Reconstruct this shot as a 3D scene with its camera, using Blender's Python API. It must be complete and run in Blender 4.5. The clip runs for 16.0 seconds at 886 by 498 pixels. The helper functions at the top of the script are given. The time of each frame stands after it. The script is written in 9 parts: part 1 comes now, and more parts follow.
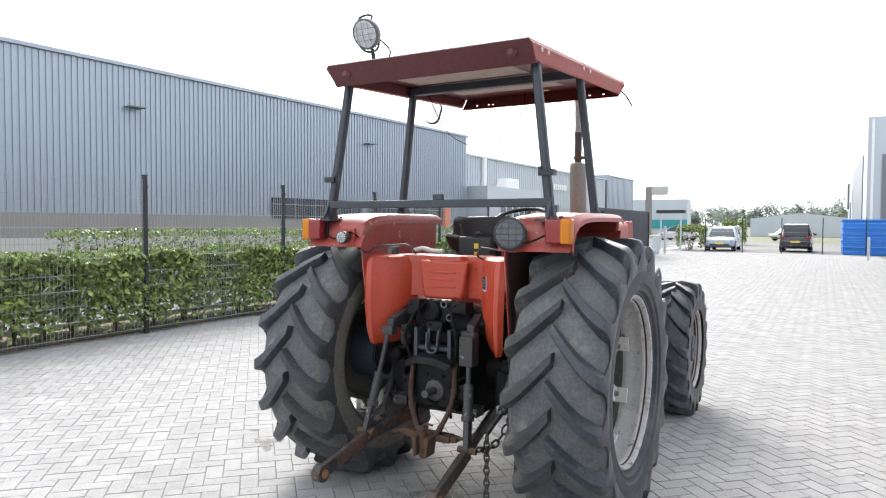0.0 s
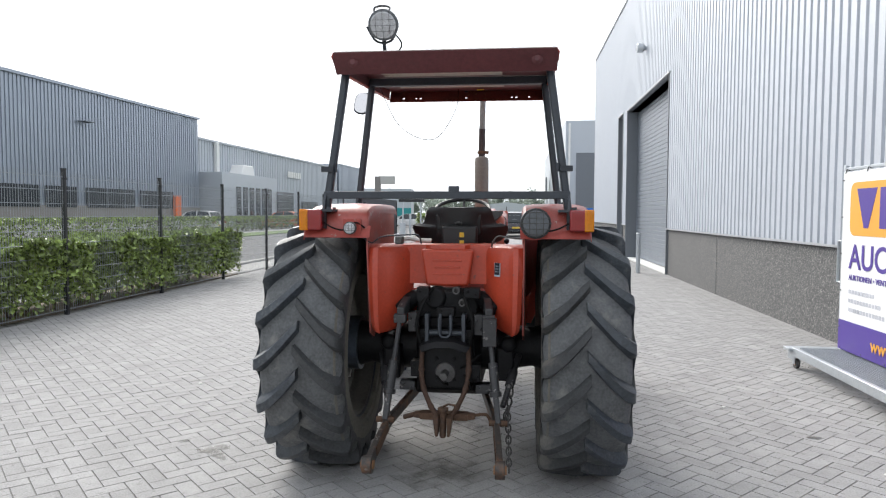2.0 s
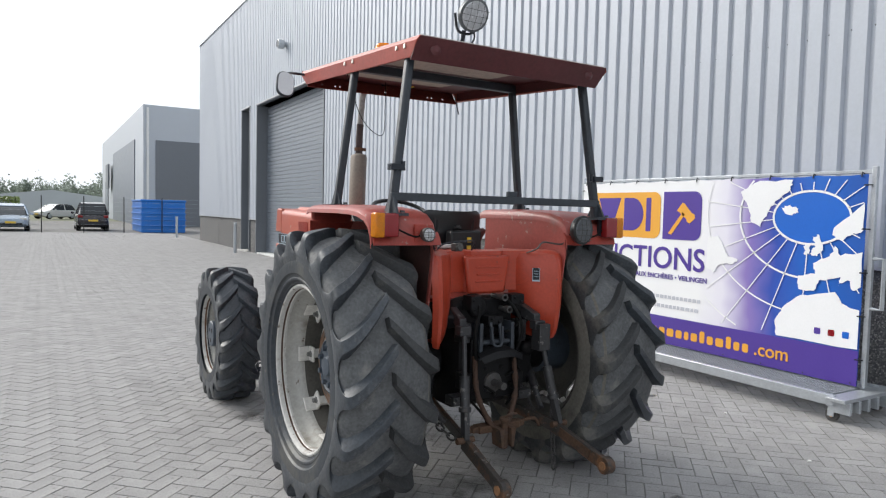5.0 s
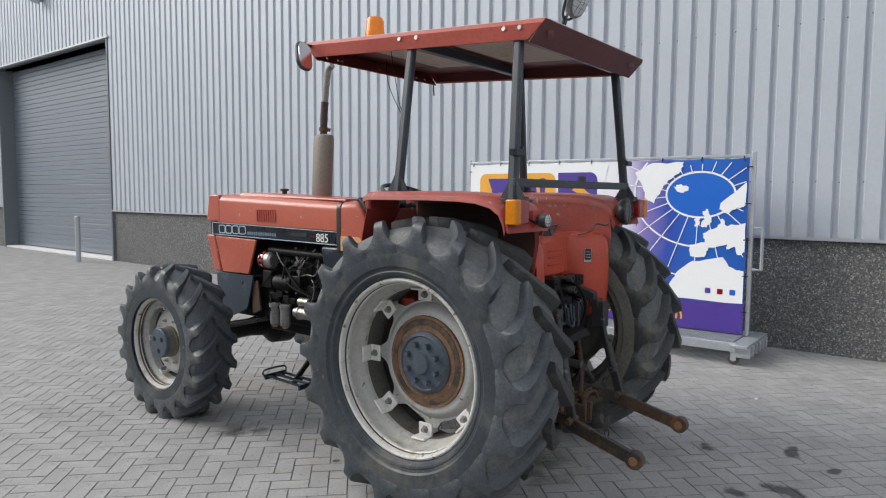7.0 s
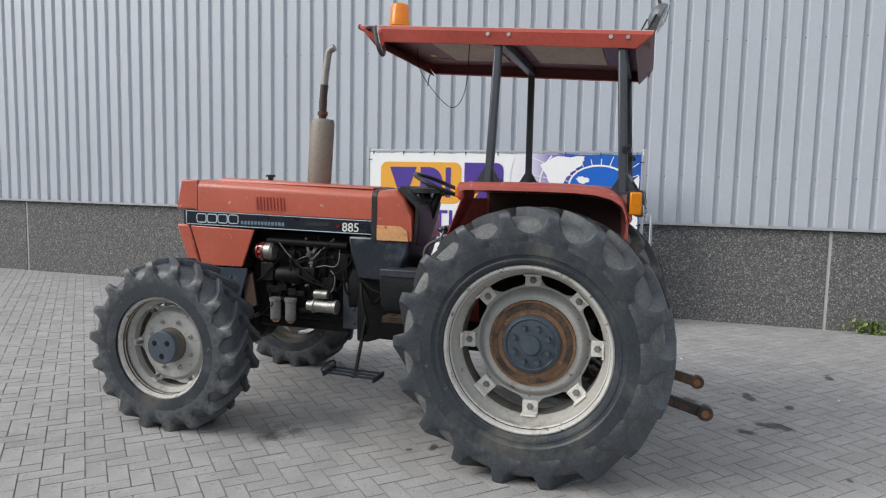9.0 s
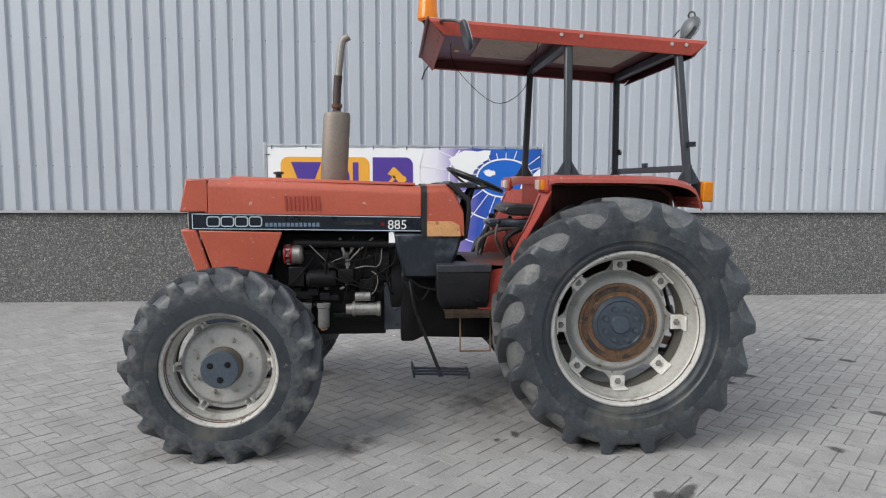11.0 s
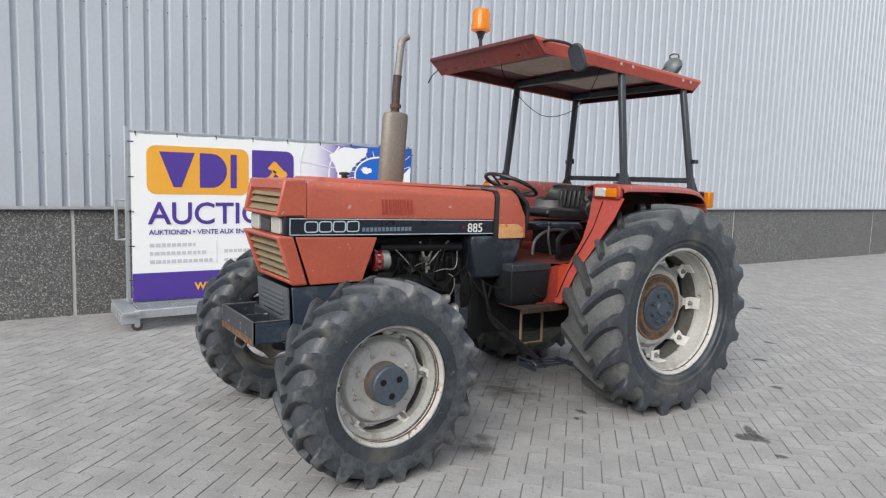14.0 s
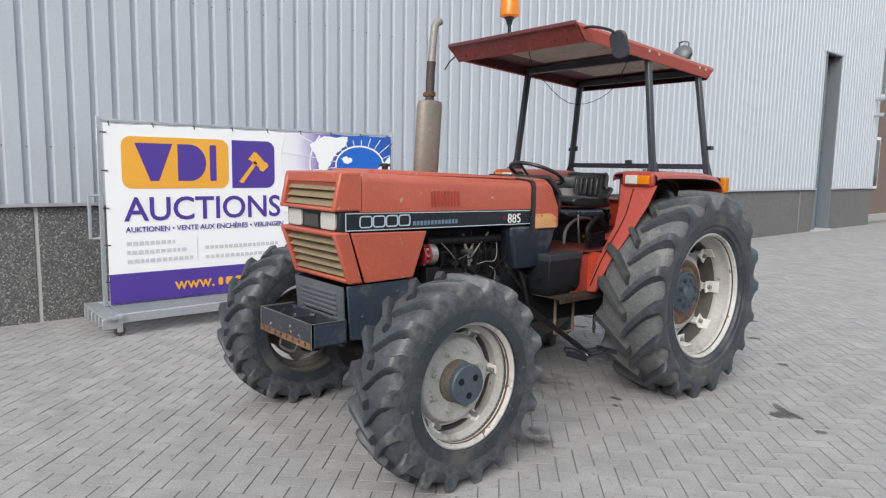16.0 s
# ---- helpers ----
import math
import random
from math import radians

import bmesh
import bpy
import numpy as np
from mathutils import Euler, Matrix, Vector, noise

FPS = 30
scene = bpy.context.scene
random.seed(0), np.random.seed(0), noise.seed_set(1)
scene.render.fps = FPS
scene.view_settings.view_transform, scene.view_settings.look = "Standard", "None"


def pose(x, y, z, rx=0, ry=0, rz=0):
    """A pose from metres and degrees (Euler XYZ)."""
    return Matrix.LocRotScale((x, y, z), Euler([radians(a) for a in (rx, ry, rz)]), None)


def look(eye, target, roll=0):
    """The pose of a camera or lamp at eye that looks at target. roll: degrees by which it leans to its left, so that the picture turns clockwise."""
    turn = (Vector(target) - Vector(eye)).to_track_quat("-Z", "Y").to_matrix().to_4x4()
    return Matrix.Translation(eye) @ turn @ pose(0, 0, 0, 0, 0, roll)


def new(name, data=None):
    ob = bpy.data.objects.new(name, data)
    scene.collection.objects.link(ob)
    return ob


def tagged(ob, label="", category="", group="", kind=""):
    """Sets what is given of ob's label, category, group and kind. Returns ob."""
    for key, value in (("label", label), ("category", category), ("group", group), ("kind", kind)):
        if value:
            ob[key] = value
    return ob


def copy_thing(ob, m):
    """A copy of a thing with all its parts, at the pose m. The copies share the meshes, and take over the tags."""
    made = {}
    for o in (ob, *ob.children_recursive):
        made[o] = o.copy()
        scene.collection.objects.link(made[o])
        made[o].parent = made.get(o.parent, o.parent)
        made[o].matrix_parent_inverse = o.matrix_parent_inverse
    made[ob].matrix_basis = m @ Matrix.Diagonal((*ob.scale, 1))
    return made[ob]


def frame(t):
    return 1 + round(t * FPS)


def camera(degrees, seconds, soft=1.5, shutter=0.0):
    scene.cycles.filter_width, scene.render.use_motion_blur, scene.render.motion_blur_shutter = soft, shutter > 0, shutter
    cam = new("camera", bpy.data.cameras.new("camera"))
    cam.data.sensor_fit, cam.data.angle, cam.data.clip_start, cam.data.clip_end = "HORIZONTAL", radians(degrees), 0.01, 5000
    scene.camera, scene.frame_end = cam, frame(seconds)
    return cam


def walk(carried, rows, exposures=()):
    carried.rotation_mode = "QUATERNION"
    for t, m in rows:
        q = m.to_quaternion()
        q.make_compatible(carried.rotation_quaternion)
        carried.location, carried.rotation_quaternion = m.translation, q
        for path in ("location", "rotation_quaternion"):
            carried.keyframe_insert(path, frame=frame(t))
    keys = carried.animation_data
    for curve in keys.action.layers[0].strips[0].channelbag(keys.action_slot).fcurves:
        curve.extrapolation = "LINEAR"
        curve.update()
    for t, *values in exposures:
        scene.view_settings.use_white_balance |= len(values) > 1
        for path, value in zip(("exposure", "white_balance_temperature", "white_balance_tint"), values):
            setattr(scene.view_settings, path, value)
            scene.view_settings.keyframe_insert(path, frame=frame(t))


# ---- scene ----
cam = camera(66.9, 16.0, soft=1.2)
PATH = [
    (0, (-0.037, 0.02, 1.547), (-1.024, 1.757, 1.473), 0.3),
    (0.5, (-0.317, -0.242, 1.542), (-1.142, 1.578, 1.464), -0.8),
    (1, (-0.659, -0.466, 1.545), (-1.32, 1.417, 1.416), -1.0),
    (1.5, (-1.071, -0.535, 1.563), (-1.517, 1.408, 1.408), 0.2),
    (2, (-1.472, -0.628, 1.553), (-1.689, 1.358, 1.447), 0.2),
    (2.5, (-1.89, -0.595, 1.545), (-1.868, 1.4, 1.406), 0.4),
    (3, (-2.33, -0.484, 1.571), (-2.14, 1.503, 1.447), 1.8),
    (3.5, (-2.768, -0.426, 1.565), (-2.262, 1.507, 1.479), 2.0),
    (4, (-3.182, -0.263, 1.553), (-2.5, 1.613, 1.432), -0.4),
    (4.2, (-3.355, -0.194, 1.582), (-2.609, 1.658, 1.46), -0.0),
    (6.3, (-4.939, 0.864, 1.579), (-3.524, 2.268, 1.413), 0.2),
    (6.5, (-5.049, 1.004, 1.568), (-3.59, 2.359, 1.382), -0.1),
    (7, (-5.319, 1.392, 1.592), (-3.742, 2.611, 1.432), 0.4),
    (7.5, (-5.637, 1.744, 1.587), (-3.967, 2.833, 1.427), -0.0),
    (8, (-5.865, 2.156, 1.567), (-4.115, 3.113, 1.417), -0.3),
    (8.5, (-6.079, 2.56, 1.585), (-4.242, 3.336, 1.431), 1.0),
    (9, (-6.291, 2.987, 1.594), (-4.384, 3.561, 1.401), 1.3),
    (9.2, (-6.329, 3.156, 1.534), (-4.407, 3.672, 1.337), 0.9),
    (11.3, (-6.559, 5.25, 1.592), (-4.592, 4.959, 1.376), 1.1),
    (11.5, (-6.567, 5.475, 1.639), (-4.617, 5.092, 1.41), 1.7),
    (12, (-6.496, 5.846, 1.637), (-4.576, 5.334, 1.407), 0.2),
    (12.5, (-6.386, 6.395, 1.597), (-4.52, 5.701, 1.41), 1.2),
    (13, (-6.303, 6.813, 1.619), (-4.492, 5.991, 1.405), 1.9),
    (13.5, (-6.029, 7.198, 1.6), (-4.298, 6.218, 1.387), 1.0),
    (14, (-5.808, 7.546, 1.618), (-4.152, 6.445, 1.407), 1.8),
    (14.5, (-5.589, 7.81, 1.599), (-3.978, 6.646, 1.37), 2.4),
    (15, (-5.344, 7.946, 1.645), (-3.793, 6.704, 1.416), 1.7),
    (15.5, (-5.263, 8.043, 1.655), (-3.754, 6.755, 1.403), 1.3),
    (16, (-5.243, 8.093, 1.621), (-3.729, 6.808, 1.377), 1.0),
]
EXPOSURE = [(0.0, 1.05), (0.5, 0.94), (1.0, 0.79), (1.5, 0.68), (2.0, 0.5), (2.5, 0.44), (3.0, 0.34), (4.0, 0.26), (6.5, 0.0), (9.0, -0.05), (12.5, 0.05), (16.0, 0.12)]
walk(cam, [(t, look(eye, target, roll)) for t, eye, target, roll in PATH], EXPOSURE)
# sky: bright overcast
world = bpy.data.worlds.new("world")
scene.world = world
world.use_nodes = True
wn = world.node_tree
wn.nodes.clear()
w_out = wn.nodes.new("ShaderNodeOutputWorld")
w_bg = wn.nodes.new("ShaderNodeBackground")
w_sky = wn.nodes.new("ShaderNodeTexSky")
w_sky.sky_type = "NISHITA"
w_sky.sun_disc = False
w_sky.sun_elevation = radians(34)
w_sky.sun_rotation = radians(-31)
w_sky.dust_density = 4.0
w_sky.air_density = 1.0
w_hs = wn.nodes.new("ShaderNodeHueSaturation")
w_hs.inputs["Saturation"].default_value = 0.22
w_mix = wn.nodes.new("ShaderNodeMix")
w_mix.data_type = "RGBA"
w_mix.inputs["Factor"].default_value = 0.72
w_mix.inputs["B"].default_value = (8.9, 9.5, 10.3, 1)
w_bg.inputs["Strength"].default_value = 0.116
wn.links.new(w_sky.outputs["Color"], w_hs.inputs["Color"])
wn.links.new(w_hs.outputs["Color"], w_mix.inputs["A"])
wn.links.new(w_mix.outputs["Result"], w_bg.inputs["Color"])
wn.links.new(w_bg.outputs["Background"], w_out.inputs["Surface"])
sun = new("sun", bpy.data.lights.new("sun", "SUN"))
sun.data.energy = 2.6
sun.data.angle = radians(36)
sun.data.color = (1.0, 0.96, 0.9)
sun.matrix_world = look((-8.4, 14.0, 11.2), (0, 0, 0))

TX, TY = -1.87, 3.555  # the tractor's rear axle on the ground
WALL = 2.39            # face of the hall beside the yard


# ---- helpers for meshes and materials ----
def mat(name, color, rough=0.6, metal=0.0, var=0.18, scale=6.0, fine=70.0, bump=0.15, dirt=None, amount=0.5, dscale=3.0, random_island=0.0, random_object=0.0, coat=0.0, spec=0.5, chips=None, chip_level=0.665):
    m = bpy.data.materials.new(name)
    m.use_nodes = True
    nt = m.node_tree
    b = nt.nodes["Principled BSDF"]
    lk = nt.links.new
    b.inputs["Roughness"].default_value = rough
    b.inputs["Metallic"].default_value = metal
    b.inputs["Specular IOR Level"].default_value = spec
    b.inputs["Coat Weight"].default_value = coat
    tc = nt.nodes.new("ShaderNodeTexCoord")
    n1 = nt.nodes.new("ShaderNodeTexNoise")
    n1.inputs["Scale"].default_value = scale
    n1.inputs["Detail"].default_value = 6
    n1.inputs["Roughness"].default_value = 0.62
    n2 = nt.nodes.new("ShaderNodeTexNoise")
    n2.inputs["Scale"].default_value = fine
    n2.inputs["Detail"].default_value = 3
    lk(tc.outputs["Object"], n1.inputs["Vector"])
    lk(tc.outputs["Object"], n2.inputs["Vector"])
    add = nt.nodes.new("ShaderNodeMath")
    add.operation = "ADD"
    lk(n1.outputs["Fac"], add.inputs[0])
    lk(n2.outputs["Fac"], add.inputs[1])
    rng = nt.nodes.new("ShaderNodeMapRange")
    rng.inputs["From Min"].default_value = 0.6
    rng.inputs["From Max"].default_value = 1.4
    rng.inputs["To Min"].default_value = 1 - var
    rng.inputs["To Max"].default_value = 1 + var
    lk(add.outputs[0], rng.inputs["Value"])
    mul = nt.nodes.new("ShaderNodeMix")
    mul.data_type = "RGBA"
    mul.blend_type = "MULTIPLY"
    mul.inputs["Factor"].default_value = 1
    mul.inputs["A"].default_value = (*color, 1)
    lk(rng.outputs["Result"], mul.inputs["B"])
    out = mul.outputs["Result"]
    if dirt:
        n3 = nt.nodes.new("ShaderNodeTexNoise")
        n3.inputs["Scale"].default_value = dscale
        n3.inputs["Detail"].default_value = 8
        n3.inputs["Roughness"].default_value = 0.7
        lk(tc.outputs["Object"], n3.inputs["Vector"])
        r3 = nt.nodes.new("ShaderNodeMapRange")
        r3.inputs["From Min"].default_value = 0.72 - 0.34 * amount
        r3.inputs["From Max"].default_value = 0.86 - 0.3 * amount
        r3.inputs["To Max"].default_value = 0.9
        lk(n3.outputs["Fac"], r3.inputs["Value"])
        mx = nt.nodes.new("ShaderNodeMix")
        mx.data_type = "RGBA"
        mx.inputs["B"].default_value = (*dirt, 1)
        lk(r3.outputs["Result"], mx.inputs["Factor"])
        lk(out, mx.inputs["A"])
        out = mx.outputs["Result"]
    if chips:
        n4 = nt.nodes.new("ShaderNodeTexNoise")
        n4.inputs["Scale"].default_value = 22
        n4.inputs["Detail"].default_value = 5
        n4.inputs["Roughness"].default_value = 0.6
        lk(tc.outputs["Object"], n4.inputs["Vector"])
        r4 = nt.nodes.new("ShaderNodeMapRange")
        r4.inputs["From Min"].default_value = chip_level
        r4.inputs["From Max"].default_value = chip_level + 0.02
        r4.inputs["To Max"].default_value = 0.85
        lk(n4.outputs["Fac"], r4.inputs["Value"])
        m4 = nt.nodes.new("ShaderNodeMix")
        m4.data_type = "RGBA"
        m4.inputs["B"].default_value = (*chips, 1)
        lk(r4.outputs["Result"], m4.inputs["Factor"])
        lk(out, m4.inputs["A"])
        out = m4.outputs["Result"]
    for socket, k in (("Random Per Island", random_island), ("Random", random_object)):
        if k:
            g = nt.nodes.new("ShaderNodeNewGeometry" if socket == "Random Per Island" else "ShaderNodeObjectInfo")
            rr = nt.nodes.new("ShaderNodeMapRange")
            rr.inputs["To Min"].default_value = 1 - k
            rr.inputs["To Max"].default_value = 1 + k
            lk(g.outputs[socket], rr.inputs["Value"])
            m2 = nt.nodes.new("ShaderNodeMix")
            m2.data_type = "RGBA"
            m2.blend_type = "MULTIPLY"
            m2.inputs["Factor"].default_value = 1
            lk(out, m2.inputs["A"])
            lk(rr.outputs["Result"], m2.inputs["B"])
            out = m2.outputs["Result"]
    lk(out, b.inputs["Base Color"])
    rv = nt.nodes.new("ShaderNodeMapRange")
    rv.inputs["To Min"].default_value = max(0.03, rough - 0.12)
    rv.inputs["To Max"].default_value = min(1.0, rough + 0.12)
    lk(n1.outputs["Fac"], rv.inputs["Value"])
    lk(rv.outputs["Result"], b.inputs["Roughness"])
    if bump:
        bp = nt.nodes.new("ShaderNodeBump")
        bp.inputs["Strength"].default_value = bump
        bp.inputs["Distance"].default_value = 0.004
        lk(add.outputs[0], bp.inputs["Height"])
        lk(bp.outputs["Normal"], b.inputs["Normal"])
    return m


def finish(bm, name, material, smooth=32):
    me = bpy.data.meshes.new(name)
    bmesh.ops.recalc_face_normals(bm, faces=bm.faces)
    bm.to_mesh(me)
    bm.free()
    me.materials.append(material)
    if smooth:
        me.polygons.foreach_set("use_smooth", [True] * len(me.polygons))
        me.set_sharp_from_angle(angle=radians(smooth))
    return me


def part(name, bm, material, parent, label="", bevel=0.0, smooth=32, at=None):
    ob = new(name, finish(bm, name, material, smooth))
    ob.parent = parent
    if at is not None:
        ob.matrix_local = at
    if bevel:
        mod = ob.modifiers.new("bevel", "BEVEL")
        mod.width, mod.segments, mod.limit_method, mod.angle_limit = bevel, 2, "ANGLE", radians(40)
    return tagged(ob, label)


def thing(name, label, category, at=(0, 0, 0), rz=0.0, group="", kind=""):
    ob = new(name)
    ob.empty_display_size = 0.2
    ob.matrix_world = pose(*at, 0, 0, rz)
    return tagged(ob, label, category, group, kind)


def solid(name, bm, material, label, category, group="", kind="", bevel=0.0, smooth=32, at=None):
    ob = part(name, bm, material, None, label, bevel, smooth, at)
    return tagged(ob, label, category, group, kind)


def box(bm, c, s, turn=None):
    vs = bmesh.ops.create_cube(bm, size=1.0)["verts"]
    m = Matrix.Translation(c) @ (turn.to_4x4() if turn else Matrix.Identity(4)) @ Matrix.Diagonal((*s, 1))
    bmesh.ops.transform(bm, matrix=m, verts=vs)
    return bm


def rot(rx=0, ry=0, rz=0):
    return Euler((radians(rx), radians(ry), radians(rz))).to_matrix()


def bar(bm, a, b, w, h, up=(0, 0, 1)):
    """A rectangular bar from a to b, w wide and h high."""
    a, b = Vector(a), Vector(b)
    d = (b - a).normalized()
    s = d.cross(Vector(up)).normalized()
    u = s.cross(d)
    q = [bm.verts.new(p + i * s * w / 2 + j * u * h / 2) for p in (a, b) for i, j in ((-1, -1), (1, -1), (1, 1), (-1, 1))]
    for f in ((3, 2, 1, 0), (4, 5, 6, 7), (0, 1, 5, 4), (1, 2, 6, 5), (2, 3, 7, 6), (3, 0, 4, 7)):
        bm.faces.new([q[i] for i in f])
    return bm


def tube(bm, pts, r, n=10):
    """A round tube along points; r is one radius, or one for each point."""
    pts = [Vector(p) for p in pts]
    rs = r if isinstance(r, (list, tuple)) else [r] * len(pts)
    rings, side = [], None
    for i, p in enumerate(pts):
        d = (pts[min(i + 1, len(pts) - 1)] - pts[max(i - 1, 0)]).normalized()
        if side is None:
            side = d.orthogonal().normalized()
        side = (side - d * side.dot(d)).normalized()
        up = d.cross(side)
        rings.append([bm.verts.new(p + rs[i] * (math.cos(a) * side + math.sin(a) * up)) for a in (2 * math.pi * k / n for k in range(n))])
    for a, b in zip(rings, rings[1:]):
        for k in range(n):
            bm.faces.new((a[k], a[(k + 1) % n], b[(k + 1) % n], b[k]))
    bm.faces.new(rings[0][::-1])
    bm.faces.new(rings[-1])
    return bm


def sag(a, b, drop, n=10):
    a, b = Vector(a), Vector(b)
    return [a.lerp(b, i / n) - Vector((0, 0, drop * 4 * (i / n) * (1 - i / n))) for i in range(n + 1)]


def smooth_path(pts, n=5):
    pts = [Vector(p) for p in pts]
    out = []
    for i in range(len(pts) - 1):
        p0, p1, p2, p3 = pts[max(i - 1, 0)], pts[i], pts[i + 1], pts[min(i + 2, len(pts) - 1)]
        for k in range(n):
            t = k / n
            out.append(0.5 * (2 * p1 + (p2 - p0) * t + (2 * p0 - 5 * p1 + 4 * p2 - p3) * t * t + (3 * p1 - p0 - 3 * p2 + p3) * t ** 3))
    return out + [pts[-1]]


def lathe(bm, profile, n=48, axis="x", c=(0, 0, 0), closed=False):
    """Turns (offset along the axis, radius) pairs round the axis."""
    rings = []
    for a, r in profile:
        ring = []
        for k in range(n):
            t = 2 * math.pi * k / n
            p = {"x": (a, r * math.cos(t), r * math.sin(t)), "y": (r * math.cos(t), a, r * math.sin(t)), "z": (r * math.cos(t), r * math.sin(t), a)}[axis]
            ring.append(bm.verts.new(Vector(c) + Vector(p)))
        rings.append(ring)
    pairs = list(zip(rings, rings[1:])) + ([(rings[-1], rings[0])] if closed else [])
    for p, q in pairs:
        for k in range(n):
            bm.faces.new((p[k], p[(k + 1) % n], q[(k + 1) % n], q[k]))
    if not closed:
        for ring in (rings[0], rings[-1]):
            bm.faces.new(ring)
    return bm


def prism(bm, poly, d0, d1, axis="x"):
    """Extrudes a 2D polygon along an axis from d0 to d1. The polygon's pairs are the two other axes in order."""
    def at(p, d):
        return {"x": (d, p[0], p[1]), "y": (p[0], d, p[1]), "z": (p[0], p[1], d)}[axis]
    a = [bm.verts.new(at(p, d0)) for p in poly]
    b = [bm.verts.new(at(p, d1)) for p in poly]
    bm.faces.new(a[::-1])
    bm.faces.new(b)
    for i in range(len(poly)):
        j = (i + 1) % len(poly)
        bm.faces.new((a[i], a[j], b[j], b[i]))
    return bm


def loft(bm, rings, cap=True):
    vs = [[bm.verts.new(p) for p in ring] for ring in rings]
    for a, b in zip(vs, vs[1:]):
        for i in range(len(a)):
            j = (i + 1) % len(a)
            bm.faces.new((a[i], a[j], b[j], b[i]))
    if cap:
        bm.faces.new(vs[0][::-1])
        bm.faces.new(vs[-1])
    return bm


def plate(bm, quads, thick):
    """Sheet through rows of points, given a thickness along its normals."""
    grid = [[Vector(p) for p in row] for row in quads]
    nr, nc = len(grid), len(grid[0])
    top, low = [], []
    for i in range(nr):
        for j in range(nc):
            du = grid[i][min(j + 1, nc - 1)] - grid[i][max(j - 1, 0)]
            dv = grid[min(i + 1, nr - 1)][j] - grid[max(i - 1, 0)][j]
            nrm = du.cross(dv).normalized() * thick / 2
            top.append(bm.verts.new(grid[i][j] + nrm))
            low.append(bm.verts.new(grid[i][j] - nrm))
    for i in range(nr - 1):
        for j in range(nc - 1):
            a, b, c, d = i * nc + j, i * nc + j + 1, (i + 1) * nc + j + 1, (i + 1) * nc + j
            bm.faces.new((top[a], top[b], top[c], top[d]))
            bm.faces.new((low[d], low[c], low[b], low[a]))
    edge = [(i * nc, (i + 1) * nc) for i in range(nr - 1)] + [(i * nc + nc - 1, (i + 1) * nc + nc - 1) for i in range(nr - 1)]
    edge += [(j, j + 1) for j in range(nc - 1)] + [((nr - 1) * nc + j, (nr - 1) * nc + j + 1) for j in range(nc - 1)]
    for a, b in edge:
        bm.faces.new((top[a], top[b], low[b], low[a]))
    return bm


def bolt(bm, c, axis, r=0.012, h=0.012):
    q = Vector((0, 0, 1)).rotation_difference(Vector(axis)).to_matrix().to_4x4()
    bmesh.ops.create_cone(bm, cap_ends=True, segments=6, radius1=r, radius2=r * 0.85, depth=h, matrix=Matrix.Translation(c) @ q)
    return bm


def lettering(text, size, material, name, parent, at, label="", align="LEFT", bold=0.012):
    cu = bpy.data.curves.new(name, "FONT")
    cu.body, cu.size, cu.align_x, cu.extrude, cu.offset = text, size, align, 0.0015, size * bold
    cu.resolution_u = 4
    tmp = bpy.data.objects.new(name, cu)
    scene.collection.objects.link(tmp)
    me = bpy.data.meshes.new_from_object(tmp.evaluated_get(bpy.context.evaluated_depsgraph_get()))
    bpy.data.objects.remove(tmp)
    me.materials.clear()
    me.materials.append(material)
    ob = new(name, me)
    ob.parent = parent
    ob.matrix_local = at
    return tagged(ob, label)


def rounded(x0, z0, x1, z1, r, n=5, corners=(1, 1, 1, 1)):
    pts = []
    for (cx, cz, a0), on in zip(((x1 - r, z0 + r, -90), (x1 - r, z1 - r, 0), (x0 + r, z1 - r, 90), (x0 + r, z0 + r, 180)), corners):
        if on:
            pts += [(cx + r * math.cos(radians(a0 + 90 * k / n)), cz + r * math.sin(radians(a0 + 90 * k / n))) for k in range(n + 1)]
        else:
            pts.append((cx + r * (1 if a0 in (-90, 0) else -1), cz + r * (1 if a0 in (0, 90) else -1)))
    return pts


# ---- materials ----
M_PAVER = mat("concrete_paver", (0.31, 0.304, 0.30), 0.92, var=0.3, scale=3.5, fine=95, bump=0.35, dirt=(0.215, 0.21, 0.207), amount=0.45, dscale=1.3, chips=(0.22, 0.215, 0.21), chip_level=0.62, random_island=0.06)
M_PAVER_ONE = mat("concrete_paver_single", (0.31, 0.304, 0.30), 0.92, var=0.3, scale=3.5, fine=95, bump=0.35, dirt=(0.215, 0.21, 0.207), amount=0.45, dscale=1.3, chips=(0.22, 0.215, 0.21), chip_level=0.62, random_object=0.06)
M_JOINT = mat("grimy_paver_edge", (0.268, 0.262, 0.255), 0.95, var=0.35, scale=4, fine=120, bump=0)
M_SAND = mat("joint_sand", (0.185, 0.18, 0.172), 0.95, var=0.45, scale=3, fine=120)


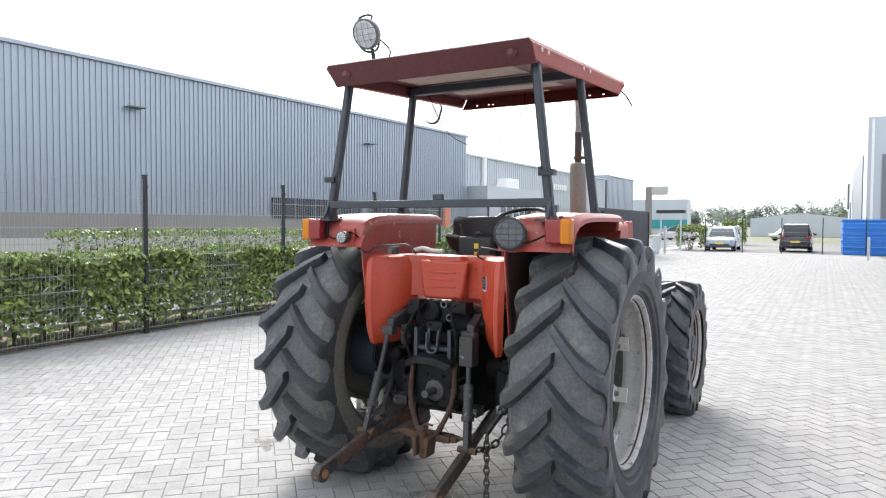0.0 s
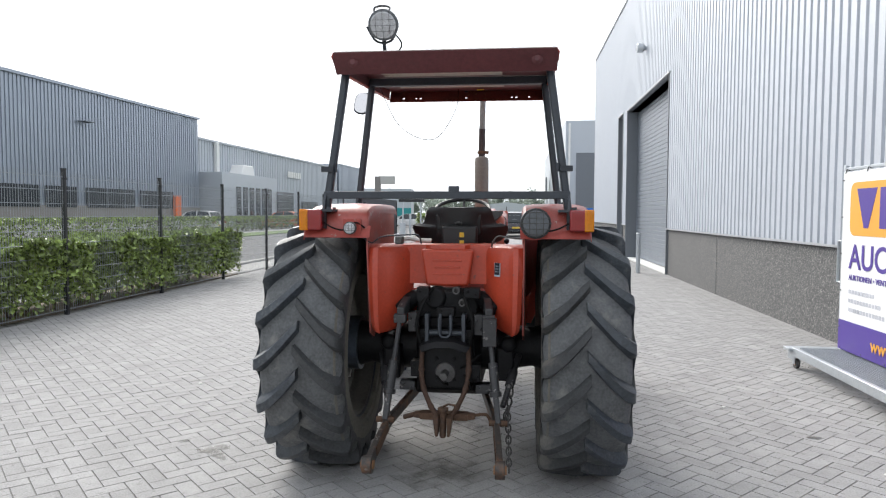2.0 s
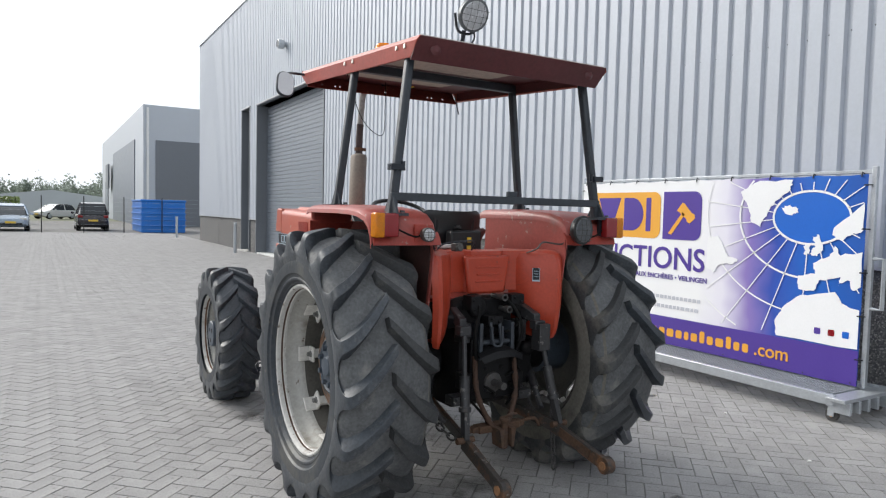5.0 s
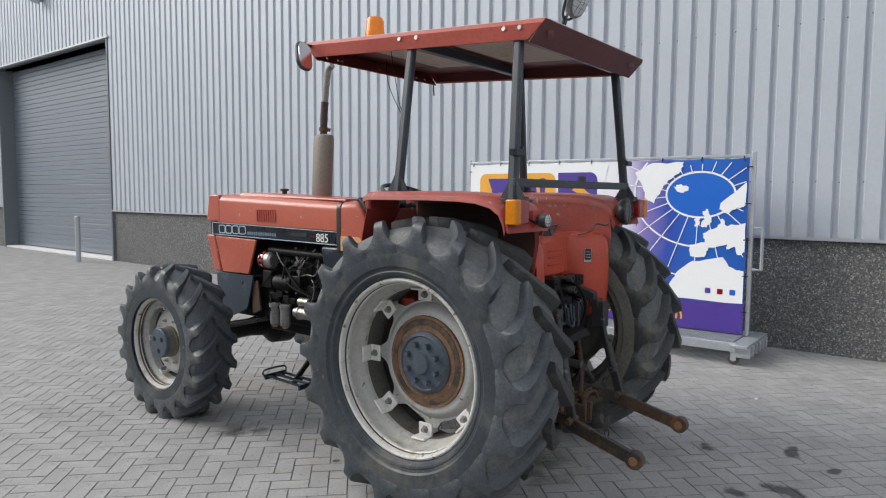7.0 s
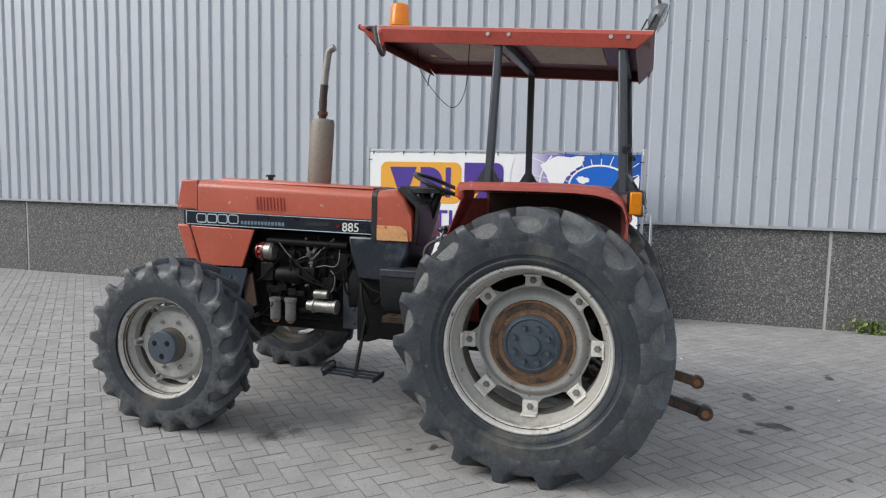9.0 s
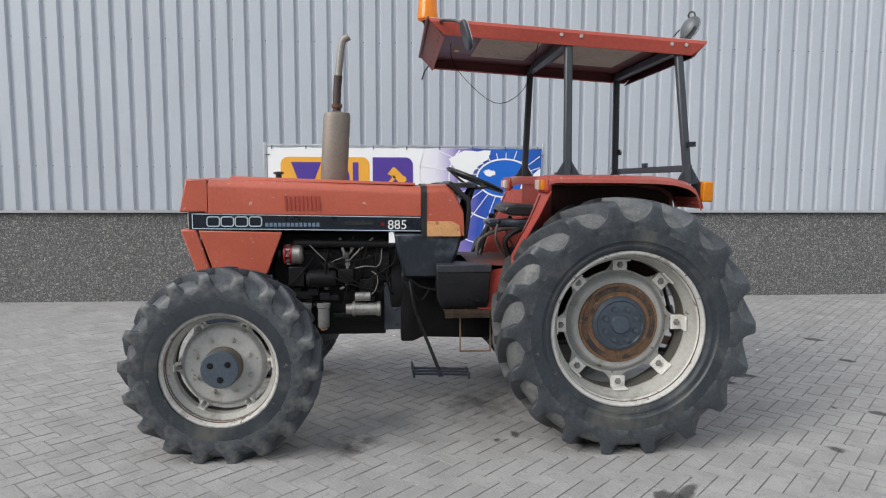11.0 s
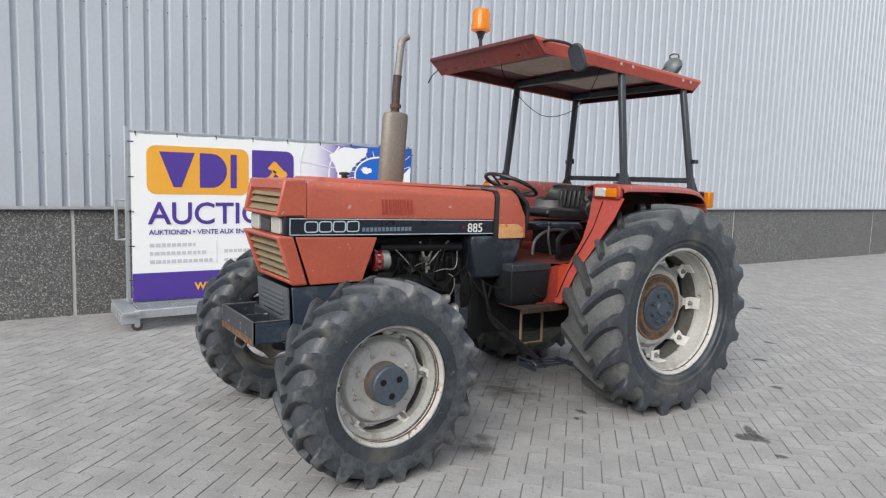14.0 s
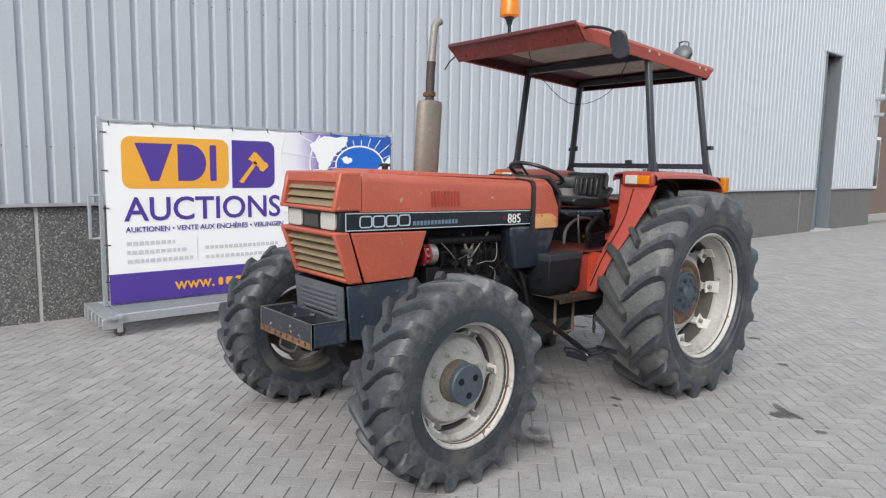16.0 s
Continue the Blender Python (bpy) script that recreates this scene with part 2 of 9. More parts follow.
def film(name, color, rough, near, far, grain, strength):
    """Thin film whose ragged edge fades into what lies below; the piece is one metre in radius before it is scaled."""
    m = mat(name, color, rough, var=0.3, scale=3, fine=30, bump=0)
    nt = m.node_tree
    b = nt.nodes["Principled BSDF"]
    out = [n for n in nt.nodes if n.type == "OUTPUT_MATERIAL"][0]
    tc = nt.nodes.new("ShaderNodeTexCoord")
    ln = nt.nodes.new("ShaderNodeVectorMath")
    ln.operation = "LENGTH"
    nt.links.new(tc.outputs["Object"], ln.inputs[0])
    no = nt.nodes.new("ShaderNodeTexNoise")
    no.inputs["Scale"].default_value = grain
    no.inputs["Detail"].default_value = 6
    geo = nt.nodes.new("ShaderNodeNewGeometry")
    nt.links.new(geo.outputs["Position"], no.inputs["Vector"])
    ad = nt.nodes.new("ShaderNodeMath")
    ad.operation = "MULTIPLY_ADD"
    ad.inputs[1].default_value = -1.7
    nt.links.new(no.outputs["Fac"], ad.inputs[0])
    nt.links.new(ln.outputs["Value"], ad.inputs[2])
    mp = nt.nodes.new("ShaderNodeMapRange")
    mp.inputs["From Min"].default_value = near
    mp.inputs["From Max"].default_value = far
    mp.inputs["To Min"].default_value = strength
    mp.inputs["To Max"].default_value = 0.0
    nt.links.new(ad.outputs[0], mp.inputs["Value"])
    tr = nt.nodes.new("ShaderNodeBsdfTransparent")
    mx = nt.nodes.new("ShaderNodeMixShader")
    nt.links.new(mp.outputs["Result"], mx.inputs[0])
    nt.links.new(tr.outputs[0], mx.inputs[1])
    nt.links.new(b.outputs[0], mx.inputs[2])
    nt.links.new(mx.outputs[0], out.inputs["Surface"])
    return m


M_OIL = film("pavement_film", (0.07, 0.07, 0.07), 0.6, -0.45, -0.2, 9, 0.62)
# oil smudge tone, which also paints soft shade under the tractor
M_SMUDGE_SHADE = film("oil_smudge_shade", (0.06, 0.058, 0.056), 0.7, -0.95, -0.25, 9, 0.55)
M_SOIL = mat("soil", (0.17, 0.13, 0.085), 0.95, var=0.4, scale=6, fine=60, bump=0.5)
M_EARTH = mat("meadow_ground", (0.16, 0.17, 0.1), 0.95, var=0.35, scale=0.06, fine=2.0)
M_ASPHALT = mat("asphalt", (0.11, 0.112, 0.115), 0.9, var=0.2, scale=0.5, fine=90)
M_KERB = mat("kerb_concrete", (0.36, 0.355, 0.34), 0.9, var=0.15, scale=3, fine=80)
M_GRASSY = mat("verge_grass", (0.10, 0.16, 0.04), 0.95, var=0.4, scale=1.5, fine=25, bump=0.5)
M_CLAD = mat("silver_cladding", (0.485, 0.515, 0.565), 0.5, 0.15, var=0.05, scale=0.8, fine=30, bump=0.02, spec=0.28)
M_FLASH = mat("steel_flashing", (0.5, 0.51, 0.53), 0.4, 0.5, var=0.08, scale=3, fine=40, bump=0.03)
M_CORE = mat("wall_core", (0.3, 0.3, 0.3), 0.9)
M_SEAL = mat("joint_sealant", (0.46, 0.45, 0.43), 0.8, var=0.1)
M_DOOR = mat("door_grey_blue", (0.19, 0.215, 0.25), 0.45, 0.1, var=0.06, scale=2, fine=40, bump=0.03)
M_DOORBLUE = mat("steel_blue_door", (0.09, 0.165, 0.26), 0.4, 0.1, var=0.06, scale=2, fine=40, bump=0.03)
M_REVEAL = mat("dark_reveal", (0.16, 0.175, 0.195), 0.5, 0.1, var=0.06)
M_DARKGLASS = mat("dark_window_glass", (0.03, 0.035, 0.04), 0.08, var=0.1, bump=0)
M_WHITE = mat("white_paint", (0.75, 0.75, 0.73), 0.6, var=0.08)
M_BLACK = mat("black_coating", (0.018, 0.019, 0.021), 0.45, var=0.2, scale=10)
M_WIRE = mat("grey_wire_coating", (0.30, 0.32, 0.34), 0.4, 0.3, var=0.2)
M_GALV = mat("galvanised_steel", (0.50, 0.53, 0.56), 0.42, 0.6, var=0.14, scale=12, fine=60, bump=0.05)
M_HALL = mat("slate_blue_cladding", (0.31, 0.345, 0.40), 0.34, 0.5, var=0.06, scale=0.4, fine=12, bump=0.02)
M_HALL2 = mat("pale_grey_cladding", (0.46, 0.49, 0.53), 0.5, 0.2, var=0.06, scale=0.4, fine=12, bump=0.02)
M_PLINTHFAR = mat("far_plinth", (0.24, 0.225, 0.215), 0.9, var=0.1, scale=0.5, fine=10)
M_BRICKFAR = mat("brown_brickwork", (0.17, 0.125, 0.105), 0.9, var=0.2, scale=3, fine=30)
M_LEAF = mat("hedge_leaf", (0.20, 0.265, 0.075), 0.28, var=0.35, scale=1.5, fine=12, bump=0, random_island=0.75)
# foliage colour paled and greyed to stand in for distance haze
M_TREE = mat("hazed_far_foliage", (0.24, 0.28, 0.24), 0.8, var=0.3, scale=0.05, fine=1, bump=0, random_island=0.4)
M_STEM = mat("hedge_stem", (0.12, 0.09, 0.06), 0.9, var=0.3, scale=20)
M_BLUEBOX = mat("blue_container_paint", (0.01, 0.16, 0.55), 0.45, var=0.1, scale=2)
M_ORANGESIGN = mat("orange_panel", (0.7, 0.16, 0.05), 0.6)


def translucent(m, share):
    """Lets part of the light through thin leaves."""
    nt = m.node_tree
    b = nt.nodes["Principled BSDF"]
    out = [n for n in nt.nodes if n.type == "OUTPUT_MATERIAL"][0]
    tr = nt.nodes.new("ShaderNodeBsdfTranslucent")
    nt.links.new(b.inputs["Base Color"].links[0].from_socket, tr.inputs["Color"])
    mx = nt.nodes.new("ShaderNodeMixShader")
    mx.inputs[0].default_value = share
    nt.links.new(b.outputs[0], mx.inputs[1])
    nt.links.new(tr.outputs[0], mx.inputs[2])
    nt.links.new(mx.outputs[0], out.inputs["Surface"])


translucent(M_LEAF, 0.22)
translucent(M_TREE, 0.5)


def aggregate():
    """Washed concrete with dark and light pebbles."""
    m = mat("washed_aggregate", (0.2, 0.2, 0.2), 0.85, var=0.2, scale=2, fine=40, bump=0)
    nt = m.node_tree
    b = nt.nodes["Principled BSDF"]
    tc = nt.nodes.new("ShaderNodeTexCoord")
    v = nt.nodes.new("ShaderNodeTexVoronoi")
    v.inputs["Scale"].default_value = 75
    v.inputs["Randomness"].default_value = 1
    nt.links.new(tc.outputs["Object"], v.inputs["Vector"])
    sep = nt.nodes.new("ShaderNodeSeparateColor")
    nt.links.new(v.outputs["Color"], sep.inputs["Color"])
    ramp = nt.nodes.new("ShaderNodeValToRGB")
    ramp.color_ramp.interpolation = "CONSTANT"
    e = ramp.color_ramp.elements
    e[0].position, e[0].color = 0.0, (0.045, 0.046, 0.05, 1)
    e[1].position, e[1].color = 0.45, (0.10, 0.10, 0.10, 1)
    for p, c in ((0.72, (0.17, 0.165, 0.155, 1)), (0.9, (0.34, 0.33, 0.31, 1))):
        x = e.new(p)
        x.color = c
    nt.links.new(sep.outputs["Red"], ramp.inputs["Fac"])
    mx = nt.nodes.new("ShaderNodeMix")
    mx.data_type = "RGBA"
    mx.inputs["Factor"].default_value = 0.72
    old = b.inputs["Base Color"].links[0].from_socket
    nt.links.new(old, mx.inputs["A"])
    nt.links.new(ramp.outputs["Color"], mx.inputs["B"])
    nt.links.new(mx.outputs["Result"], b.inputs["Base Color"])
    bp = nt.nodes.new("ShaderNodeBump")
    bp.inputs["Strength"].default_value = 0.6
    bp.inputs["Distance"].default_value = 0.006
    bp.invert = True
    nt.links.new(v.outputs["Distance"], bp.inputs["Height"])
    nt.links.new(bp.outputs["Normal"], b.inputs["Normal"])
    return m


M_AGG = aggregate()


# ---- ground, road, verge ----
def sheet(name, x0, y0, x1, y1, z, material, label, category, kind="structure"):
    bm = bmesh.new()
    box(bm, ((x0 + x1) / 2, (y0 + y1) / 2, z - 0.1), (x1 - x0, y1 - y0, 0.2))
    return solid(name, bm, material, label, category, kind=kind, smooth=0)


bm = bmesh.new()
bmesh.ops.create_grid(bm, x_segments=8, y_segments=8, size=1500, matrix=Matrix.Translation((0, 0, -0.02)))
ground = solid("ground", bm, M_EARTH, "flat green meadow land reaching to the horizon", "ground", kind="structure", smooth=0)
sheet("subgrade", -8.45, -26, 26, 70, -0.0055, M_SAND, "grey sand bed under the pavement", "ground")
sheet("road", -19.0, -60, -9.75, 190, 0.0, M_ASPHALT, "grey asphalt road beyond the fence", "road")
sheet("forecourt", -27.0, 12, -21.5, 110, 0.03, M_KERB, "pale concrete forecourt of the far hall", "pavement")
sheet("verge", -9.5, -30, -8.45, 15.6, 0.02, M_SOIL, "strip of bare brown soil along the fence", "ground")
sheet("footway", -9.5, 15.6, -8.45, 70, 0.02, M_KERB, "narrow pale concrete strip along the fence", "pavement")
bm = bmesh.new()
box(bm, (-9.62, 20, 0.02), (0.22, 180, 0.12))
solid("kerb", bm, M_KERB, "long pale concrete kerb of the road", "kerb", kind="structure", bevel=0.01)
sheet("grass_verge", -21.5, -40, -19.0, 150, 0.05, M_GRASSY, "mown green grass verge beyond the road", "grass")


# ---- the hall beside the yard ----
def cladding(bm, y0, y1, z0, z1, x=WALL - 0.03, pitch=0.207, depth=0.034, origin=6.99):
    """Trapezoidal sheet: broad outer flats and narrow grooves."""
    prof = ((0.0, 0), (0.128, 0), (0.145, depth), (0.186, depth), (0.203, 0), (0.207, 0))
    ys = []
    k = math.floor((y0 - origin) / pitch)
    while origin + k * pitch < y1:
        for a, d in prof[:-1]:
            y = origin + k * pitch + a * pitch / 0.207
            if y0 < y < y1:
                ys.append((y, d))
        k += 1
    def depth_at(y):
        a = ((y - origin) % pitch) * 0.207 / pitch
        for (a0, d0), (a1, d1) in zip(prof, prof[1:]):
            if a0 <= a <= a1:
                return d0 + (d1 - d0) * (a - a0) / (a1 - a0)
        return 0
    ys = [(y0, depth_at(y0))] + ys + [(y1, depth_at(y1))]
    low = [bm.verts.new((x + d, y, z0)) for y, d in ys]
    top = [bm.verts.new((x + d, y, z1)) for y, d in ys]
    for i in range(len(ys) - 1):
        bm.faces.new((low[i], top[i], top[i + 1], low[i + 1]))
    return bm


HALL_TOP = 9.1
Y0, Y1 = -16.4, 33.5
# openings: y0, y1, height
OPEN = [(-12.95, -11.95, 4.87), (17.1, 23.55, 5.1), (24.5, 25.6, 5.15)]
wall = thing("wall_east", "industrial hall wall of silver ribbed steel sheets over a washed concrete plinth", "wall", kind="structure")
bm, core = bmesh.new(), bmesh.new()
edges = [Y0] + [v for o in OPEN for v in o[:2]] + [Y1]
for a, b in zip(edges[0::2], edges[1::2]):
    cladding(bm, a, b, 1.19, HALL_TOP)
    box(core, (WALL + 0.27, (a + b) / 2, HALL_TOP / 2), (0.36, b - a, HALL_TOP))
for a, b, h in OPEN:
    cladding(bm, a, b, h + 0.06, HALL_TOP)
    box(core, (WALL + 0.27, (a + b) / 2, (h + HALL_TOP) / 2), (0.36, b - a, HALL_TOP - h))
part("wall_core", core, M_CORE, wall, smooth=0)
part("ribbed_sheet", bm, M_CLAD, wall, "silver grey trapezoidal steel sheet", smooth=0)
for a, b in zip(edges[0::2], edges[1::2]):
    bm = bmesh.new()
    box(bm, (WALL - 0.014, (a + b) / 2, 1.166), (0.075, b - a, 0.012))
    box(bm, (WALL - 0.048, (a + b) / 2, 1.178), (0.006, b - a, 0.032))
    part("drip_flashing", bm, M_FLASH, wall)
bm = bmesh.new()
box(bm, (WALL + 0.15, (Y0 + Y1) / 2, HALL_TOP + 0.03), (0.44, Y1 - Y0 + 0.05, 0.1))
part("coping", bm, M_FLASH, wall)
joints = [-11.03, -5.08, 0.93, 6.89, 12.86, 29.5]
for a, b in zip(edges[0::2], edges[1::2]):
    cuts = [a] + [j for j in joints if a < j < b] + [b]
    for c, d in zip(cuts, cuts[1:]):
        c2, d2 = c + (0.018 if c in joints else 0), d - (0.018 if d in joints else 0)
        bm = bmesh.new()
        box(bm, (WALL + 0.045, (c2 + d2) / 2, 0.57), (0.08, d2 - c2, 1.16))
        part("plinth_panel", bm, M_AGG, wall, "speckled dark washed concrete panel", bevel=0.006)
    for j in cuts[1:-1]:
        bm = bmesh.new()
        box(bm, (WALL + 0.05, j, 0.57), (0.07, 0.04, 1.15))
        part("joint_strip", bm, M_SEAL, wall)
# screws in the grooves
bm = bmesh.new()
rs = random.Random(4)
for row in (1.75, 3.35, 4.95):
    k = 0
    while -5 + 0.207 * k < 16:
        y = -5 + 0.207 * k + 0.166 - (5 % 0.207)
        bolt(bm, (WALL + 0.002, y, row + rs.uniform(-0.01, 0.01)), (-1, 0, 0), 0.009, 0.008)
        k += 1
part("screws", bm, M_REVEAL, wall, "rows of small dark sheet screws", smooth=0)["kind"] = "stuff"
# reveals of the openings
for a, b, h in OPEN:
    bm = bmesh.new()
    box(bm, (WALL + 0.2, a - 0.0, h / 2), (0.5, 0.06, h))
    box(bm, (WALL + 0.2, b + 0.0, h / 2), (0.5, 0.06, h))
    box(bm, (WALL + 0.2, (a + b) / 2, h + 0.03), (0.5, b - a + 0.06, 0.06))
    part("reveal", bm, M_REVEAL, wall)
    bm = bmesh.new()
    box(bm, (WALL - 0.05, (a + b) / 2, h + 0.045), (0.05, b - a + 0.2, 0.04))
    part("head_flashing", bm, M_FLASH, wall)
# rest of the hall
bm = bmesh.new()
box(bm, (14, (Y0 + Y1) / 2, HALL_TOP - 0.1), (22.5, Y1 - Y0, 0.2))
solid("roof_deck", bm, M_CORE, "flat roof deck of the hall", "roof", kind="structure", smooth=0)
bm = bmesh.new()
box(bm, (14, Y1 - 0.15, HALL_TOP / 2), (22.8, 0.3, HALL_TOP - 0.4))
solid("wall_north", bm, M_CLAD, "silver end wall of the hall", "wall", kind="structure", smooth=0)
bm = bmesh.new()
box(bm, (14, Y0 + 0.15, HALL_TOP / 2), (22.8, 0.3, HALL_TOP - 0.4))
solid("wall_south", bm, M_CLAD, "silver end wall of the hall", "wall", kind="structure", smooth=0)
# brown brick office beyond the hall's end
office = thing("brick_office", "brown brick office block with white framed windows", "building", (WALL + 0.35, -16.4, 0))
bm = bmesh.new()
box(bm, (6, -6.2, 4.3), (11.6, 11.8, 8.6))
part("wall", bm, M_BRICKFAR, office, smooth=0)
for z in (1.5, 4.6):
    for y in (-1.3, -4.2, -7.1):
        bm = bmesh.new()
        box(bm, (0.17, y, z + 0.5), (0.08, 1.5, 1.75))
        w = part("window", bm, M_WHITE, office)
        bm = bmesh.new()
        box(bm, (0.13, y, z + 0.5), (0.04, 1.3, 1.55))
        part("pane", bm, M_DARKGLASS, w)
bm = bmesh.new()
box(bm, (0.15, -6.2, 0.12), (0.14, 11.8, 0.24))
part("plinth", bm, M_KERB, office)

# overhead door
door = thing("door_1", "large closed grey blue sectional overhead door", "door", (WALL + 0.34, 20.325, 0), kind="structure")
bm = bmesh.new()
z = 0.06
while z < 5.05:
    box(bm, (0, 0, z + 0.0625), (0.04, 6.39, 0.118))
    z += 0.125
part("leaf", bm, M_DOOR, door, bevel=0.008)
for z in (0.56, 1.12, 1.68, 2.24, 2.8, 3.36, 3.92, 4.48):
    bm = bmesh.new()
    box(bm, (0.006, 0, z), (0.05, 6.39, 0.016))
    part("section_joint", bm, M_REVEAL, door)
bm = bmesh.new()
box(bm, (-0.15, 0, 0.02), (0.42, 6.39, 0.04))
part("threshold", bm, M_WHITE, door, "white painted threshold")
# two narrow glazed entrances
for n, (a, b, h) in (("door_2", OPEN[2]), ("door_3", OPEN[0])):
    d = thing(n, "narrow blue grey door under a tall dark glazed strip", "door", (WALL + 0.3, (a + b) / 2, 0), kind="structure")
    w = b - a - 0.06
    bm = bmesh.new()
    box(bm, (0, 0, 1.1), (0.06, w, 2.2))
    part("leaf", bm, M_DOORBLUE if n == "door_3" else M_DOOR, d, bevel=0.006)
    bm = bmesh.new()
    box(bm, (0.01, 0, 2.2 + (h - 2.2) / 2), (0.02, w, h - 2.25))
    part("pane", bm, M_DARKGLASS, d)
    bm = bmesh.new()
    for zz in (2.25, 3.55, h - 0.05):
        box(bm, (-0.01, 0, zz), (0.07, w, 0.06))
    for yy in (-w / 2, w / 2):
        box(bm, (-0.01, yy, 2.2 + (h - 2.2) / 2), (0.07, 0.05, h - 2.2))
    part("frame", bm, M_REVEAL, d)
    bm = bmesh.new()
    tube(bm, [(-0.05, w * 0.3, 0.95), (-0.1, w * 0.3, 0.95), (-0.1, w * 0.3, 1.25), (-0.05, w * 0.3, 1.25)], 0.014)
    part("handle", bm, M_GALV, d)
    bm = bmesh.new()
    box(bm, (-0.25, 0, 0.01), (0.4, w + 0.2, 0.05))
    part("doorstep", bm, M_SEAL, d)

# wall lamps high above the door and at the corner
def wall_lamp(y, z, r):
    t = thing("wall_lamp", "small dark round wall lamp on the steel cladding", "lamp", (WALL - 0.03, y, z), group="lamps on the hall wall")
    bm = bmesh.new()
    lathe(bm, [(0, r * 0.5), (-0.05, r * 0.6), (-0.1, r), (-0.26, r), (-0.27, r * 0.85)], 20)
    part("housing", bm, M_GALV, t)
    bm = bmesh.new()
    lathe(bm, [(-0.271, r * 0.8), (-0.275, r * 0.78)], 20)
    part("lens", bm, M_DARKGLASS, t)
wall_lamp(20.4, 6.55, 0.14)
wall_lamp(-16.0, 3.95, 0.07)
wall_lamp(-16.0, 3.45, 0.07)

# bollards
def bollard():
    t = thing("bollard", "round galvanised steel bollard set in the pavement", "bollard", group="bollards before the hall")
    bm = bmesh.new()
    lathe(bm, [(-0.05, 0.055), (1.02, 0.055)], 20, "z")
    part("post", bm, M_GALV, t)
    bm = bmesh.new()
    lathe(bm, [(1.02, 0.058), (1.04, 0.058), (1.055, 0.045), (1.06, 0.01)], 20, "z")
    part("cap", bm, M_GALV, t)
    return t
b0 = bollard()
b0.matrix_world = pose(1.72, 17.45, 0)
for x, y in ((1.72, 23.9), (1.72, 35.8)):
    copy_thing(b0, pose(x, y, 0))


# ---- fence, hedge, gate ----
FX = -8.25
def fence_panel_mesh():
    bm = bmesh.new()
    z = 0.08
    while z < 2.15:
        box(bm, (0.006, 1.375, z), (0.005, 2.72, 0.009))
        box(bm, (-0.006, 1.375, z), (0.005, 2.72, 0.009))
        z += 0.2
    y = 0.05
    while y < 2.72:
        box(bm, (0, y, 1.1), (0.004, 0.004, 2.1))
        y += 0.05
    return bm
fp = None
for k in range(-1, 10):
    y = 3.35 + 2.735 * k
    if fp is None:
        fp = thing("fence_bay", "black steel fence post with a thin wire mesh panel", "fence", (FX, y, 0), group="bays of the yard fence")
        bm = bmesh.new()
        box(bm, (0, 0, 1.09), (0.06, 0.05, 2.2))
        part("post", bm, M_BLACK, fp, bevel=0.004)
        bm = bmesh.new()
        box(bm, (0, 0, 2.2), (0.066, 0.056, 0.02))
        part("cap", bm, M_BLACK, fp)
        part("wire_mesh", fence_panel_mesh(), M_WIRE, fp, "dark double wire mesh", smooth=0)
        for z in (0.25, 0.85, 1.45, 2.05):
            bm = bmesh.new()
            box(bm, (0.035, 0, z), (0.02, 0.045, 0.03))
            part("clamp", bm, M_BLACK, fp)
    else:
        copy_thing(fp, pose(FX, y, 0))


def leaf_cloud(n, place, size, seed, lean=None):
    """Many small folded leaves, each an island of its own; lean turns their faces to the light."""
    r = np.random.default_rng(seed)
    c = place(r, n)
    s = size * r.uniform(0.6, 1.3, n)
    face = r.normal(size=(n, 3)) * 0.75
    if lean is not None:
        face += lean(c)
    a = np.cross(face, r.normal(size=(n, 3)))
    a /= np.linalg.norm(a, axis=1)[:, None]
    b = np.cross(face, a)
    b /= np.linalg.norm(b, axis=1)[:, None]
    c3 = np.cross(a, b)
    v = np.stack([c - a * s[:, None], c + b * (s * 0.55)[:, None] + c3 * (s * 0.12)[:, None], c + a * s[:, None], c - b * (s * 0.55)[:, None] + c3 * (s * 0.12)[:, None]], 1).reshape(-1, 3)
    f = np.arange(4 * n).reshape(-1, 4)
    faces = np.concatenate([f[:, [0, 1, 2]], f[:, [0, 2, 3]]])
    return v, faces


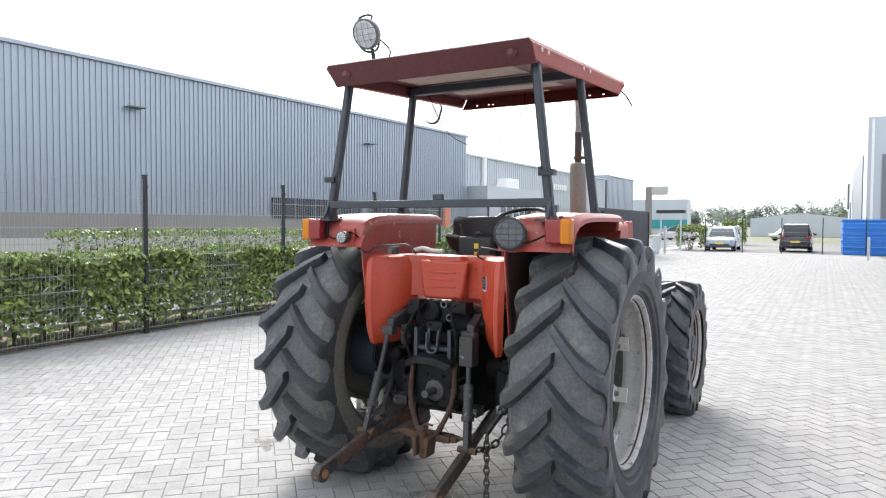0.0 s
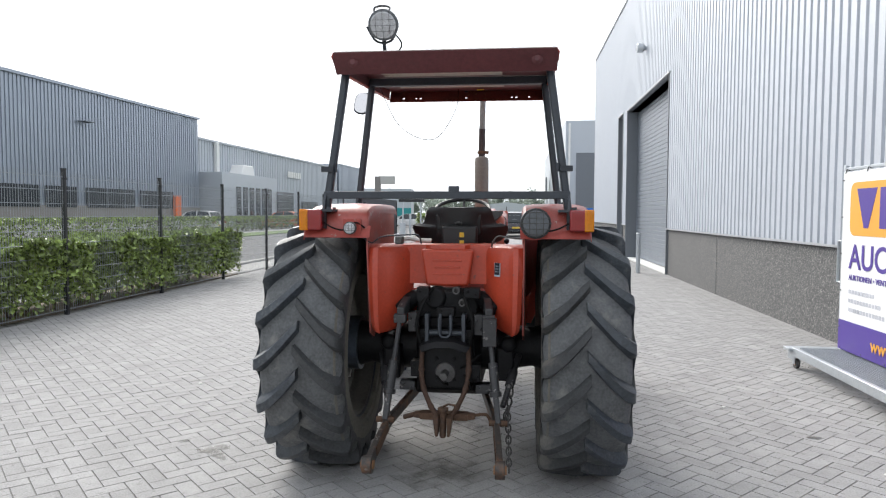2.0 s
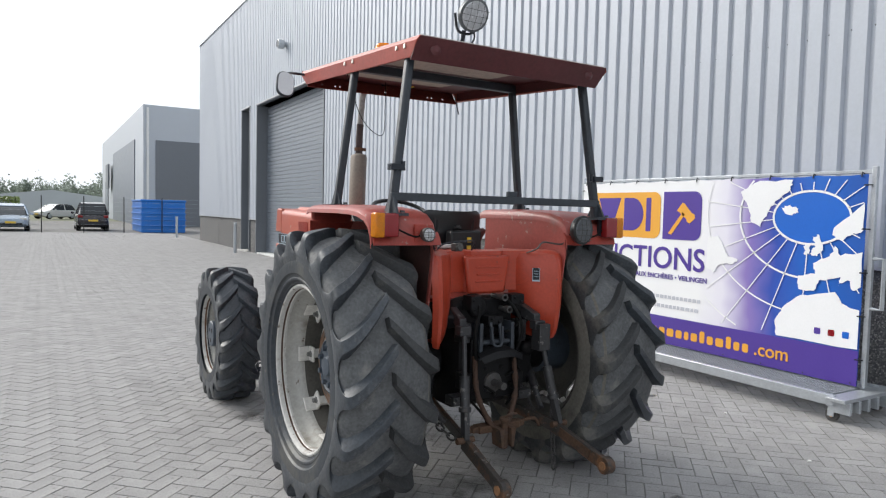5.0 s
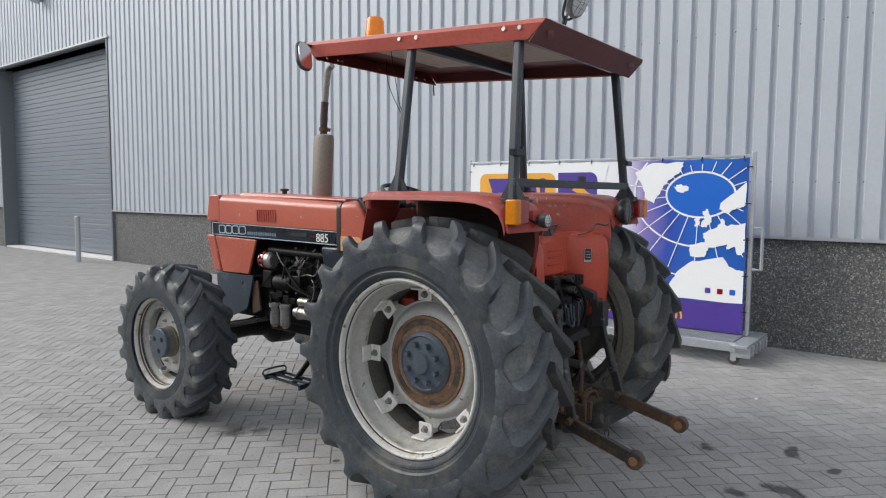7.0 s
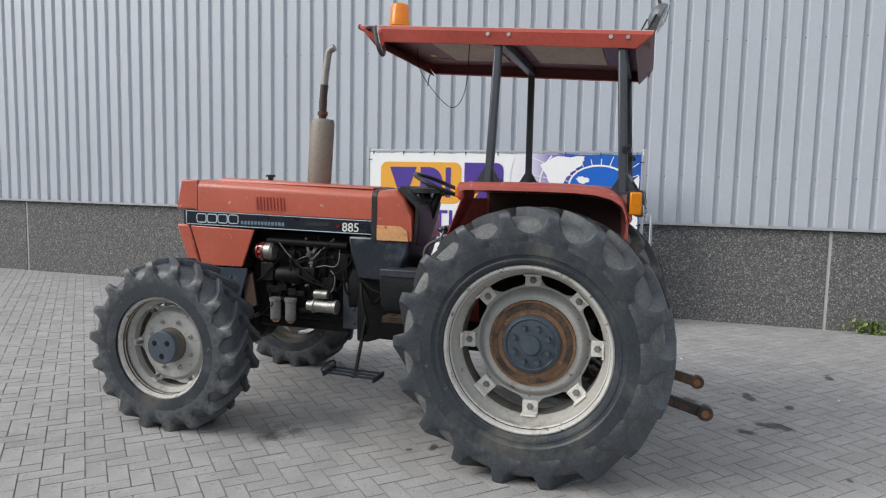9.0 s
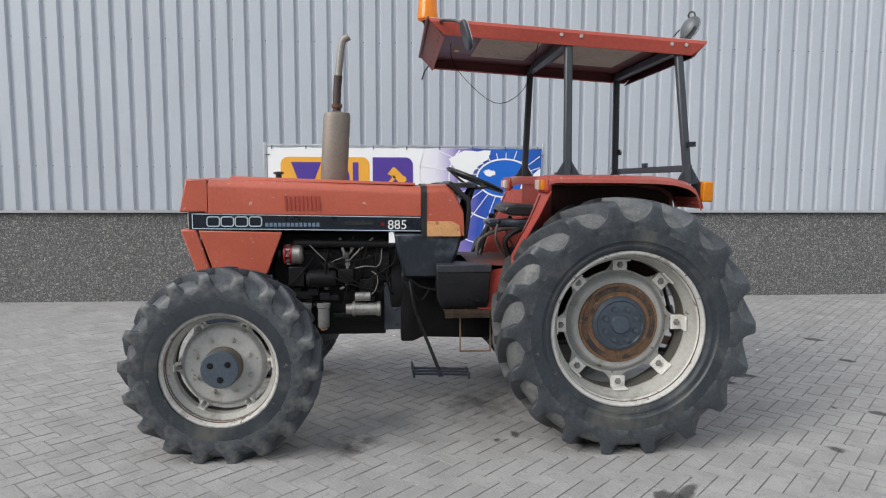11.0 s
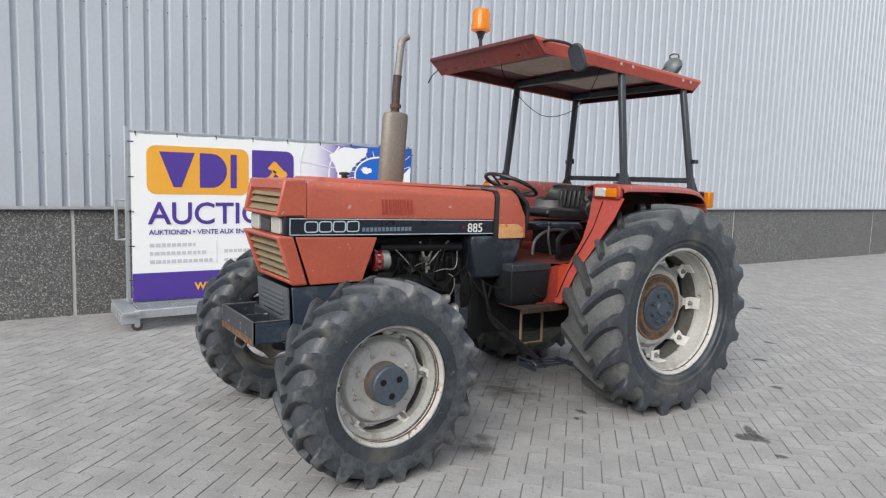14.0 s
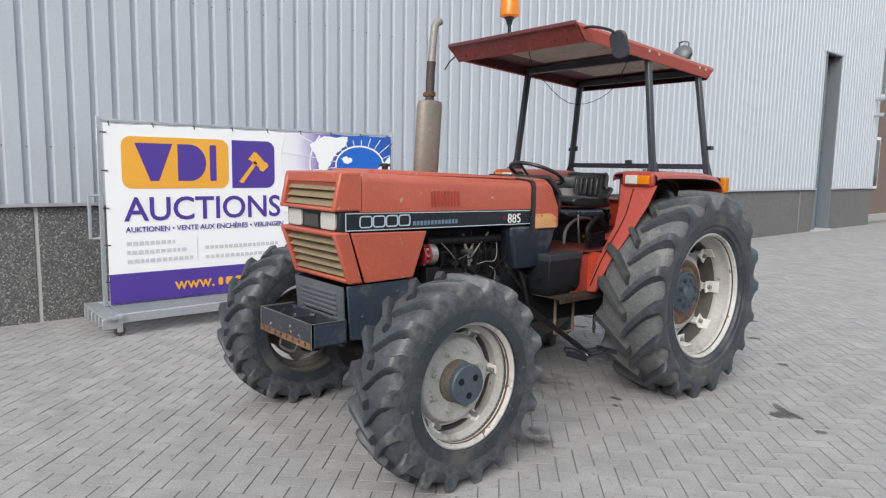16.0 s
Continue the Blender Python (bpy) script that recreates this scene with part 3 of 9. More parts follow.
def hedge(name, x0, x1, y0, y1, h, n, size, seed, label):
    t = thing(name, label, "hedge", ((x0 + x1) / 2, (y0 + y1) / 2, 0))
    w, l = (x1 - x0) / 2, (y1 - y0) / 2
    def place(r, k):
        p = r.uniform(-1, 1, (k, 3))
        p[:, 2] = r.uniform(0.0, 1, k) ** 0.72
        face = r.integers(0, 4, k)
        d = 1 - r.exponential(0.12, k)
        p[:, 0] = np.where(face == 0, -d, np.where(face == 1, d, p[:, 0]))
        p[:, 2] = np.where(face >= 2, 1 - r.exponential(0.05, k), p[:, 2])
        bulge = 1 + 0.05 * np.sin(p[:, 1] * l * 2.3) + 0.04 * np.sin(p[:, 1] * l * 5.1 + 1) + 0.04 * np.sin(p[:, 2] * 7 + p[:, 1] * l * 3.7)
        top = 1 + 0.05 * np.sin(p[:, 1] * l * 3.1) + 0.035 * np.sin(p[:, 1] * l * 7.7)
        q = np.empty_like(p)
        q[:, 0] = p[:, 0] * w * bulge
        q[:, 1] = p[:, 1] * l
        q[:, 2] = 0.1 + np.clip(p[:, 2], 0, 1.03) * (h - 0.12) * top
        thin = (q[:, 2] < 0.2) & (r.uniform(0, 1, k) < 0.6)
        q[thin, 2] += 0.35
        return q
    v, f = leaf_cloud(n, place, size, seed, lambda c: np.stack([np.sign(c[:, 0]) * 0.75, 0 * c[:, 1], 0 * c[:, 2] + 0.75], 1))
    me = bpy.data.meshes.new("leaves")
    me.from_pydata(v, [], f.tolist())
    me.materials.append(M_LEAF)
    ob = new("leaves", me)
    ob.parent = t
    tagged(ob, "dense small green leaves", kind="stuff")
    bm = bmesh.new()
    r = random.Random(seed)
    y = -l + 0.1
    while y < l:
        x = r.uniform(-0.3, 0.3) * w
        p = Vector((x, y, -0.02))
        for k in range(3):
            e = Vector((x + r.uniform(-0.7, 0.7) * w, y + r.uniform(-0.25, 0.25), r.uniform(0.55, 0.92) * h))
            tube(bm, [p, p.lerp(e, 0.4) + Vector((0, 0, 0.08)), e], [0.014, 0.01, 0.004], 5)
        y += r.uniform(0.25, 0.45)
    part("stem_tangle", bm, M_STEM, t)["kind"] = "stuff"
    return t


hedge("hedge", -9.35, -8.22, 0.5, 15.35, 1.12, 80000, 0.046, 3, "trimmed green beech hedge behind the wire fence")
hedge("far_hedge", -24.6, -23.4, 14, 96, 1.25, 26000, 0.085, 5, "low green hedge before the far hall")

# dark sliding gate
gate = thing("sliding_gate", "dark blue sliding gate panel on a galvanised bottom rail", "gate", (-8.12, 27.0, 0))
bm = bmesh.new()
box(bm, (0, 4.6, 1.3), (0.05, 9.0, 1.75))
part("panel", bm, mat("gate_navy", (0.006, 0.008, 0.016), 0.45, var=0.1), gate, bevel=0.01)
bm = bmesh.new()
for y in (0.08, 9.1):
    box(bm, (0, y, 1.25), (0.12, 0.14, 2.0))
box(bm, (0, 4.6, 2.22), (0.1, 9.1, 0.09))
part("frame", bm, M_BLACK, gate, bevel=0.006)
bm = bmesh.new()
box(bm, (0, 4.8, 0.34), (0.16, 9.6, 0.16))
part("bottom_rail", bm, M_GALV, gate, bevel=0.02)
for y in (3.2, 9.8):
    bm = bmesh.new()
    box(bm, (0.0, y, 0.13), (0.3, 0.45, 0.26))
    part("roller_block", bm, M_GALV, gate, bevel=0.02)
bm = bmesh.new()
box(bm, (0.12, 10.6, 0.5), (0.3, 0.35, 1.0))
part("motor_box", bm, M_GALV, gate, bevel=0.02)
bm = bmesh.new()
lathe(bm, [(0, 0.07), (1.5, 0.07)], 16, "z", (0.5, 11.0, 0))
part("guide_post", bm, M_GALV, gate)

# cross fence at the yard's end
cf = None
for k in range(5):
    x = -6.1 + 2.0 * k
    if cf is None:
        cf = thing("end_fence_bay", "thin grey wire fence post at the yard's end", "fence", (x, 41.9, 0), group="bays of the end fence")
        bm = bmesh.new()
        box(bm, (0, 0, 1.0), (0.05, 0.05, 2.0))
        part("post", bm, M_BLACK, cf)
        bm = bmesh.new()
        for i in range(8):
            box(bm, (1.0, 0, 0.2 + 0.25 * i), (2.0, 0.004, 0.005))
        part("wire", bm, M_GALV, cf, smooth=0)
    else:
        copy_thing(cf, pose(x, 41.9, 0))


# ---- the tractor ----
M_RED = mat("faded_red_paint", (0.44, 0.096, 0.057), 0.42, var=0.14, scale=3, fine=60, bump=0.06, dirt=(0.33, 0.066, 0.043), amount=0.42, dscale=4, chips=(0.46, 0.33, 0.28), coat=0.2)
M_REDWORN = mat("worn_dark_red_paint", (0.35, 0.052, 0.037), 0.48, var=0.22, scale=5, fine=60, bump=0.1, dirt=(0.24, 0.05, 0.038), amount=0.42, dscale=6, chips=(0.3, 0.2, 0.17), coat=0.06)
M_REDGLOSS = mat("glossy_red_paint", (0.43, 0.055, 0.026), 0.33, var=0.16, scale=3, fine=60, bump=0.08, dirt=(0.33, 0.05, 0.03), amount=0.4, dscale=4, chips=(0.16, 0.06, 0.05))
M_REDFADE = mat("dust_faded_red_paint", (0.36, 0.075, 0.06), 0.45, var=0.2, scale=5, fine=60, bump=0.08, dirt=(0.27, 0.125, 0.108), amount=0.5, dscale=4, chips=(0.42, 0.3, 0.27), chip_level=0.65, coat=0.15)
M_REDMUD = mat("muddy_red_paint", (0.13, 0.03, 0.023), 0.55, var=0.3, scale=6, fine=60, bump=0.2, dirt=(0.06, 0.042, 0.032), amount=0.55, dscale=7)
M_UNDER = mat("near_black_red_paint", (0.05, 0.017, 0.014), 0.75, var=0.4, scale=7, fine=60, bump=0.3, dirt=(0.025, 0.02, 0.017), amount=0.5, dscale=5)
M_ROOF = mat("roof_red_paint", (0.37, 0.062, 0.042), 0.45, var=0.2, scale=3, fine=50, bump=0.08, dirt=(0.2, 0.07, 0.05), amount=0.35, dscale=5)
# roof reds darkened to carry the shade of downward-facing skirts and underside
M_ROOFFRONT = mat("shaded_rust_streaked_roof_paint", (0.21, 0.042, 0.032), 0.5, var=0.3, scale=4, fine=50, bump=0.1, dirt=(0.09, 0.035, 0.028), amount=0.5, dscale=5, chips=(0.3, 0.14, 0.08), chip_level=0.64)
M_ROOFDARK = mat("shaded_maroon_paint", (0.11, 0.028, 0.031), 0.5, var=0.25, scale=4, fine=50, bump=0.08, dirt=(0.08, 0.03, 0.03), amount=0.3, dscale=5)
M_LINER = mat("stained_roof_liner", (0.45, 0.42, 0.35), 0.9, var=0.2, scale=5, fine=40, dirt=(0.16, 0.11, 0.07), amount=0.5, dscale=4)
M_TOPWHITE = mat("pale_roof_top", (0.62, 0.58, 0.54), 0.7, var=0.15, dirt=(0.35, 0.3, 0.26), amount=0.4)
M_POST = mat("blue_black_paint", (0.035, 0.042, 0.052), 0.42, var=0.25, scale=8, fine=70, bump=0.08, dirt=(0.1, 0.075, 0.06), amount=0.22, dscale=9)
M_CARRIER = mat("chipped_blue_black_paint", (0.03, 0.037, 0.048), 0.38, var=0.35, scale=9, fine=60, bump=0.12, dirt=(0.075, 0.06, 0.05), amount=0.4, dscale=9, chips=(0.5, 0.44, 0.38), chip_level=0.63)
M_NAVY = mat("dark_blue_paint", (0.034, 0.048, 0.07), 0.4, var=0.25, scale=7, fine=60, dirt=(0.13, 0.135, 0.14), amount=0.45, dscale=8)
M_RIBPLATE = mat("dirty_grey_blue_paint", (0.095, 0.105, 0.12), 0.5, var=0.3, scale=6, fine=60, bump=0.12, dirt=(0.03, 0.034, 0.04), amount=0.5, dscale=5)
M_PALEPIPE = mat("grimy_pale_pipe", (0.21, 0.2, 0.185), 0.45, 0.2, var=0.3, scale=16, dirt=(0.07, 0.055, 0.04), amount=0.45, dscale=14)
M_RUSTTAN = mat("tan_rusted_flat_bar", (0.19, 0.13, 0.085), 0.75, var=0.35, scale=16, fine=80, bump=0.25, dirt=(0.07, 0.04, 0.025), amount=0.5, dscale=12)
M_LID = mat("mud_smeared_lid", (0.028, 0.033, 0.042), 0.5, var=0.4, scale=9, fine=60, bump=0.3, dirt=(0.12, 0.075, 0.05), amount=0.5, dscale=6)
M_STRIPE = mat("black_decal", (0.012, 0.016, 0.024), 0.3, var=0.25, scale=9, fine=80, bump=0.02)
M_RUBBER = mat("tyre_rubber", (0.026, 0.033, 0.042), 0.5, var=0.45, scale=5, fine=50, bump=0.25, dirt=(0.095, 0.094, 0.086), amount=0.64, dscale=3.0, chips=(0.14, 0.125, 0.10), chip_level=0.66)
M_DUSTY = mat("dust_caked_rubber", (0.155, 0.145, 0.123), 0.85, var=0.3, scale=6, fine=60, bump=0.3, dirt=(0.07, 0.066, 0.06), amount=0.5, dscale=4)
M_TREAD = mat("dusty_tread_rubber", (0.105, 0.109, 0.112), 0.68, var=0.45, scale=9, fine=70, bump=0.35, dirt=(0.225, 0.22, 0.206), amount=0.52, dscale=6)
M_TREADFRONT = mat("scuffed_blue_grey_tread_rubber", (0.06, 0.067, 0.077), 0.45, var=0.45, scale=10, fine=80, bump=0.35, dirt=(0.15, 0.152, 0.15), amount=0.45, dscale=6)
M_LUG = mat("worn_lug_rubber", (0.043, 0.05, 0.059), 0.46, var=0.5, scale=9, fine=70, bump=0.3, dirt=(0.145, 0.146, 0.142), amount=0.57, dscale=5, random_object=0.15)
M_LUGDUST = mat("dust_caked_lug_rubber", (0.046, 0.048, 0.05), 0.7, var=0.45, scale=7, fine=70, bump=0.3, dirt=(0.15, 0.142, 0.124), amount=0.5, dscale=4, random_object=0.15)
M_RIM = mat("cream_disc_paint", (0.44, 0.438, 0.425), 0.48, var=0.16, scale=8, fine=60, bump=0.12, dirt=(0.27, 0.25, 0.21), amount=0.48, dscale=6, chips=(0.10, 0.075, 0.055), chip_level=0.645)
M_RIMLIP = mat("pale_rim_paint", (0.50, 0.495, 0.475), 0.45, var=0.18, scale=8, fine=60, bump=0.12, dirt=(0.17, 0.125, 0.085), amount=0.52, dscale=9, chips=(0.08, 0.05, 0.035), chip_level=0.63)
# darker tone for the rim's inboard half and the disc's back
M_RIMWELL = mat("dark_rim_well", (0.09, 0.085, 0.075), 0.7, var=0.3, scale=7, fine=60, bump=0.2, dirt=(0.04, 0.03, 0.025), amount=0.5, dscale=6)
M_CLAMP = mat("white_clamp_paint", (0.66, 0.645, 0.61), 0.5, var=0.15, scale=15, fine=60, bump=0.12, dirt=(0.25, 0.2, 0.15), amount=0.36, dscale=14)
M_RUST = mat("rusty_steel", (0.13, 0.062, 0.033), 0.85, var=0.45, scale=14, fine=80, bump=0.35, dirt=(0.06, 0.045, 0.04), amount=0.5, dscale=12)
M_RUSTDARK = mat("dark_rust", (0.065, 0.035, 0.023), 0.8, var=0.5, scale=14, fine=80, bump=0.35, dirt=(0.16, 0.065, 0.025), amount=0.3, dscale=10)
M_RUSTDRAW = mat("brown_rusted_iron", (0.085, 0.047, 0.028), 0.85, var=0.45, scale=14, fine=80, bump=0.35, dirt=(0.04, 0.032, 0.03), amount=0.5, dscale=12)
M_RUSTBRIGHT = mat("bright_rust", (0.30, 0.15, 0.07), 0.7, var=0.3, scale=20)
M_LINK = mat("scraped_link_paint", (0.03, 0.03, 0.032), 0.42, var=0.4, scale=12, fine=70, bump=0.2, dirt=(0.11, 0.06, 0.032), amount=0.3, dscale=9, chips=(0.2, 0.19, 0.18), chip_level=0.63)
M_LINKRUST = mat("rust_worn_link_paint", (0.04, 0.034, 0.03), 0.5, var=0.4, scale=12, fine=70, bump=0.25, dirt=(0.21, 0.09, 0.034), amount=0.66, dscale=6, chips=(0.22, 0.2, 0.18), chip_level=0.64)
M_RUSTRING = mat("rusty_dark_ring", (0.19, 0.10, 0.05), 0.7, var=0.5, scale=14, fine=70, bump=0.3, dirt=(0.03, 0.028, 0.028), amount=0.62, dscale=9, chips=(0.26, 0.2, 0.14), chip_level=0.62)
M_HUBSIDE = mat("dusty_hub_casting", (0.135, 0.115, 0.09), 0.8, var=0.35, scale=12, fine=70, bump=0.25, dirt=(0.05, 0.045, 0.04), amount=0.45, dscale=10)
M_GREASERING = mat("greasy_rusted_ring", (0.03, 0.027, 0.026), 0.55, var=0.4, scale=14, fine=70, bump=0.3, dirt=(0.18, 0.095, 0.048), amount=0.82, dscale=9)
M_BARREL = mat("dusty_cream_barrel", (0.37, 0.365, 0.34), 0.55, var=0.2, scale=6, fine=60, bump=0.12, dirt=(0.17, 0.145, 0.11), amount=0.5, dscale=4, chips=(0.10, 0.065, 0.04), chip_level=0.66)
M_HUB = mat("blue_grey_hub_paint", (0.055, 0.072, 0.095), 0.5, var=0.3, scale=14, fine=70, bump=0.15, dirt=(0.03, 0.03, 0.032), amount=0.4, dscale=12)
M_GREASE = mat("greasy_black_iron", (0.008, 0.008, 0.009), 0.5, var=0.5, scale=12, fine=60, bump=0.5, dirt=(0.03, 0.024, 0.019), amount=0.22, dscale=9, spec=0.22)
M_DIRTBOX = mat("mud_caked_box", (0.012, 0.013, 0.016), 0.6, var=0.5, scale=9, fine=60, bump=0.5, dirt=(0.022, 0.016, 0.013), amount=0.36, dscale=7, spec=0.25)
M_PLATFORM = mat("muddy_platform", (0.045, 0.03, 0.022), 0.8, var=0.4, scale=10, fine=60, bump=0.4, dirt=(0.02, 0.016, 0.014), amount=0.55, dscale=8, spec=0.2)
M_TANK = mat("scuffed_black_tank", (0.02, 0.026, 0.037), 0.32, var=0.3, scale=6, fine=50, bump=0.08, dirt=(0.085, 0.1, 0.125), amount=0.55, dscale=6)
M_STEELGREY = mat("worn_grey_steel", (0.085, 0.082, 0.08), 0.5, 0.4, var=0.35, scale=14, fine=70, bump=0.2, dirt=(0.12, 0.06, 0.03), amount=0.35, dscale=14)
M_CHROME = mat("bare_metal", (0.55, 0.53, 0.5), 0.35, 0.9, var=0.2, scale=20)
M_FILTER = mat("grey_filter_paint", (0.19, 0.19, 0.185), 0.42, var=0.25, scale=12, fine=60, bump=0.08, dirt=(0.05, 0.042, 0.035), amount=0.48, dscale=14)
M_STARTER = mat("greasy_bare_metal", (0.36, 0.35, 0.33), 0.4, 0.75, var=0.3, scale=14, fine=60, bump=0.15, dirt=(0.05, 0.045, 0.04), amount=0.48, dscale=14)
M_EXH = mat("exhaust_steel", (0.235, 0.205, 0.175), 0.55, 0.35, var=0.18, scale=6, fine=60, bump=0.1, dirt=(0.15, 0.1, 0.065), amount=0.4, dscale=6)
M_EXHPIPE = mat("sooty_pipe_steel", (0.07, 0.05, 0.048), 0.6, 0.3, var=0.4, scale=6, dirt=(0.03, 0.025, 0.027), amount=0.5, dscale=8)
M_TAILPIPE = mat("grey_pipe_steel", (0.27, 0.255, 0.24), 0.55, 0.4, var=0.25, scale=9, dirt=(0.13, 0.1, 0.085), amount=0.45, dscale=7)
M_VINYL = mat("black_vinyl", (0.018, 0.019, 0.02), 0.4, var=0.2, scale=8, fine=90, bump=0.15)
M_HOSE = mat("black_rubber_hose", (0.009, 0.009, 0.009), 0.65, var=0.2, spec=0.12)
M_AMBER = mat("amber_lens", (0.9, 0.32, 0.012), 0.2, var=0.12, scale=30, fine=120, bump=0.1, coat=0.5)
translucent(M_AMBER, 0.4)
M_REDLENS = mat("red_lens", (0.24, 0.01, 0.013), 0.2, var=0.12, scale=30, fine=120, coat=0.5)
M_CLEARLENS = mat("clear_lens", (0.62, 0.62, 0.58), 0.15, 0.2, var=0.1, scale=30, coat=0.5)
M_GRILLE = mat("rusty_grille", (0.27, 0.21, 0.13), 0.7, 0.2, var=0.25, scale=12, fine=60, bump=0.1, dirt=(0.1, 0.06, 0.03), amount=0.4)
M_BEIGE = mat("faded_orange_plate", (0.62, 0.33, 0.14), 0.5, var=0.2, scale=8, dirt=(0.55, 0.40, 0.22), amount=0.5, dscale=9, chips=(0.35, 0.10, 0.05), chip_level=0.62)
M_YELLOW = mat("yellow_sticker", (0.75, 0.5, 0.05), 0.5)
M_BLUEWHITE = mat("pale_decal", (0.45, 0.55, 0.62), 0.5, var=0.1)
M_MIRROR = bpy.data.materials.new("mirror_glass")
M_MIRROR.use_nodes = True
M_MIRROR.node_tree.nodes["Principled BSDF"].inputs["Metallic"].default_value = 1
M_MIRROR.node_tree.nodes["Principled BSDF"].inputs["Roughness"].default_value = 0.12
M_MIRROR.node_tree.nodes["Principled BSDF"].inputs["Base Color"].default_value = (0.66, 0.64, 0.64, 1)

tractor = thing("tractor", "old faded red farm tractor with a canopy on four posts", "tractor", (TX, TY, 0))


def tyre(bm, R, W, rb, hl, n, dth, lw, rubber):
    """Agricultural tyre round x: R over the lugs, W half the width, rb the bead's radius, hl the lug height, n lugs a side."""
    r0 = R - hl
    half = [(0, r0), (0.35 * W, r0 - 0.003), (0.62 * W, r0 - 0.010), (0.82 * W, r0 - 0.024), (0.93 * W, r0 - 0.052), (0.985 * W, r0 - 0.095), (1.0 * W, r0 - 0.14),
            (0.985 * W, r0 - 0.19), (0.945 * W, rb + 0.056), (0.93 * W, rb + 0.042), (0.94 * W, rb + 0.036), (0.93 * W, rb + 0.026), (0.86 * W, rb + 0.016), (0.845 * W, rb + 0.008), (0.77 * W, rb)]
    prof = [(-w, r) for w, r in half[:0:-1]] + half
    lathe(bm, prof + [(0.6 * W, rb - 0.02), (-0.6 * W, rb - 0.02)], 112, closed=True)
    # each lug: a narrow bar that runs out to the shoulder and spreads into the wall, so that rounded hollows stay between
    step = math.pi * R / n
    k = 0.95 if R < 0.6 else 1.08
    rows_of = [  # part of the way, top's width and drop, foot's width and drop, half widths of top and foot, all for one side
        (-0.04, -0.04, 0.0, -0.04, 0.0, 0.42, 0.62), (0.1, 0.1, 0.0, 0.1, 0.0, 0.46, 0.72), (0.22, 0.22, 0.001, 0.22, 0.002, 0.47, 0.76), (0.35, 0.35, 0.003, 0.35, 0.003, 0.48, 0.8),
        (0.48, 0.48, 0.005, 0.48, 0.006, 0.5, 0.86), (0.6, 0.6, 0.006, 0.6, 0.010, 0.52, 0.92), (0.7, 0.7, 0.007, 0.7, 0.015, 0.53, 1.0), (0.8, 0.8, 0.009, 0.79, 0.022, 0.54, 1.1),
        (0.88, 0.885, 0.012, 0.86, 0.034, 0.55, 1.2), (0.94, 0.945, 0.017, 0.905, 0.046, 0.54, 1.2), (0.98, 0.985, 0.028, 0.94, 0.060, 0.56, 1.3), (1.0, 1.008, 0.045, 0.955, 0.070, 0.58, 1.2),
        (1.0, 1.016, 0.068, 0.965, 0.078, 0.72, 1.35), (1.0, 1.018, 0.091, 0.975, 0.086, 1.05, 1.65), (1.0, 1.017, 0.109, 0.98, 0.094, 1.55, 2.1), (1.0, 1.014, 0.120, 0.985, 0.102, 2.15, 2.6), (1.0, 1.008, 0.135, 0.985, 0.115, 2.72, 2.75), (1.0, 0.994, 0.168, 0.985, 0.135, 2.73, 2.75)]
    meshes = []
    for side in (-1, 1):
        one = bmesh.new()
        rows = []
        for f, tx, td, fx, fd, tw, fw in rows_of:
            th = dth * (1.08 * f - 0.25 * f ** 3)
            top = Vector((tx * W, R - td * k))
            low = Vector((fx * W - 0.010 * (fx > 0.8), r0 - fd * k - 0.010))
            ta, fa = min(tw * lw, 0.97 * step) / R, min(fw * lw, 0.985 * step) / R
            ring = []
            for q, w in ((low, -fa), (low.lerp(top, 0.45), -ta * 0.62 - fa * 0.38), (low.lerp(top, 0.9), -ta * 1.03), (top, -ta * 0.86), (top + Vector((0, 0.0012)), 0.0), (top, ta * 0.86), (low.lerp(top, 0.9), ta * 1.03), (low.lerp(top, 0.45), ta * 0.62 + fa * 0.38), (low, fa)):
                ring.append(Vector((side * q.x, q.y * math.cos(th + w), q.y * math.sin(th + w))))
            rows.append(ring)
        loft(one, rows)
        meshes.append(finish(one, "lug", rubber, 38))
    return meshes


def tread_band(R, W, hl):
    """Dusty band between the lugs, drawn over the shoulders."""
    bm = bmesh.new()
    r0 = R - hl + 0.002
    k = 0.9 if R < 0.6 else 1.0
    half = [(0.35 * W, r0 - 0.003), (0.62 * W, r0 - 0.010), (0.82 * W, r0 - 0.024), (0.93 * W + 0.002, r0 - 0.051), (0.93 * W + 0.057 * W * k + 0.002, r0 - 0.051 - 0.046 * k)]
    lathe(bm, [(-w, r) for w, r in half[::-1]] + [(0, r0)] + half + [(0.8 * W, r0 - 0.11), (-0.8 * W, r0 - 0.11)], 112, closed=True)
    return bm


def put_lugs(meshes, wheel, n, turn=0.0):
    rnd = random.Random(7)
    for me, shift in zip(meshes, (0.0, 0.5)):
        for i in range(n):
            ob = new("lug", me)
            ob.parent = wheel
            ob.matrix_local = pose(0, 0, 0, turn + 360 * (i + shift) / n + rnd.uniform(-0.25, 0.25))


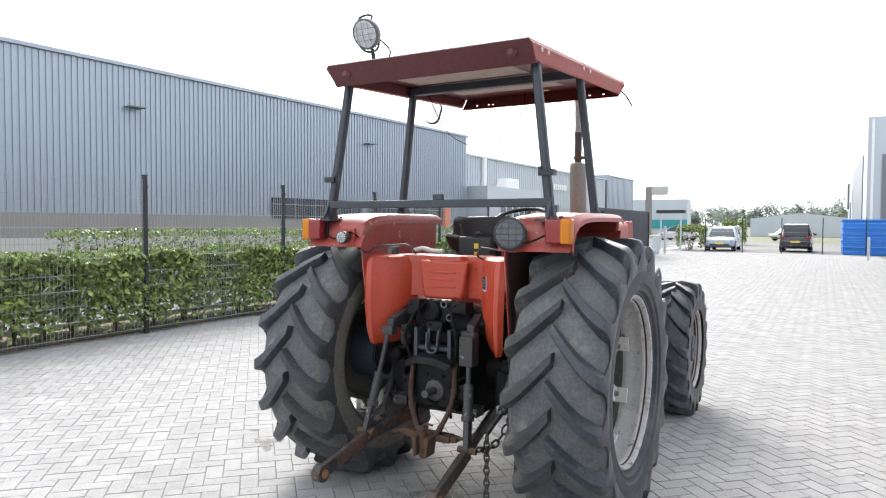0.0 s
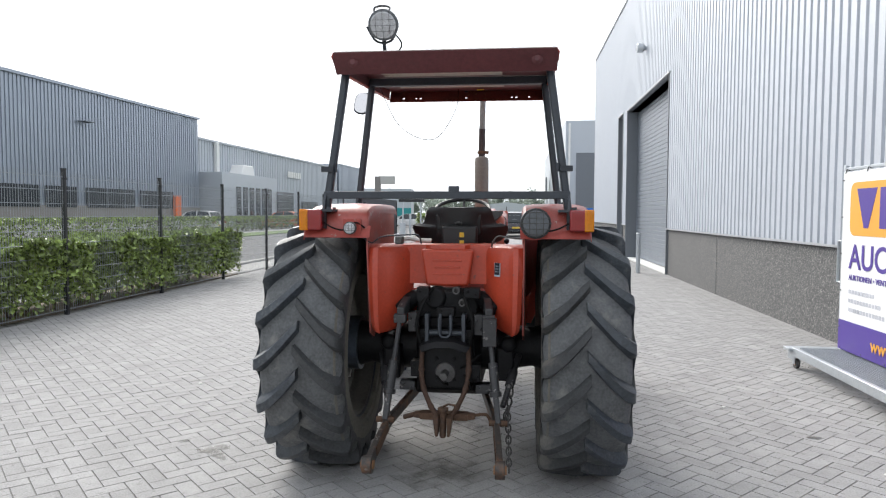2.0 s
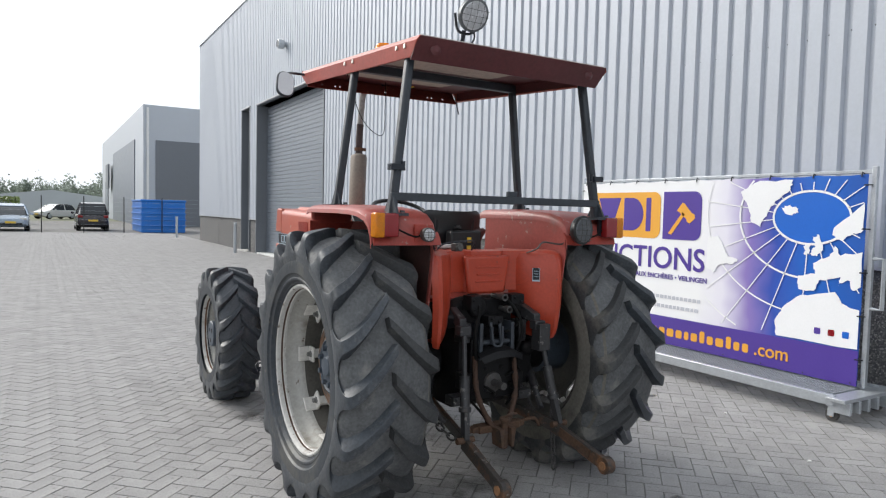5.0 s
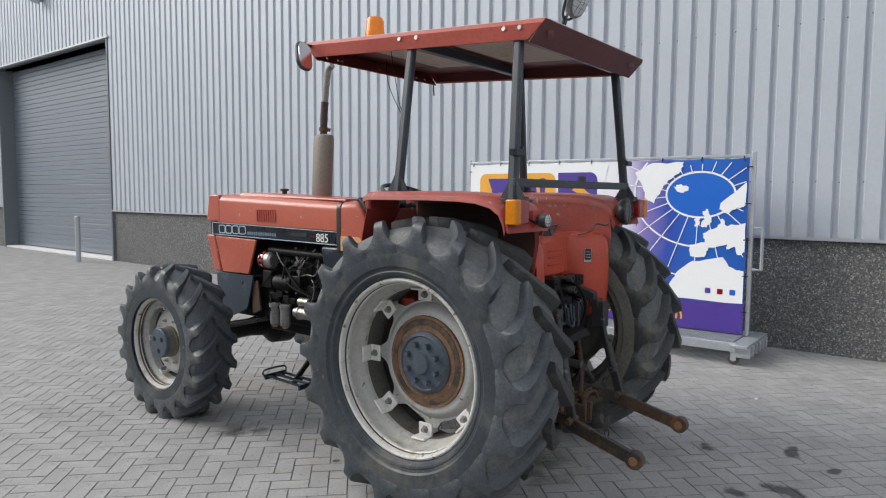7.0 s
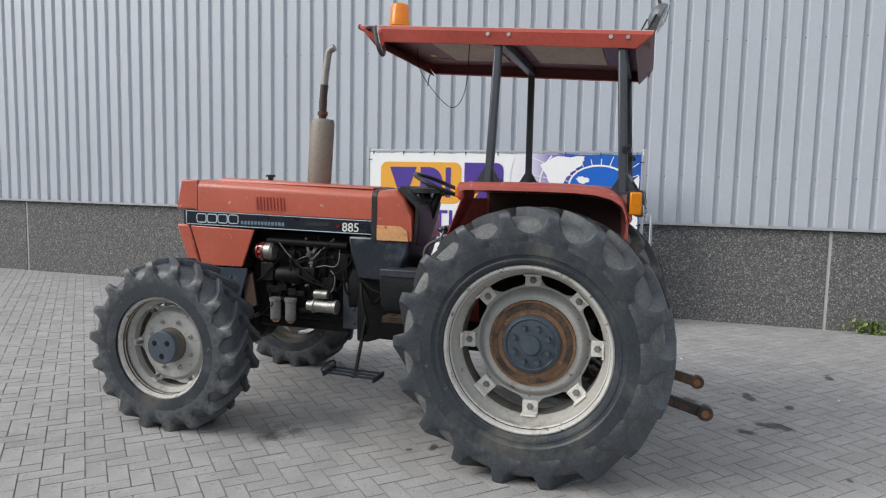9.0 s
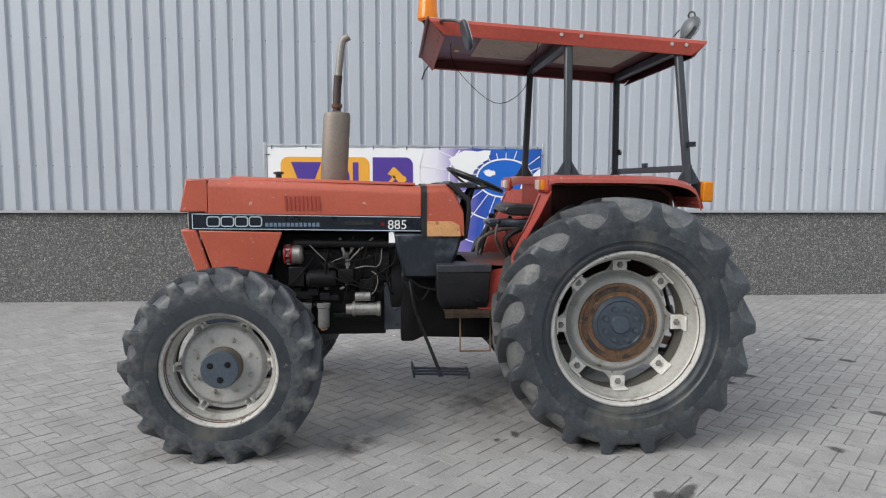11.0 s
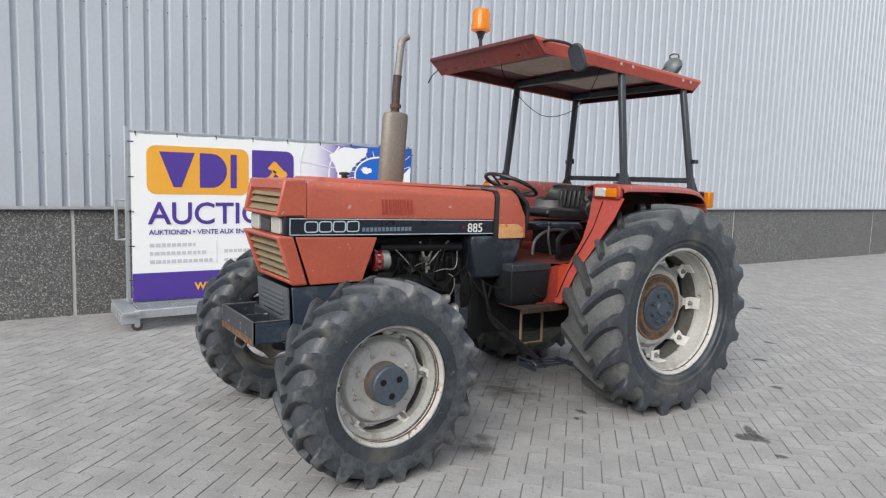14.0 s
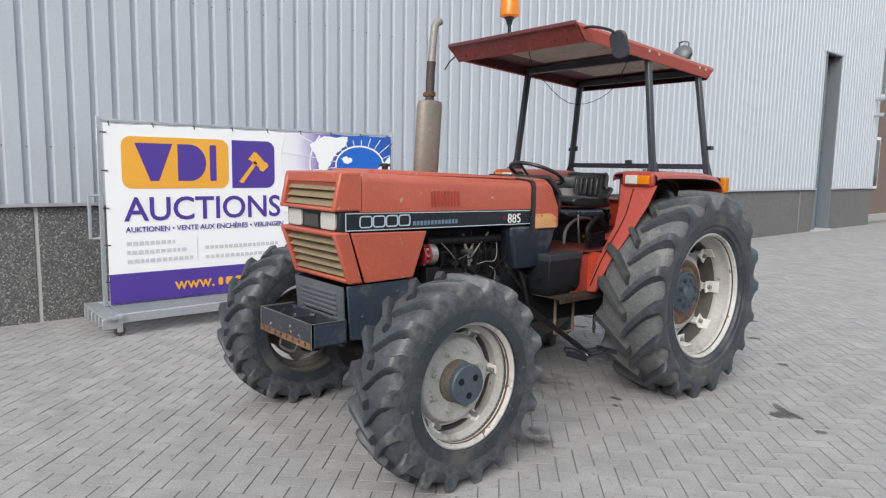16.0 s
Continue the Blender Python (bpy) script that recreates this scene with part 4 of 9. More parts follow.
def wheel_disc(bm, lobes, r_in, r_out, r_gap, x_in, x_out, thick, sgn, roll, n=144):
    """Raised disc with a rolled edge, whose flange runs out into lobes; roll is where the edge begins and ends."""
    rings = []
    for side in (0, thick):
        for f in (0.0, 0.25, 0.5, 0.62, 0.72, 0.82, 0.9, 1.0, 1.5, 2.0):
            ring = []
            for k in range(n):
                a = 2 * math.pi * k / n
                c = (0.5 + 0.5 * math.cos(lobes * a)) ** 4
                ro = r_gap + (r_out - r_gap) * c
                r = r_in + (roll[0] - r_in) * f / 0.5 if f <= 0.5 else roll[0] + (roll[1] - roll[0]) * (f - 0.5) / 0.5 if f <= 1 else roll[1] + (ro - roll[1]) * (f - 1)
                g = max(0.0, min(1.0, (r - roll[0]) / (roll[1] - roll[0])))
                x = x_in + (x_out - x_in) * g * g * (1.7 - 0.7 * g)
                ring.append(Vector((sgn * (x - side), r * math.cos(a), r * math.sin(a))))
            rings.append(ring)
    m = len(rings) // 2
    loft(bm, rings[:m] + rings[m:][::-1] + rings[:1], cap=False)
    bmesh.ops.remove_doubles(bm, verts=bm.verts, dist=1e-5)


def dusty_wall(R, W, rb, hl, sgn):
    """Dust on the tyre wall that faces the axle."""
    bm = bmesh.new()
    r0, e = R - hl, 0.002
    p = [(0.83 * W, r0 - 0.022), (0.93 * W + e, r0 - 0.052), (0.985 * W + e, r0 - 0.095), (1.0 * W + e, r0 - 0.14), (0.985 * W + e, r0 - 0.19), (0.945 * W + e, rb + 0.056), (0.93 * W + e, rb + 0.026), (0.86 * W + e, rb + 0.014)]
    p = [(-sgn * w, r) for w, r in p]
    lathe(bm, p + [(-sgn * 0.7 * W, rb + 0.03), (-sgn * 0.7 * W, r0 - 0.06)], 96, closed=True)
    return bm


def rear_wheel(sgn, x, spin):
    back = bmesh.new()
    wheel_disc(back, 8, 0.15, 0.39, 0.318, -0.0135, -0.0535, 0.004, sgn, (0.262, 0.308))
    base = bmesh.new()
    wheel_disc(base, 8, 0.15, 0.392, 0.320, 0.0, -0.04, 0.012, sgn, (0.262, 0.308))
    w = part("rear_wheel", base, M_RIM, tractor, "large rear wheel with a cream disc and a worn lugged tyre", at=pose(x, 0, 0.727, spin))
    part("disc_back", back, M_RIMWELL, w, "dark inner face of the disc")
    bm = bmesh.new()
    lugs = tyre(bm, 0.757, 0.238, 0.452, 0.05, 18, 0.34, 0.06, M_LUG)
    lugs[0 if sgn > 0 else 1].materials[0] = M_LUGDUST
    put_lugs(lugs, w, 18, 4.4)
    part("inner_tyre_wall", dusty_wall(0.757, 0.238, 0.452, 0.05, sgn), M_DUSTY, w, "dust-caked inner tyre wall")
    part("tread", tread_band(0.757, 0.238, 0.05), M_TREAD, w, "dust-covered tread between the lugs")
    part("tyre", bm, M_RUBBER, w, "worn blue black tyre wall with dusty patches")
    bm = bmesh.new()
    o = sgn
    lathe(bm, [(o * 0.188, 0.458), (o * 0.198, 0.454), (o * 0.202, 0.446), (o * 0.198, 0.438), (o * 0.187, 0.432), (o * 0.166, 0.430), (o * 0.160, 0.424), (o * 0.148, 0.423), (o * 0.143, 0.432), (o * 0.176, 0.440), (o * 0.184, 0.447)], 96, closed=True)
    part("rim", bm, M_RIMLIP, w, "scuffed pale rim flange")
    bm = bmesh.new()
    p = [(o * 0.1485, 0.424), (o * 0.118, 0.4215), (o * 0.095, 0.413), (o * 0.07, 0.394), (o * 0.055, 0.392), (o * 0.045, 0.391)]
    lathe(bm, p + [(x, r + 0.012) for x, r in p[::-1]], 96, closed=True)
    part("rim_barrel", bm, M_BARREL, w, "dusty cream outer barrel of the rim")
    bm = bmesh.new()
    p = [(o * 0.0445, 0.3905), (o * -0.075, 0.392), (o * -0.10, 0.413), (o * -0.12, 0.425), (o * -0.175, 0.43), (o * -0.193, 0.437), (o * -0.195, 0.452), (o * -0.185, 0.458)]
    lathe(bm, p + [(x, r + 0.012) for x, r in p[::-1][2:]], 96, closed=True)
    part("rim_well", bm, M_RIMWELL, w, "dark inner well of the rim")
    bm = bmesh.new()
    lathe(bm, [(sgn * 0.178, 0.4335), (sgn * 0.175, 0.4303), (sgn * 0.166, 0.4288), (sgn * 0.163, 0.4325)], 96, closed=True)
    part("bead_rust", bm, M_RUSTDARK, w, "thin rust line round the bead")
    bm = bmesh.new()
    lathe(bm, [(sgn * -0.01, 0.245), (sgn * 0.012, 0.24), (sgn * 0.018, 0.165), (sgn * 0.0, 0.15)], 64)
    part("rust_ring", bm, M_RUSTRING, w, "rusty wheel ring")
    bm = bmesh.new()
    lathe(bm, [(sgn * 0.012, 0.226), (sgn * 0.0158, 0.224), (sgn * 0.0185, 0.192), (sgn * 0.014, 0.19)], 64, closed=True)
    part("grease_ring", bm, M_GREASERING, w, "greasy black ring with rust showing through")
    bm = bmesh.new()
    lathe(bm, [(sgn * -0.2, 0.17), (sgn * 0.025, 0.165), (sgn * 0.04, 0.15), (sgn * 0.043, 0.142), (sgn * 0.035, 0.135), (sgn * 0.05, 0.06), (sgn * 0.065, 0.05), (sgn * 0.069, 0.012)], 48)
    hub = part("hub", bm, M_HUB, w, "blue grey greasy hub")
    for k in range(8):
        a = 2 * math.pi * (k + 0.5) / 8
        bm = bmesh.new()
        bolt(bm, (sgn * 0.052, 0.1 * math.cos(a), 0.1 * math.sin(a)), (sgn, 0, 0), 0.017, 0.03)
        part("wheel_nut", bm, M_HUB, hub)
    for k in range(8):
        a = 2 * math.pi * k / 8
        bm = bmesh.new()
        r = rot(math.degrees(a) - 90)
        def put(c, s):
            box(bm, r @ Vector(c), s, r)
        put((sgn * 0.012, 0, 0.358), (0.014, 0.088, 0.072))
        put((sgn * 0.045, 0, 0.389), (0.075, 0.088, 0.012))
        put((sgn * -0.03, 0, 0.37), (0.06, 0.05, 0.03))
        clamp = part("rim_clamp", bm, M_CLAMP, w, bevel=0.004)
        bm = bmesh.new()
        bolt(bm, r @ Vector((sgn * 0.021, 0, 0.355)), (sgn, 0, 0), 0.022, 0.008)
        bolt(bm, r @ Vector((sgn * 0.028, 0, 0.355)), (sgn, 0, 0), 0.015, 0.026)
        part("bolt", bm, M_FILTER, clamp)
    return w


def front_wheel(sgn, x, y, steer, spin):
    back = bmesh.new()
    wheel_disc(back, 6, 0.09, 0.276, 0.24, 0.0205, -0.0115, 0.004, sgn, (0.208, 0.236))
    base = bmesh.new()
    wheel_disc(base, 6, 0.09, 0.278, 0.242, 0.034, 0.002, 0.012, sgn, (0.208, 0.236))
    m = pose(x, y, 0.528, 0, 0, steer) @ pose(0, 0, 0, spin)
    w = part("front_wheel", base, M_RIM, tractor, "smaller front wheel with a cream disc and a worn lugged tyre", at=m)
    part("disc_back", back, M_RIMWELL, w, "dark inner face of the disc")
    bm = bmesh.new()
    lugs = tyre(bm, 0.555, 0.16, 0.322, 0.037, 18, 0.32, 0.052, M_LUG)
    put_lugs(lugs, w, 18, 10.8)
    part("tread", tread_band(0.555, 0.16, 0.037), M_TREADFRONT, w, "scuffed blue grey tread between the lugs")
    part("tyre", bm, M_RUBBER, w, "worn blue black tyre wall with dusty patches")
    bm = bmesh.new()
    o = sgn
    lathe(bm, [(o * 0.128, 0.334), (o * 0.138, 0.328), (o * 0.140, 0.32), (o * 0.136, 0.312), (o * 0.118, 0.305), (o * 0.085, 0.302), (o * 0.082, 0.307), (o * 0.115, 0.315), (o * 0.124, 0.322)], 80, closed=True)
    part("rim", bm, M_RIMLIP, w, "scuffed pale rim flange")
    bm = bmesh.new()
    p = [(o * 0.0855, 0.303), (o * 0.07, 0.30), (o * 0.05, 0.275), (0, 0.275)]
    lathe(bm, p + [(x, r + 0.01) for x, r in p[::-1][:-1]], 80, closed=True)
    part("rim_well", bm, M_BARREL, w, "dusty cream well of the rim")
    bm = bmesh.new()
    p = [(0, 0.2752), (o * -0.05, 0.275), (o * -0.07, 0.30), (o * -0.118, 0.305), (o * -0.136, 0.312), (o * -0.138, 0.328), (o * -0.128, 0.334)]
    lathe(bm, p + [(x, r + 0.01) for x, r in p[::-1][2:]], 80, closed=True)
    part("inner_rim", bm, M_RIMWELL, w, "dark inner side of the rim")
    bm = bmesh.new()
    lathe(bm, [(sgn * 0.119, 0.3065), (sgn * 0.117, 0.3035), (sgn * 0.106, 0.3025), (sgn * 0.104, 0.3055)], 80, closed=True)
    part("bead_rust", bm, M_RUST, w, "thin rust line round the bead")
    bm = bmesh.new()
    lathe(bm, [(sgn * 0.02, 0.112), (sgn * 0.05, 0.111), (sgn * 0.056, 0.106), (sgn * 0.105, 0.105)], 40)
    hub = part("hub", bm, M_HUBSIDE, w, "dusty brown planetary hub")
    bm = bmesh.new()
    lathe(bm, [(sgn * 0.098, 0.1065), (sgn * 0.124, 0.106), (sgn * 0.131, 0.1), (sgn * 0.133, 0.02)], 40)
    part("hub_cap", bm, M_HUB, hub, "blue grey hub cap")
    for k in range(3):
        a = 2 * math.pi * k / 3 + 0.5
        bm = bmesh.new()
        lathe(bm, [(sgn * 0.128, 0.018), (sgn * 0.1338, 0.018), (sgn * 0.1345, 0.012)], 14, c=(0, 0.055 * math.cos(a), 0.055 * math.sin(a)))
        part("plug", bm, M_GREASE, hub)
    for k in range(8):
        a = 2 * math.pi * (k + 0.5) / 8
        bm = bmesh.new()
        bolt(bm, (sgn * 0.04, 0.158 * math.cos(a), 0.158 * math.sin(a)), (sgn, 0, 0), 0.016, 0.012)
        bolt(bm, (sgn * 0.048, 0.158 * math.cos(a), 0.158 * math.sin(a)), (sgn, 0, 0), 0.009, 0.026)
        part("wheel_nut", bm, M_BARREL, w, "dusty wheel nut")
    for k in range(6):
        a = 2 * math.pi * k / 6
        bm = bmesh.new()
        r = rot(math.degrees(a) - 90)
        box(bm, r @ Vector((sgn * 0.004, 0, 0.262)), (0.03, 0.05, 0.04), r)
        box(bm, r @ Vector((sgn * 0.026, 0, 0.275)), (0.05, 0.044, 0.012), r)
        clamp = part("rim_clamp", bm, M_CLAMP, w, bevel=0.004)
        bm = bmesh.new()
        bolt(bm, r @ Vector((sgn * 0.03, 0, 0.25)), (sgn, 0, 0), 0.014, 0.04)
        part("bolt", bm, M_FILTER, clamp)
    return w


rear_wheel(-1, -0.778, -0.6)
rear_wheel(1, 0.778, 19)
front_wheel(-1, -0.835, 2.31, 0, -2)
front_wheel(1, 0.785, 2.31, 0, 40)

# axles and transmission
bm = bmesh.new()
lathe(bm, [(-0.66, 0.14), (-0.6, 0.15), (-0.5, 0.12), (-0.3, 0.15), (0.3, 0.15), (0.5, 0.12), (0.6, 0.15), (0.66, 0.14)], 24, c=(0, 0, 0.727))
part("rear_axle", bm, M_GREASE, tractor, "greasy black rear axle housing")
bm = bmesh.new()
loft(bm, [[(-w, v, z0), (w, v, z0), (w, v, z1), (w * 0.8, v, z1 + 0.05), (-w * 0.8, v, z1 + 0.05), (-w, v, z1)] for v, w, z0, z1 in
          ((-0.30, 0.16, 0.52, 0.98), (-0.24, 0.19, 0.48, 1.05), (0.3, 0.2, 0.48, 1.05), (0.42, 0.21, 0.5, 0.95), (1.15, 0.2, 0.52, 0.93), (1.22, 0.24, 0.5, 0.95), (1.3, 0.24, 0.5, 0.95))])
part("gearbox", bm, M_GREASE, tractor, "greasy black gearbox casing", bevel=0.015)
bm = bmesh.new()
box(bm, (0, 1.72, 0.87), (0.36, 0.84, 0.52))
box(bm, (0, 1.75, 1.17), (0.30, 0.74, 0.12))
box(bm, (0, 1.75, 0.585), (0.3, 0.7, 0.1))
for k in range(4):
    box(bm, (-0.185, 1.42 + 0.19 * k, 1.0), (0.03, 0.11, 0.2))
    box(bm, (0.185, 1.42 + 0.19 * k, 1.0), (0.03, 0.11, 0.2))
part("engine_block", bm, M_GREASE, tractor, "greasy black engine block", bevel=0.012)
bm = bmesh.new()
lathe(bm, [(1.27, 0.235), (1.31, 0.25), (1.36, 0.25), (1.39, 0.2)], 32, "y", (0, 0, 0.84))
part("bell_housing", bm, M_GREASE, tractor)
bm = bmesh.new()
box(bm, (0.0, 1.75, 1.255), (0.24, 0.7, 0.07))
part("rocker_cover", bm, M_GREASE, tractor, bevel=0.02)
# front support and axle
bm = bmesh.new()
loft(bm, [[(-w, v, z0), (w, v, z0), (w, v, z1), (-w, v, z1)] for v, w, z0, z1 in ((2.05, 0.16, 0.6, 0.93), (2.2, 0.2, 0.62, 0.94), (2.58, 0.2, 0.62, 0.9), (2.61, 0.17, 0.64, 0.78))])
part("front_support", bm, M_GREASE, tractor, bevel=0.015)
bm = bmesh.new()
lathe(bm, [(-0.7, 0.085), (-0.62, 0.1), (-0.5, 0.075), (-0.2, 0.07), (-0.05, 0.09), (0.02, 0.16), (0.16, 0.17), (0.24, 0.1), (0.5, 0.075), (0.62, 0.1), (0.7, 0.085)], 24, c=(0, 2.31, 0.528))
part("front_axle", bm, M_GREASE, tractor, "greasy dark front axle with an offset differential")
for s in (-1, 1):
    bm = bmesh.new()
    lathe(bm, [(-0.17, 0.07), (-0.12, 0.09), (0.12, 0.09), (0.17, 0.07)], 20, "z", (s * 0.64, 2.31, 0.53))
    bar(bm, (s * 0.64, 2.31, 0.62), (s * 0.62, 2.12, 0.6), 0.05, 0.04)
    lathe(bm, [(s * 0.66, 0.11), (s * 0.78, 0.12), (s * 0.82, 0.1)], 24, c=(0, 2.31, 0.528))
    part("steering_knuckle", bm, M_GREASE, tractor)
    bm = bmesh.new()
    tube(bm, [(s * 0.62, 2.12, 0.61), (s * 0.1, 2.1, 0.62)], 0.016)
    part("tie_rod", bm, M_STEELGREY, tractor)
bm = bmesh.new()
tube(bm, [(0.1, 2.25, 0.52), (0.1, 0.6, 0.6)], 0.04, 16)
part("drive_shaft", bm, M_GREASE, tractor)

# dark blue side plates and the slanted ribbed plate before the radiator
for s in (-1, 1):
    bm = bmesh.new()
    prism(bm, [(2.13, 0.93), (2.13, 0.965), (2.50, 0.962), (2.60, 0.96), (2.58, 0.66), (2.38, 0.63), (2.2, 0.70)], s * 0.275, s * 0.29)
    bolt(bm, (s * 0.292, 2.26, 0.9), (s, 0, 0), 0.014)
    bolt(bm, (s * 0.292, 2.5, 0.78), (s, 0, 0), 0.014)
    part("side_plate", bm, M_NAVY, tractor, "dark blue steel side plate", bevel=0.004)
bm = bmesh.new()
plate(bm, [[(-0.27, 2.615, 0.955), (0.27, 2.615, 0.955)], [(-0.26, 2.60, 0.72), (0.26, 2.60, 0.72)]], 0.01)
rp = part("ribbed_front_plate", bm, M_RIBPLATE, tractor, "slanted dirty grey blue ribbed plate")
for k in range(6):
    f = 0.2 + 0.12 * k
    z, v = 0.955 - 0.235 * f, 2.615 - 0.015 * f
    bm = bmesh.new()
    bar(bm, (-0.2, v + 0.008, z), (0.2, v + 0.008, z), 0.014, 0.016)
    part("rib", bm, M_RIBPLATE, rp, bevel=0.004)
# weight carrier
bm = bmesh.new()
box(bm, (0, 2.82, 0.71), (0.60, 0.016, 0.14))
box(bm, (-0.292, 2.72, 0.715), (0.016, 0.22, 0.13))
box(bm, (0.292, 2.72, 0.715), (0.016, 0.22, 0.13))
box(bm, (0, 2.625, 0.70), (0.58, 0.02, 0.14))
box(bm, (0, 2.72, 0.655), (0.56, 0.2, 0.014))
box(bm, (0.0, 2.72, 0.715), (0.012, 0.2, 0.1))
car = part("weight_carrier", bm, M_CARRIER, tractor, "black steel front weight carrier with rusty lower edge", bevel=0.003)
bm = bmesh.new()
box(bm, (0, 2.831, 0.662), (0.59, 0.01, 0.034))
part("rusty_edge", bm, M_RUSTRING, car)
for k in range(8):
    bm = bmesh.new()
    lathe(bm, [(2.834, 0.011), (2.838, 0.011)], 10, "y", (-0.245 + 0.07 * k, 0, 0.668))
    part("bolt_hole", bm, M_STRIPE, car)
for s in (-1, 1):
    bm = bmesh.new()
    box(bm, (s * 0.302, 2.715, 0.712), (0.006, 0.2, 0.11))
    part("end_plate", bm, M_NAVY, car, "worn blue end plate", bevel=0.002)
    bm = bmesh.new()
    tube(bm, [(s * 0.3, 2.826, 0.782), (s * 0.3, 2.615, 0.782)], 0.0022, 6)
    tube(bm, [(s * 0.3, 2.829, 0.782), (s * 0.3, 2.829, 0.645)], 0.0022, 6)
    part("worn_edge", bm, M_PALEPIPE, car, "edge worn to bright metal")
bm = bmesh.new()
tube(bm, [(-0.3, 2.829, 0.7815), (0.3, 2.829, 0.7815)], 0.002, 6)
part("worn_edge", bm, M_PALEPIPE, car, "edge worn to bright metal")
bm = bmesh.new()
tube(bm, smooth_path([(-0.09, 2.79, 0.66), (-0.09, 2.81, 0.60), (-0.05, 2.82, 0.585), (0.05, 2.82, 0.585), (0.09, 2.81, 0.60), (0.09, 2.79, 0.66)]), 0.008)
part("tow_loop", bm, M_STEELGREY, car)

# ---- bonnet ----
HB = 0.31  # half width
def hood_section(v, zlow, ztop, w, r=0.05):
    pts = [(-w, zlow)]
    for k in range(7):
        a = radians(180 - 90 * k / 6)
        pts.append((-w + r + r * math.cos(a), ztop - 0.012 - r + r * math.sin(a)))
    pts += [(-w * 0.4, ztop - 0.002), (0, ztop), (w * 0.4, ztop - 0.002)]
    for k in range(7):
        a = radians(90 - 90 * k / 6)
        pts.append((w - r + r * math.cos(a), ztop - 0.012 - r + r * math.sin(a)))
    pts.append((w, zlow))
    return [(x, v, z) for x, z in pts]
bm = bmesh.new()
loft(bm, [hood_section(1.165, 1.345, 1.545, HB), hood_section(1.6, 1.35, 1.56, HB), hood_section(2.2, 1.358, 1.58, HB), hood_section(2.52, 1.36, 1.59, HB)])
hood = part("bonnet", bm, M_RED, tractor, "faded orange red sheet steel bonnet", bevel=0.004)
bm = bmesh.new()
loft(bm, [[(-0.2, 1.2, 1.545), (0.2, 1.2, 1.545), (0.19, 1.2, 1.562), (-0.19, 1.2, 1.562)], [(-0.2, 2.42, 1.575), (0.2, 2.42, 1.575), (0.19, 2.4, 1.602), (-0.19, 2.4, 1.602)]])
part("top_ridge", bm, M_RED, hood, bevel=0.006)
for s in (-1, 1):
    for k in range(9):
        bm = bmesh.new()
        v = 1.82 + 0.026 * k
        bar(bm, (s * (HB + 0.001), v, 1.385), (s * (HB + 0.001), v + 0.006, 1.475), 0.010, 0.012, (0, 1, 0))
        part("louvre", bm, M_REDWORN, hood)
bm = bmesh.new()
lathe(bm, [(1.59, 0.02), (1.615, 0.02), (1.618, 0.035), (1.632, 0.035), (1.636, 0.01)], 18, "z", (0.03, 2.13, 0))
part("radiator_cap", bm, M_BLACK, hood)
# nose frames
def nose(z0, v0, z1, v1, vb, name):
    """Grille surround that leans from (v0, z0) to (v1, z1)."""
    t = 0.032
    bm = bmesh.new()
    r = 0.03
    for side in (-1, 1):
        x0, x1 = side * (HB - 0.034), side * HB
        prism(bm, [(vb[0], z0), (v0, z0), (v1, z1), (vb[1], z1)], min(x0, x1), max(x0, x1))
    f = 0.10
    def vz(k):
        return v0 + (v1 - v0) * k, z0 + (z1 - z0) * k
    (a, b), (c, d) = vz(0), vz(f)
    prism(bm, [(a - 0.1, b), (a, b), (c, d), (c - 0.1, d)], -HB + 0.034, HB - 0.034)
    (a, b), (c, d) = vz(1 - f), vz(1)
    prism(bm, [(a - 0.1, b), (a, b), (c, d), (c - 0.1, d)], -HB + 0.034, HB - 0.034)
    n = part(name, bm, M_RED, tractor, "red grille surround with scuffed edges", bevel=0.012)
    bm = bmesh.new()
    a, b = vz(0.5)
    bar(bm, (-HB + 0.05, a - 0.075, b), (HB - 0.05, a - 0.075, b), 0.01, abs(z1 - z0) * 0.95)
    part("grille_back", bm, M_STRIPE, n)
    count = 4 if abs(z1 - z0) < 0.22 else 5
    for i in range(count):
        a, b = vz(0.2 + 0.62 * i / (count - 1))
        bm = bmesh.new()
        h = 0.56 * abs(z1 - z0) / (count - 1)
        loft(bm, [[(x, a - 0.018, b - h * 0.5), (x, a - 0.012, b - h * 0.42), (x, a - 0.05, b + h * 0.5), (x, a - 0.056, b + h * 0.5)] for x in (-HB + 0.04, HB - 0.04)])
        part("grille_slat", bm, M_GRILLE, n, bevel=0.003)
nose(1.372, 2.70, 1.583, 2.655, (2.525, 2.525), "upper_nose")
nose(0.972, 2.60, 1.262, 2.70, (2.508, 2.60), "lower_nose")
bm = bmesh.new()
loft(bm, [hood_section(2.525, 1.36, 1.59, HB), hood_section(2.60, 1.45, 1.589, HB - 0.0005, 0.05), hood_section(2.657, 1.53, 1.58, HB - 0.004, 0.04)])
part("nose_top", bm, M_RED, tractor, bevel=0.003)
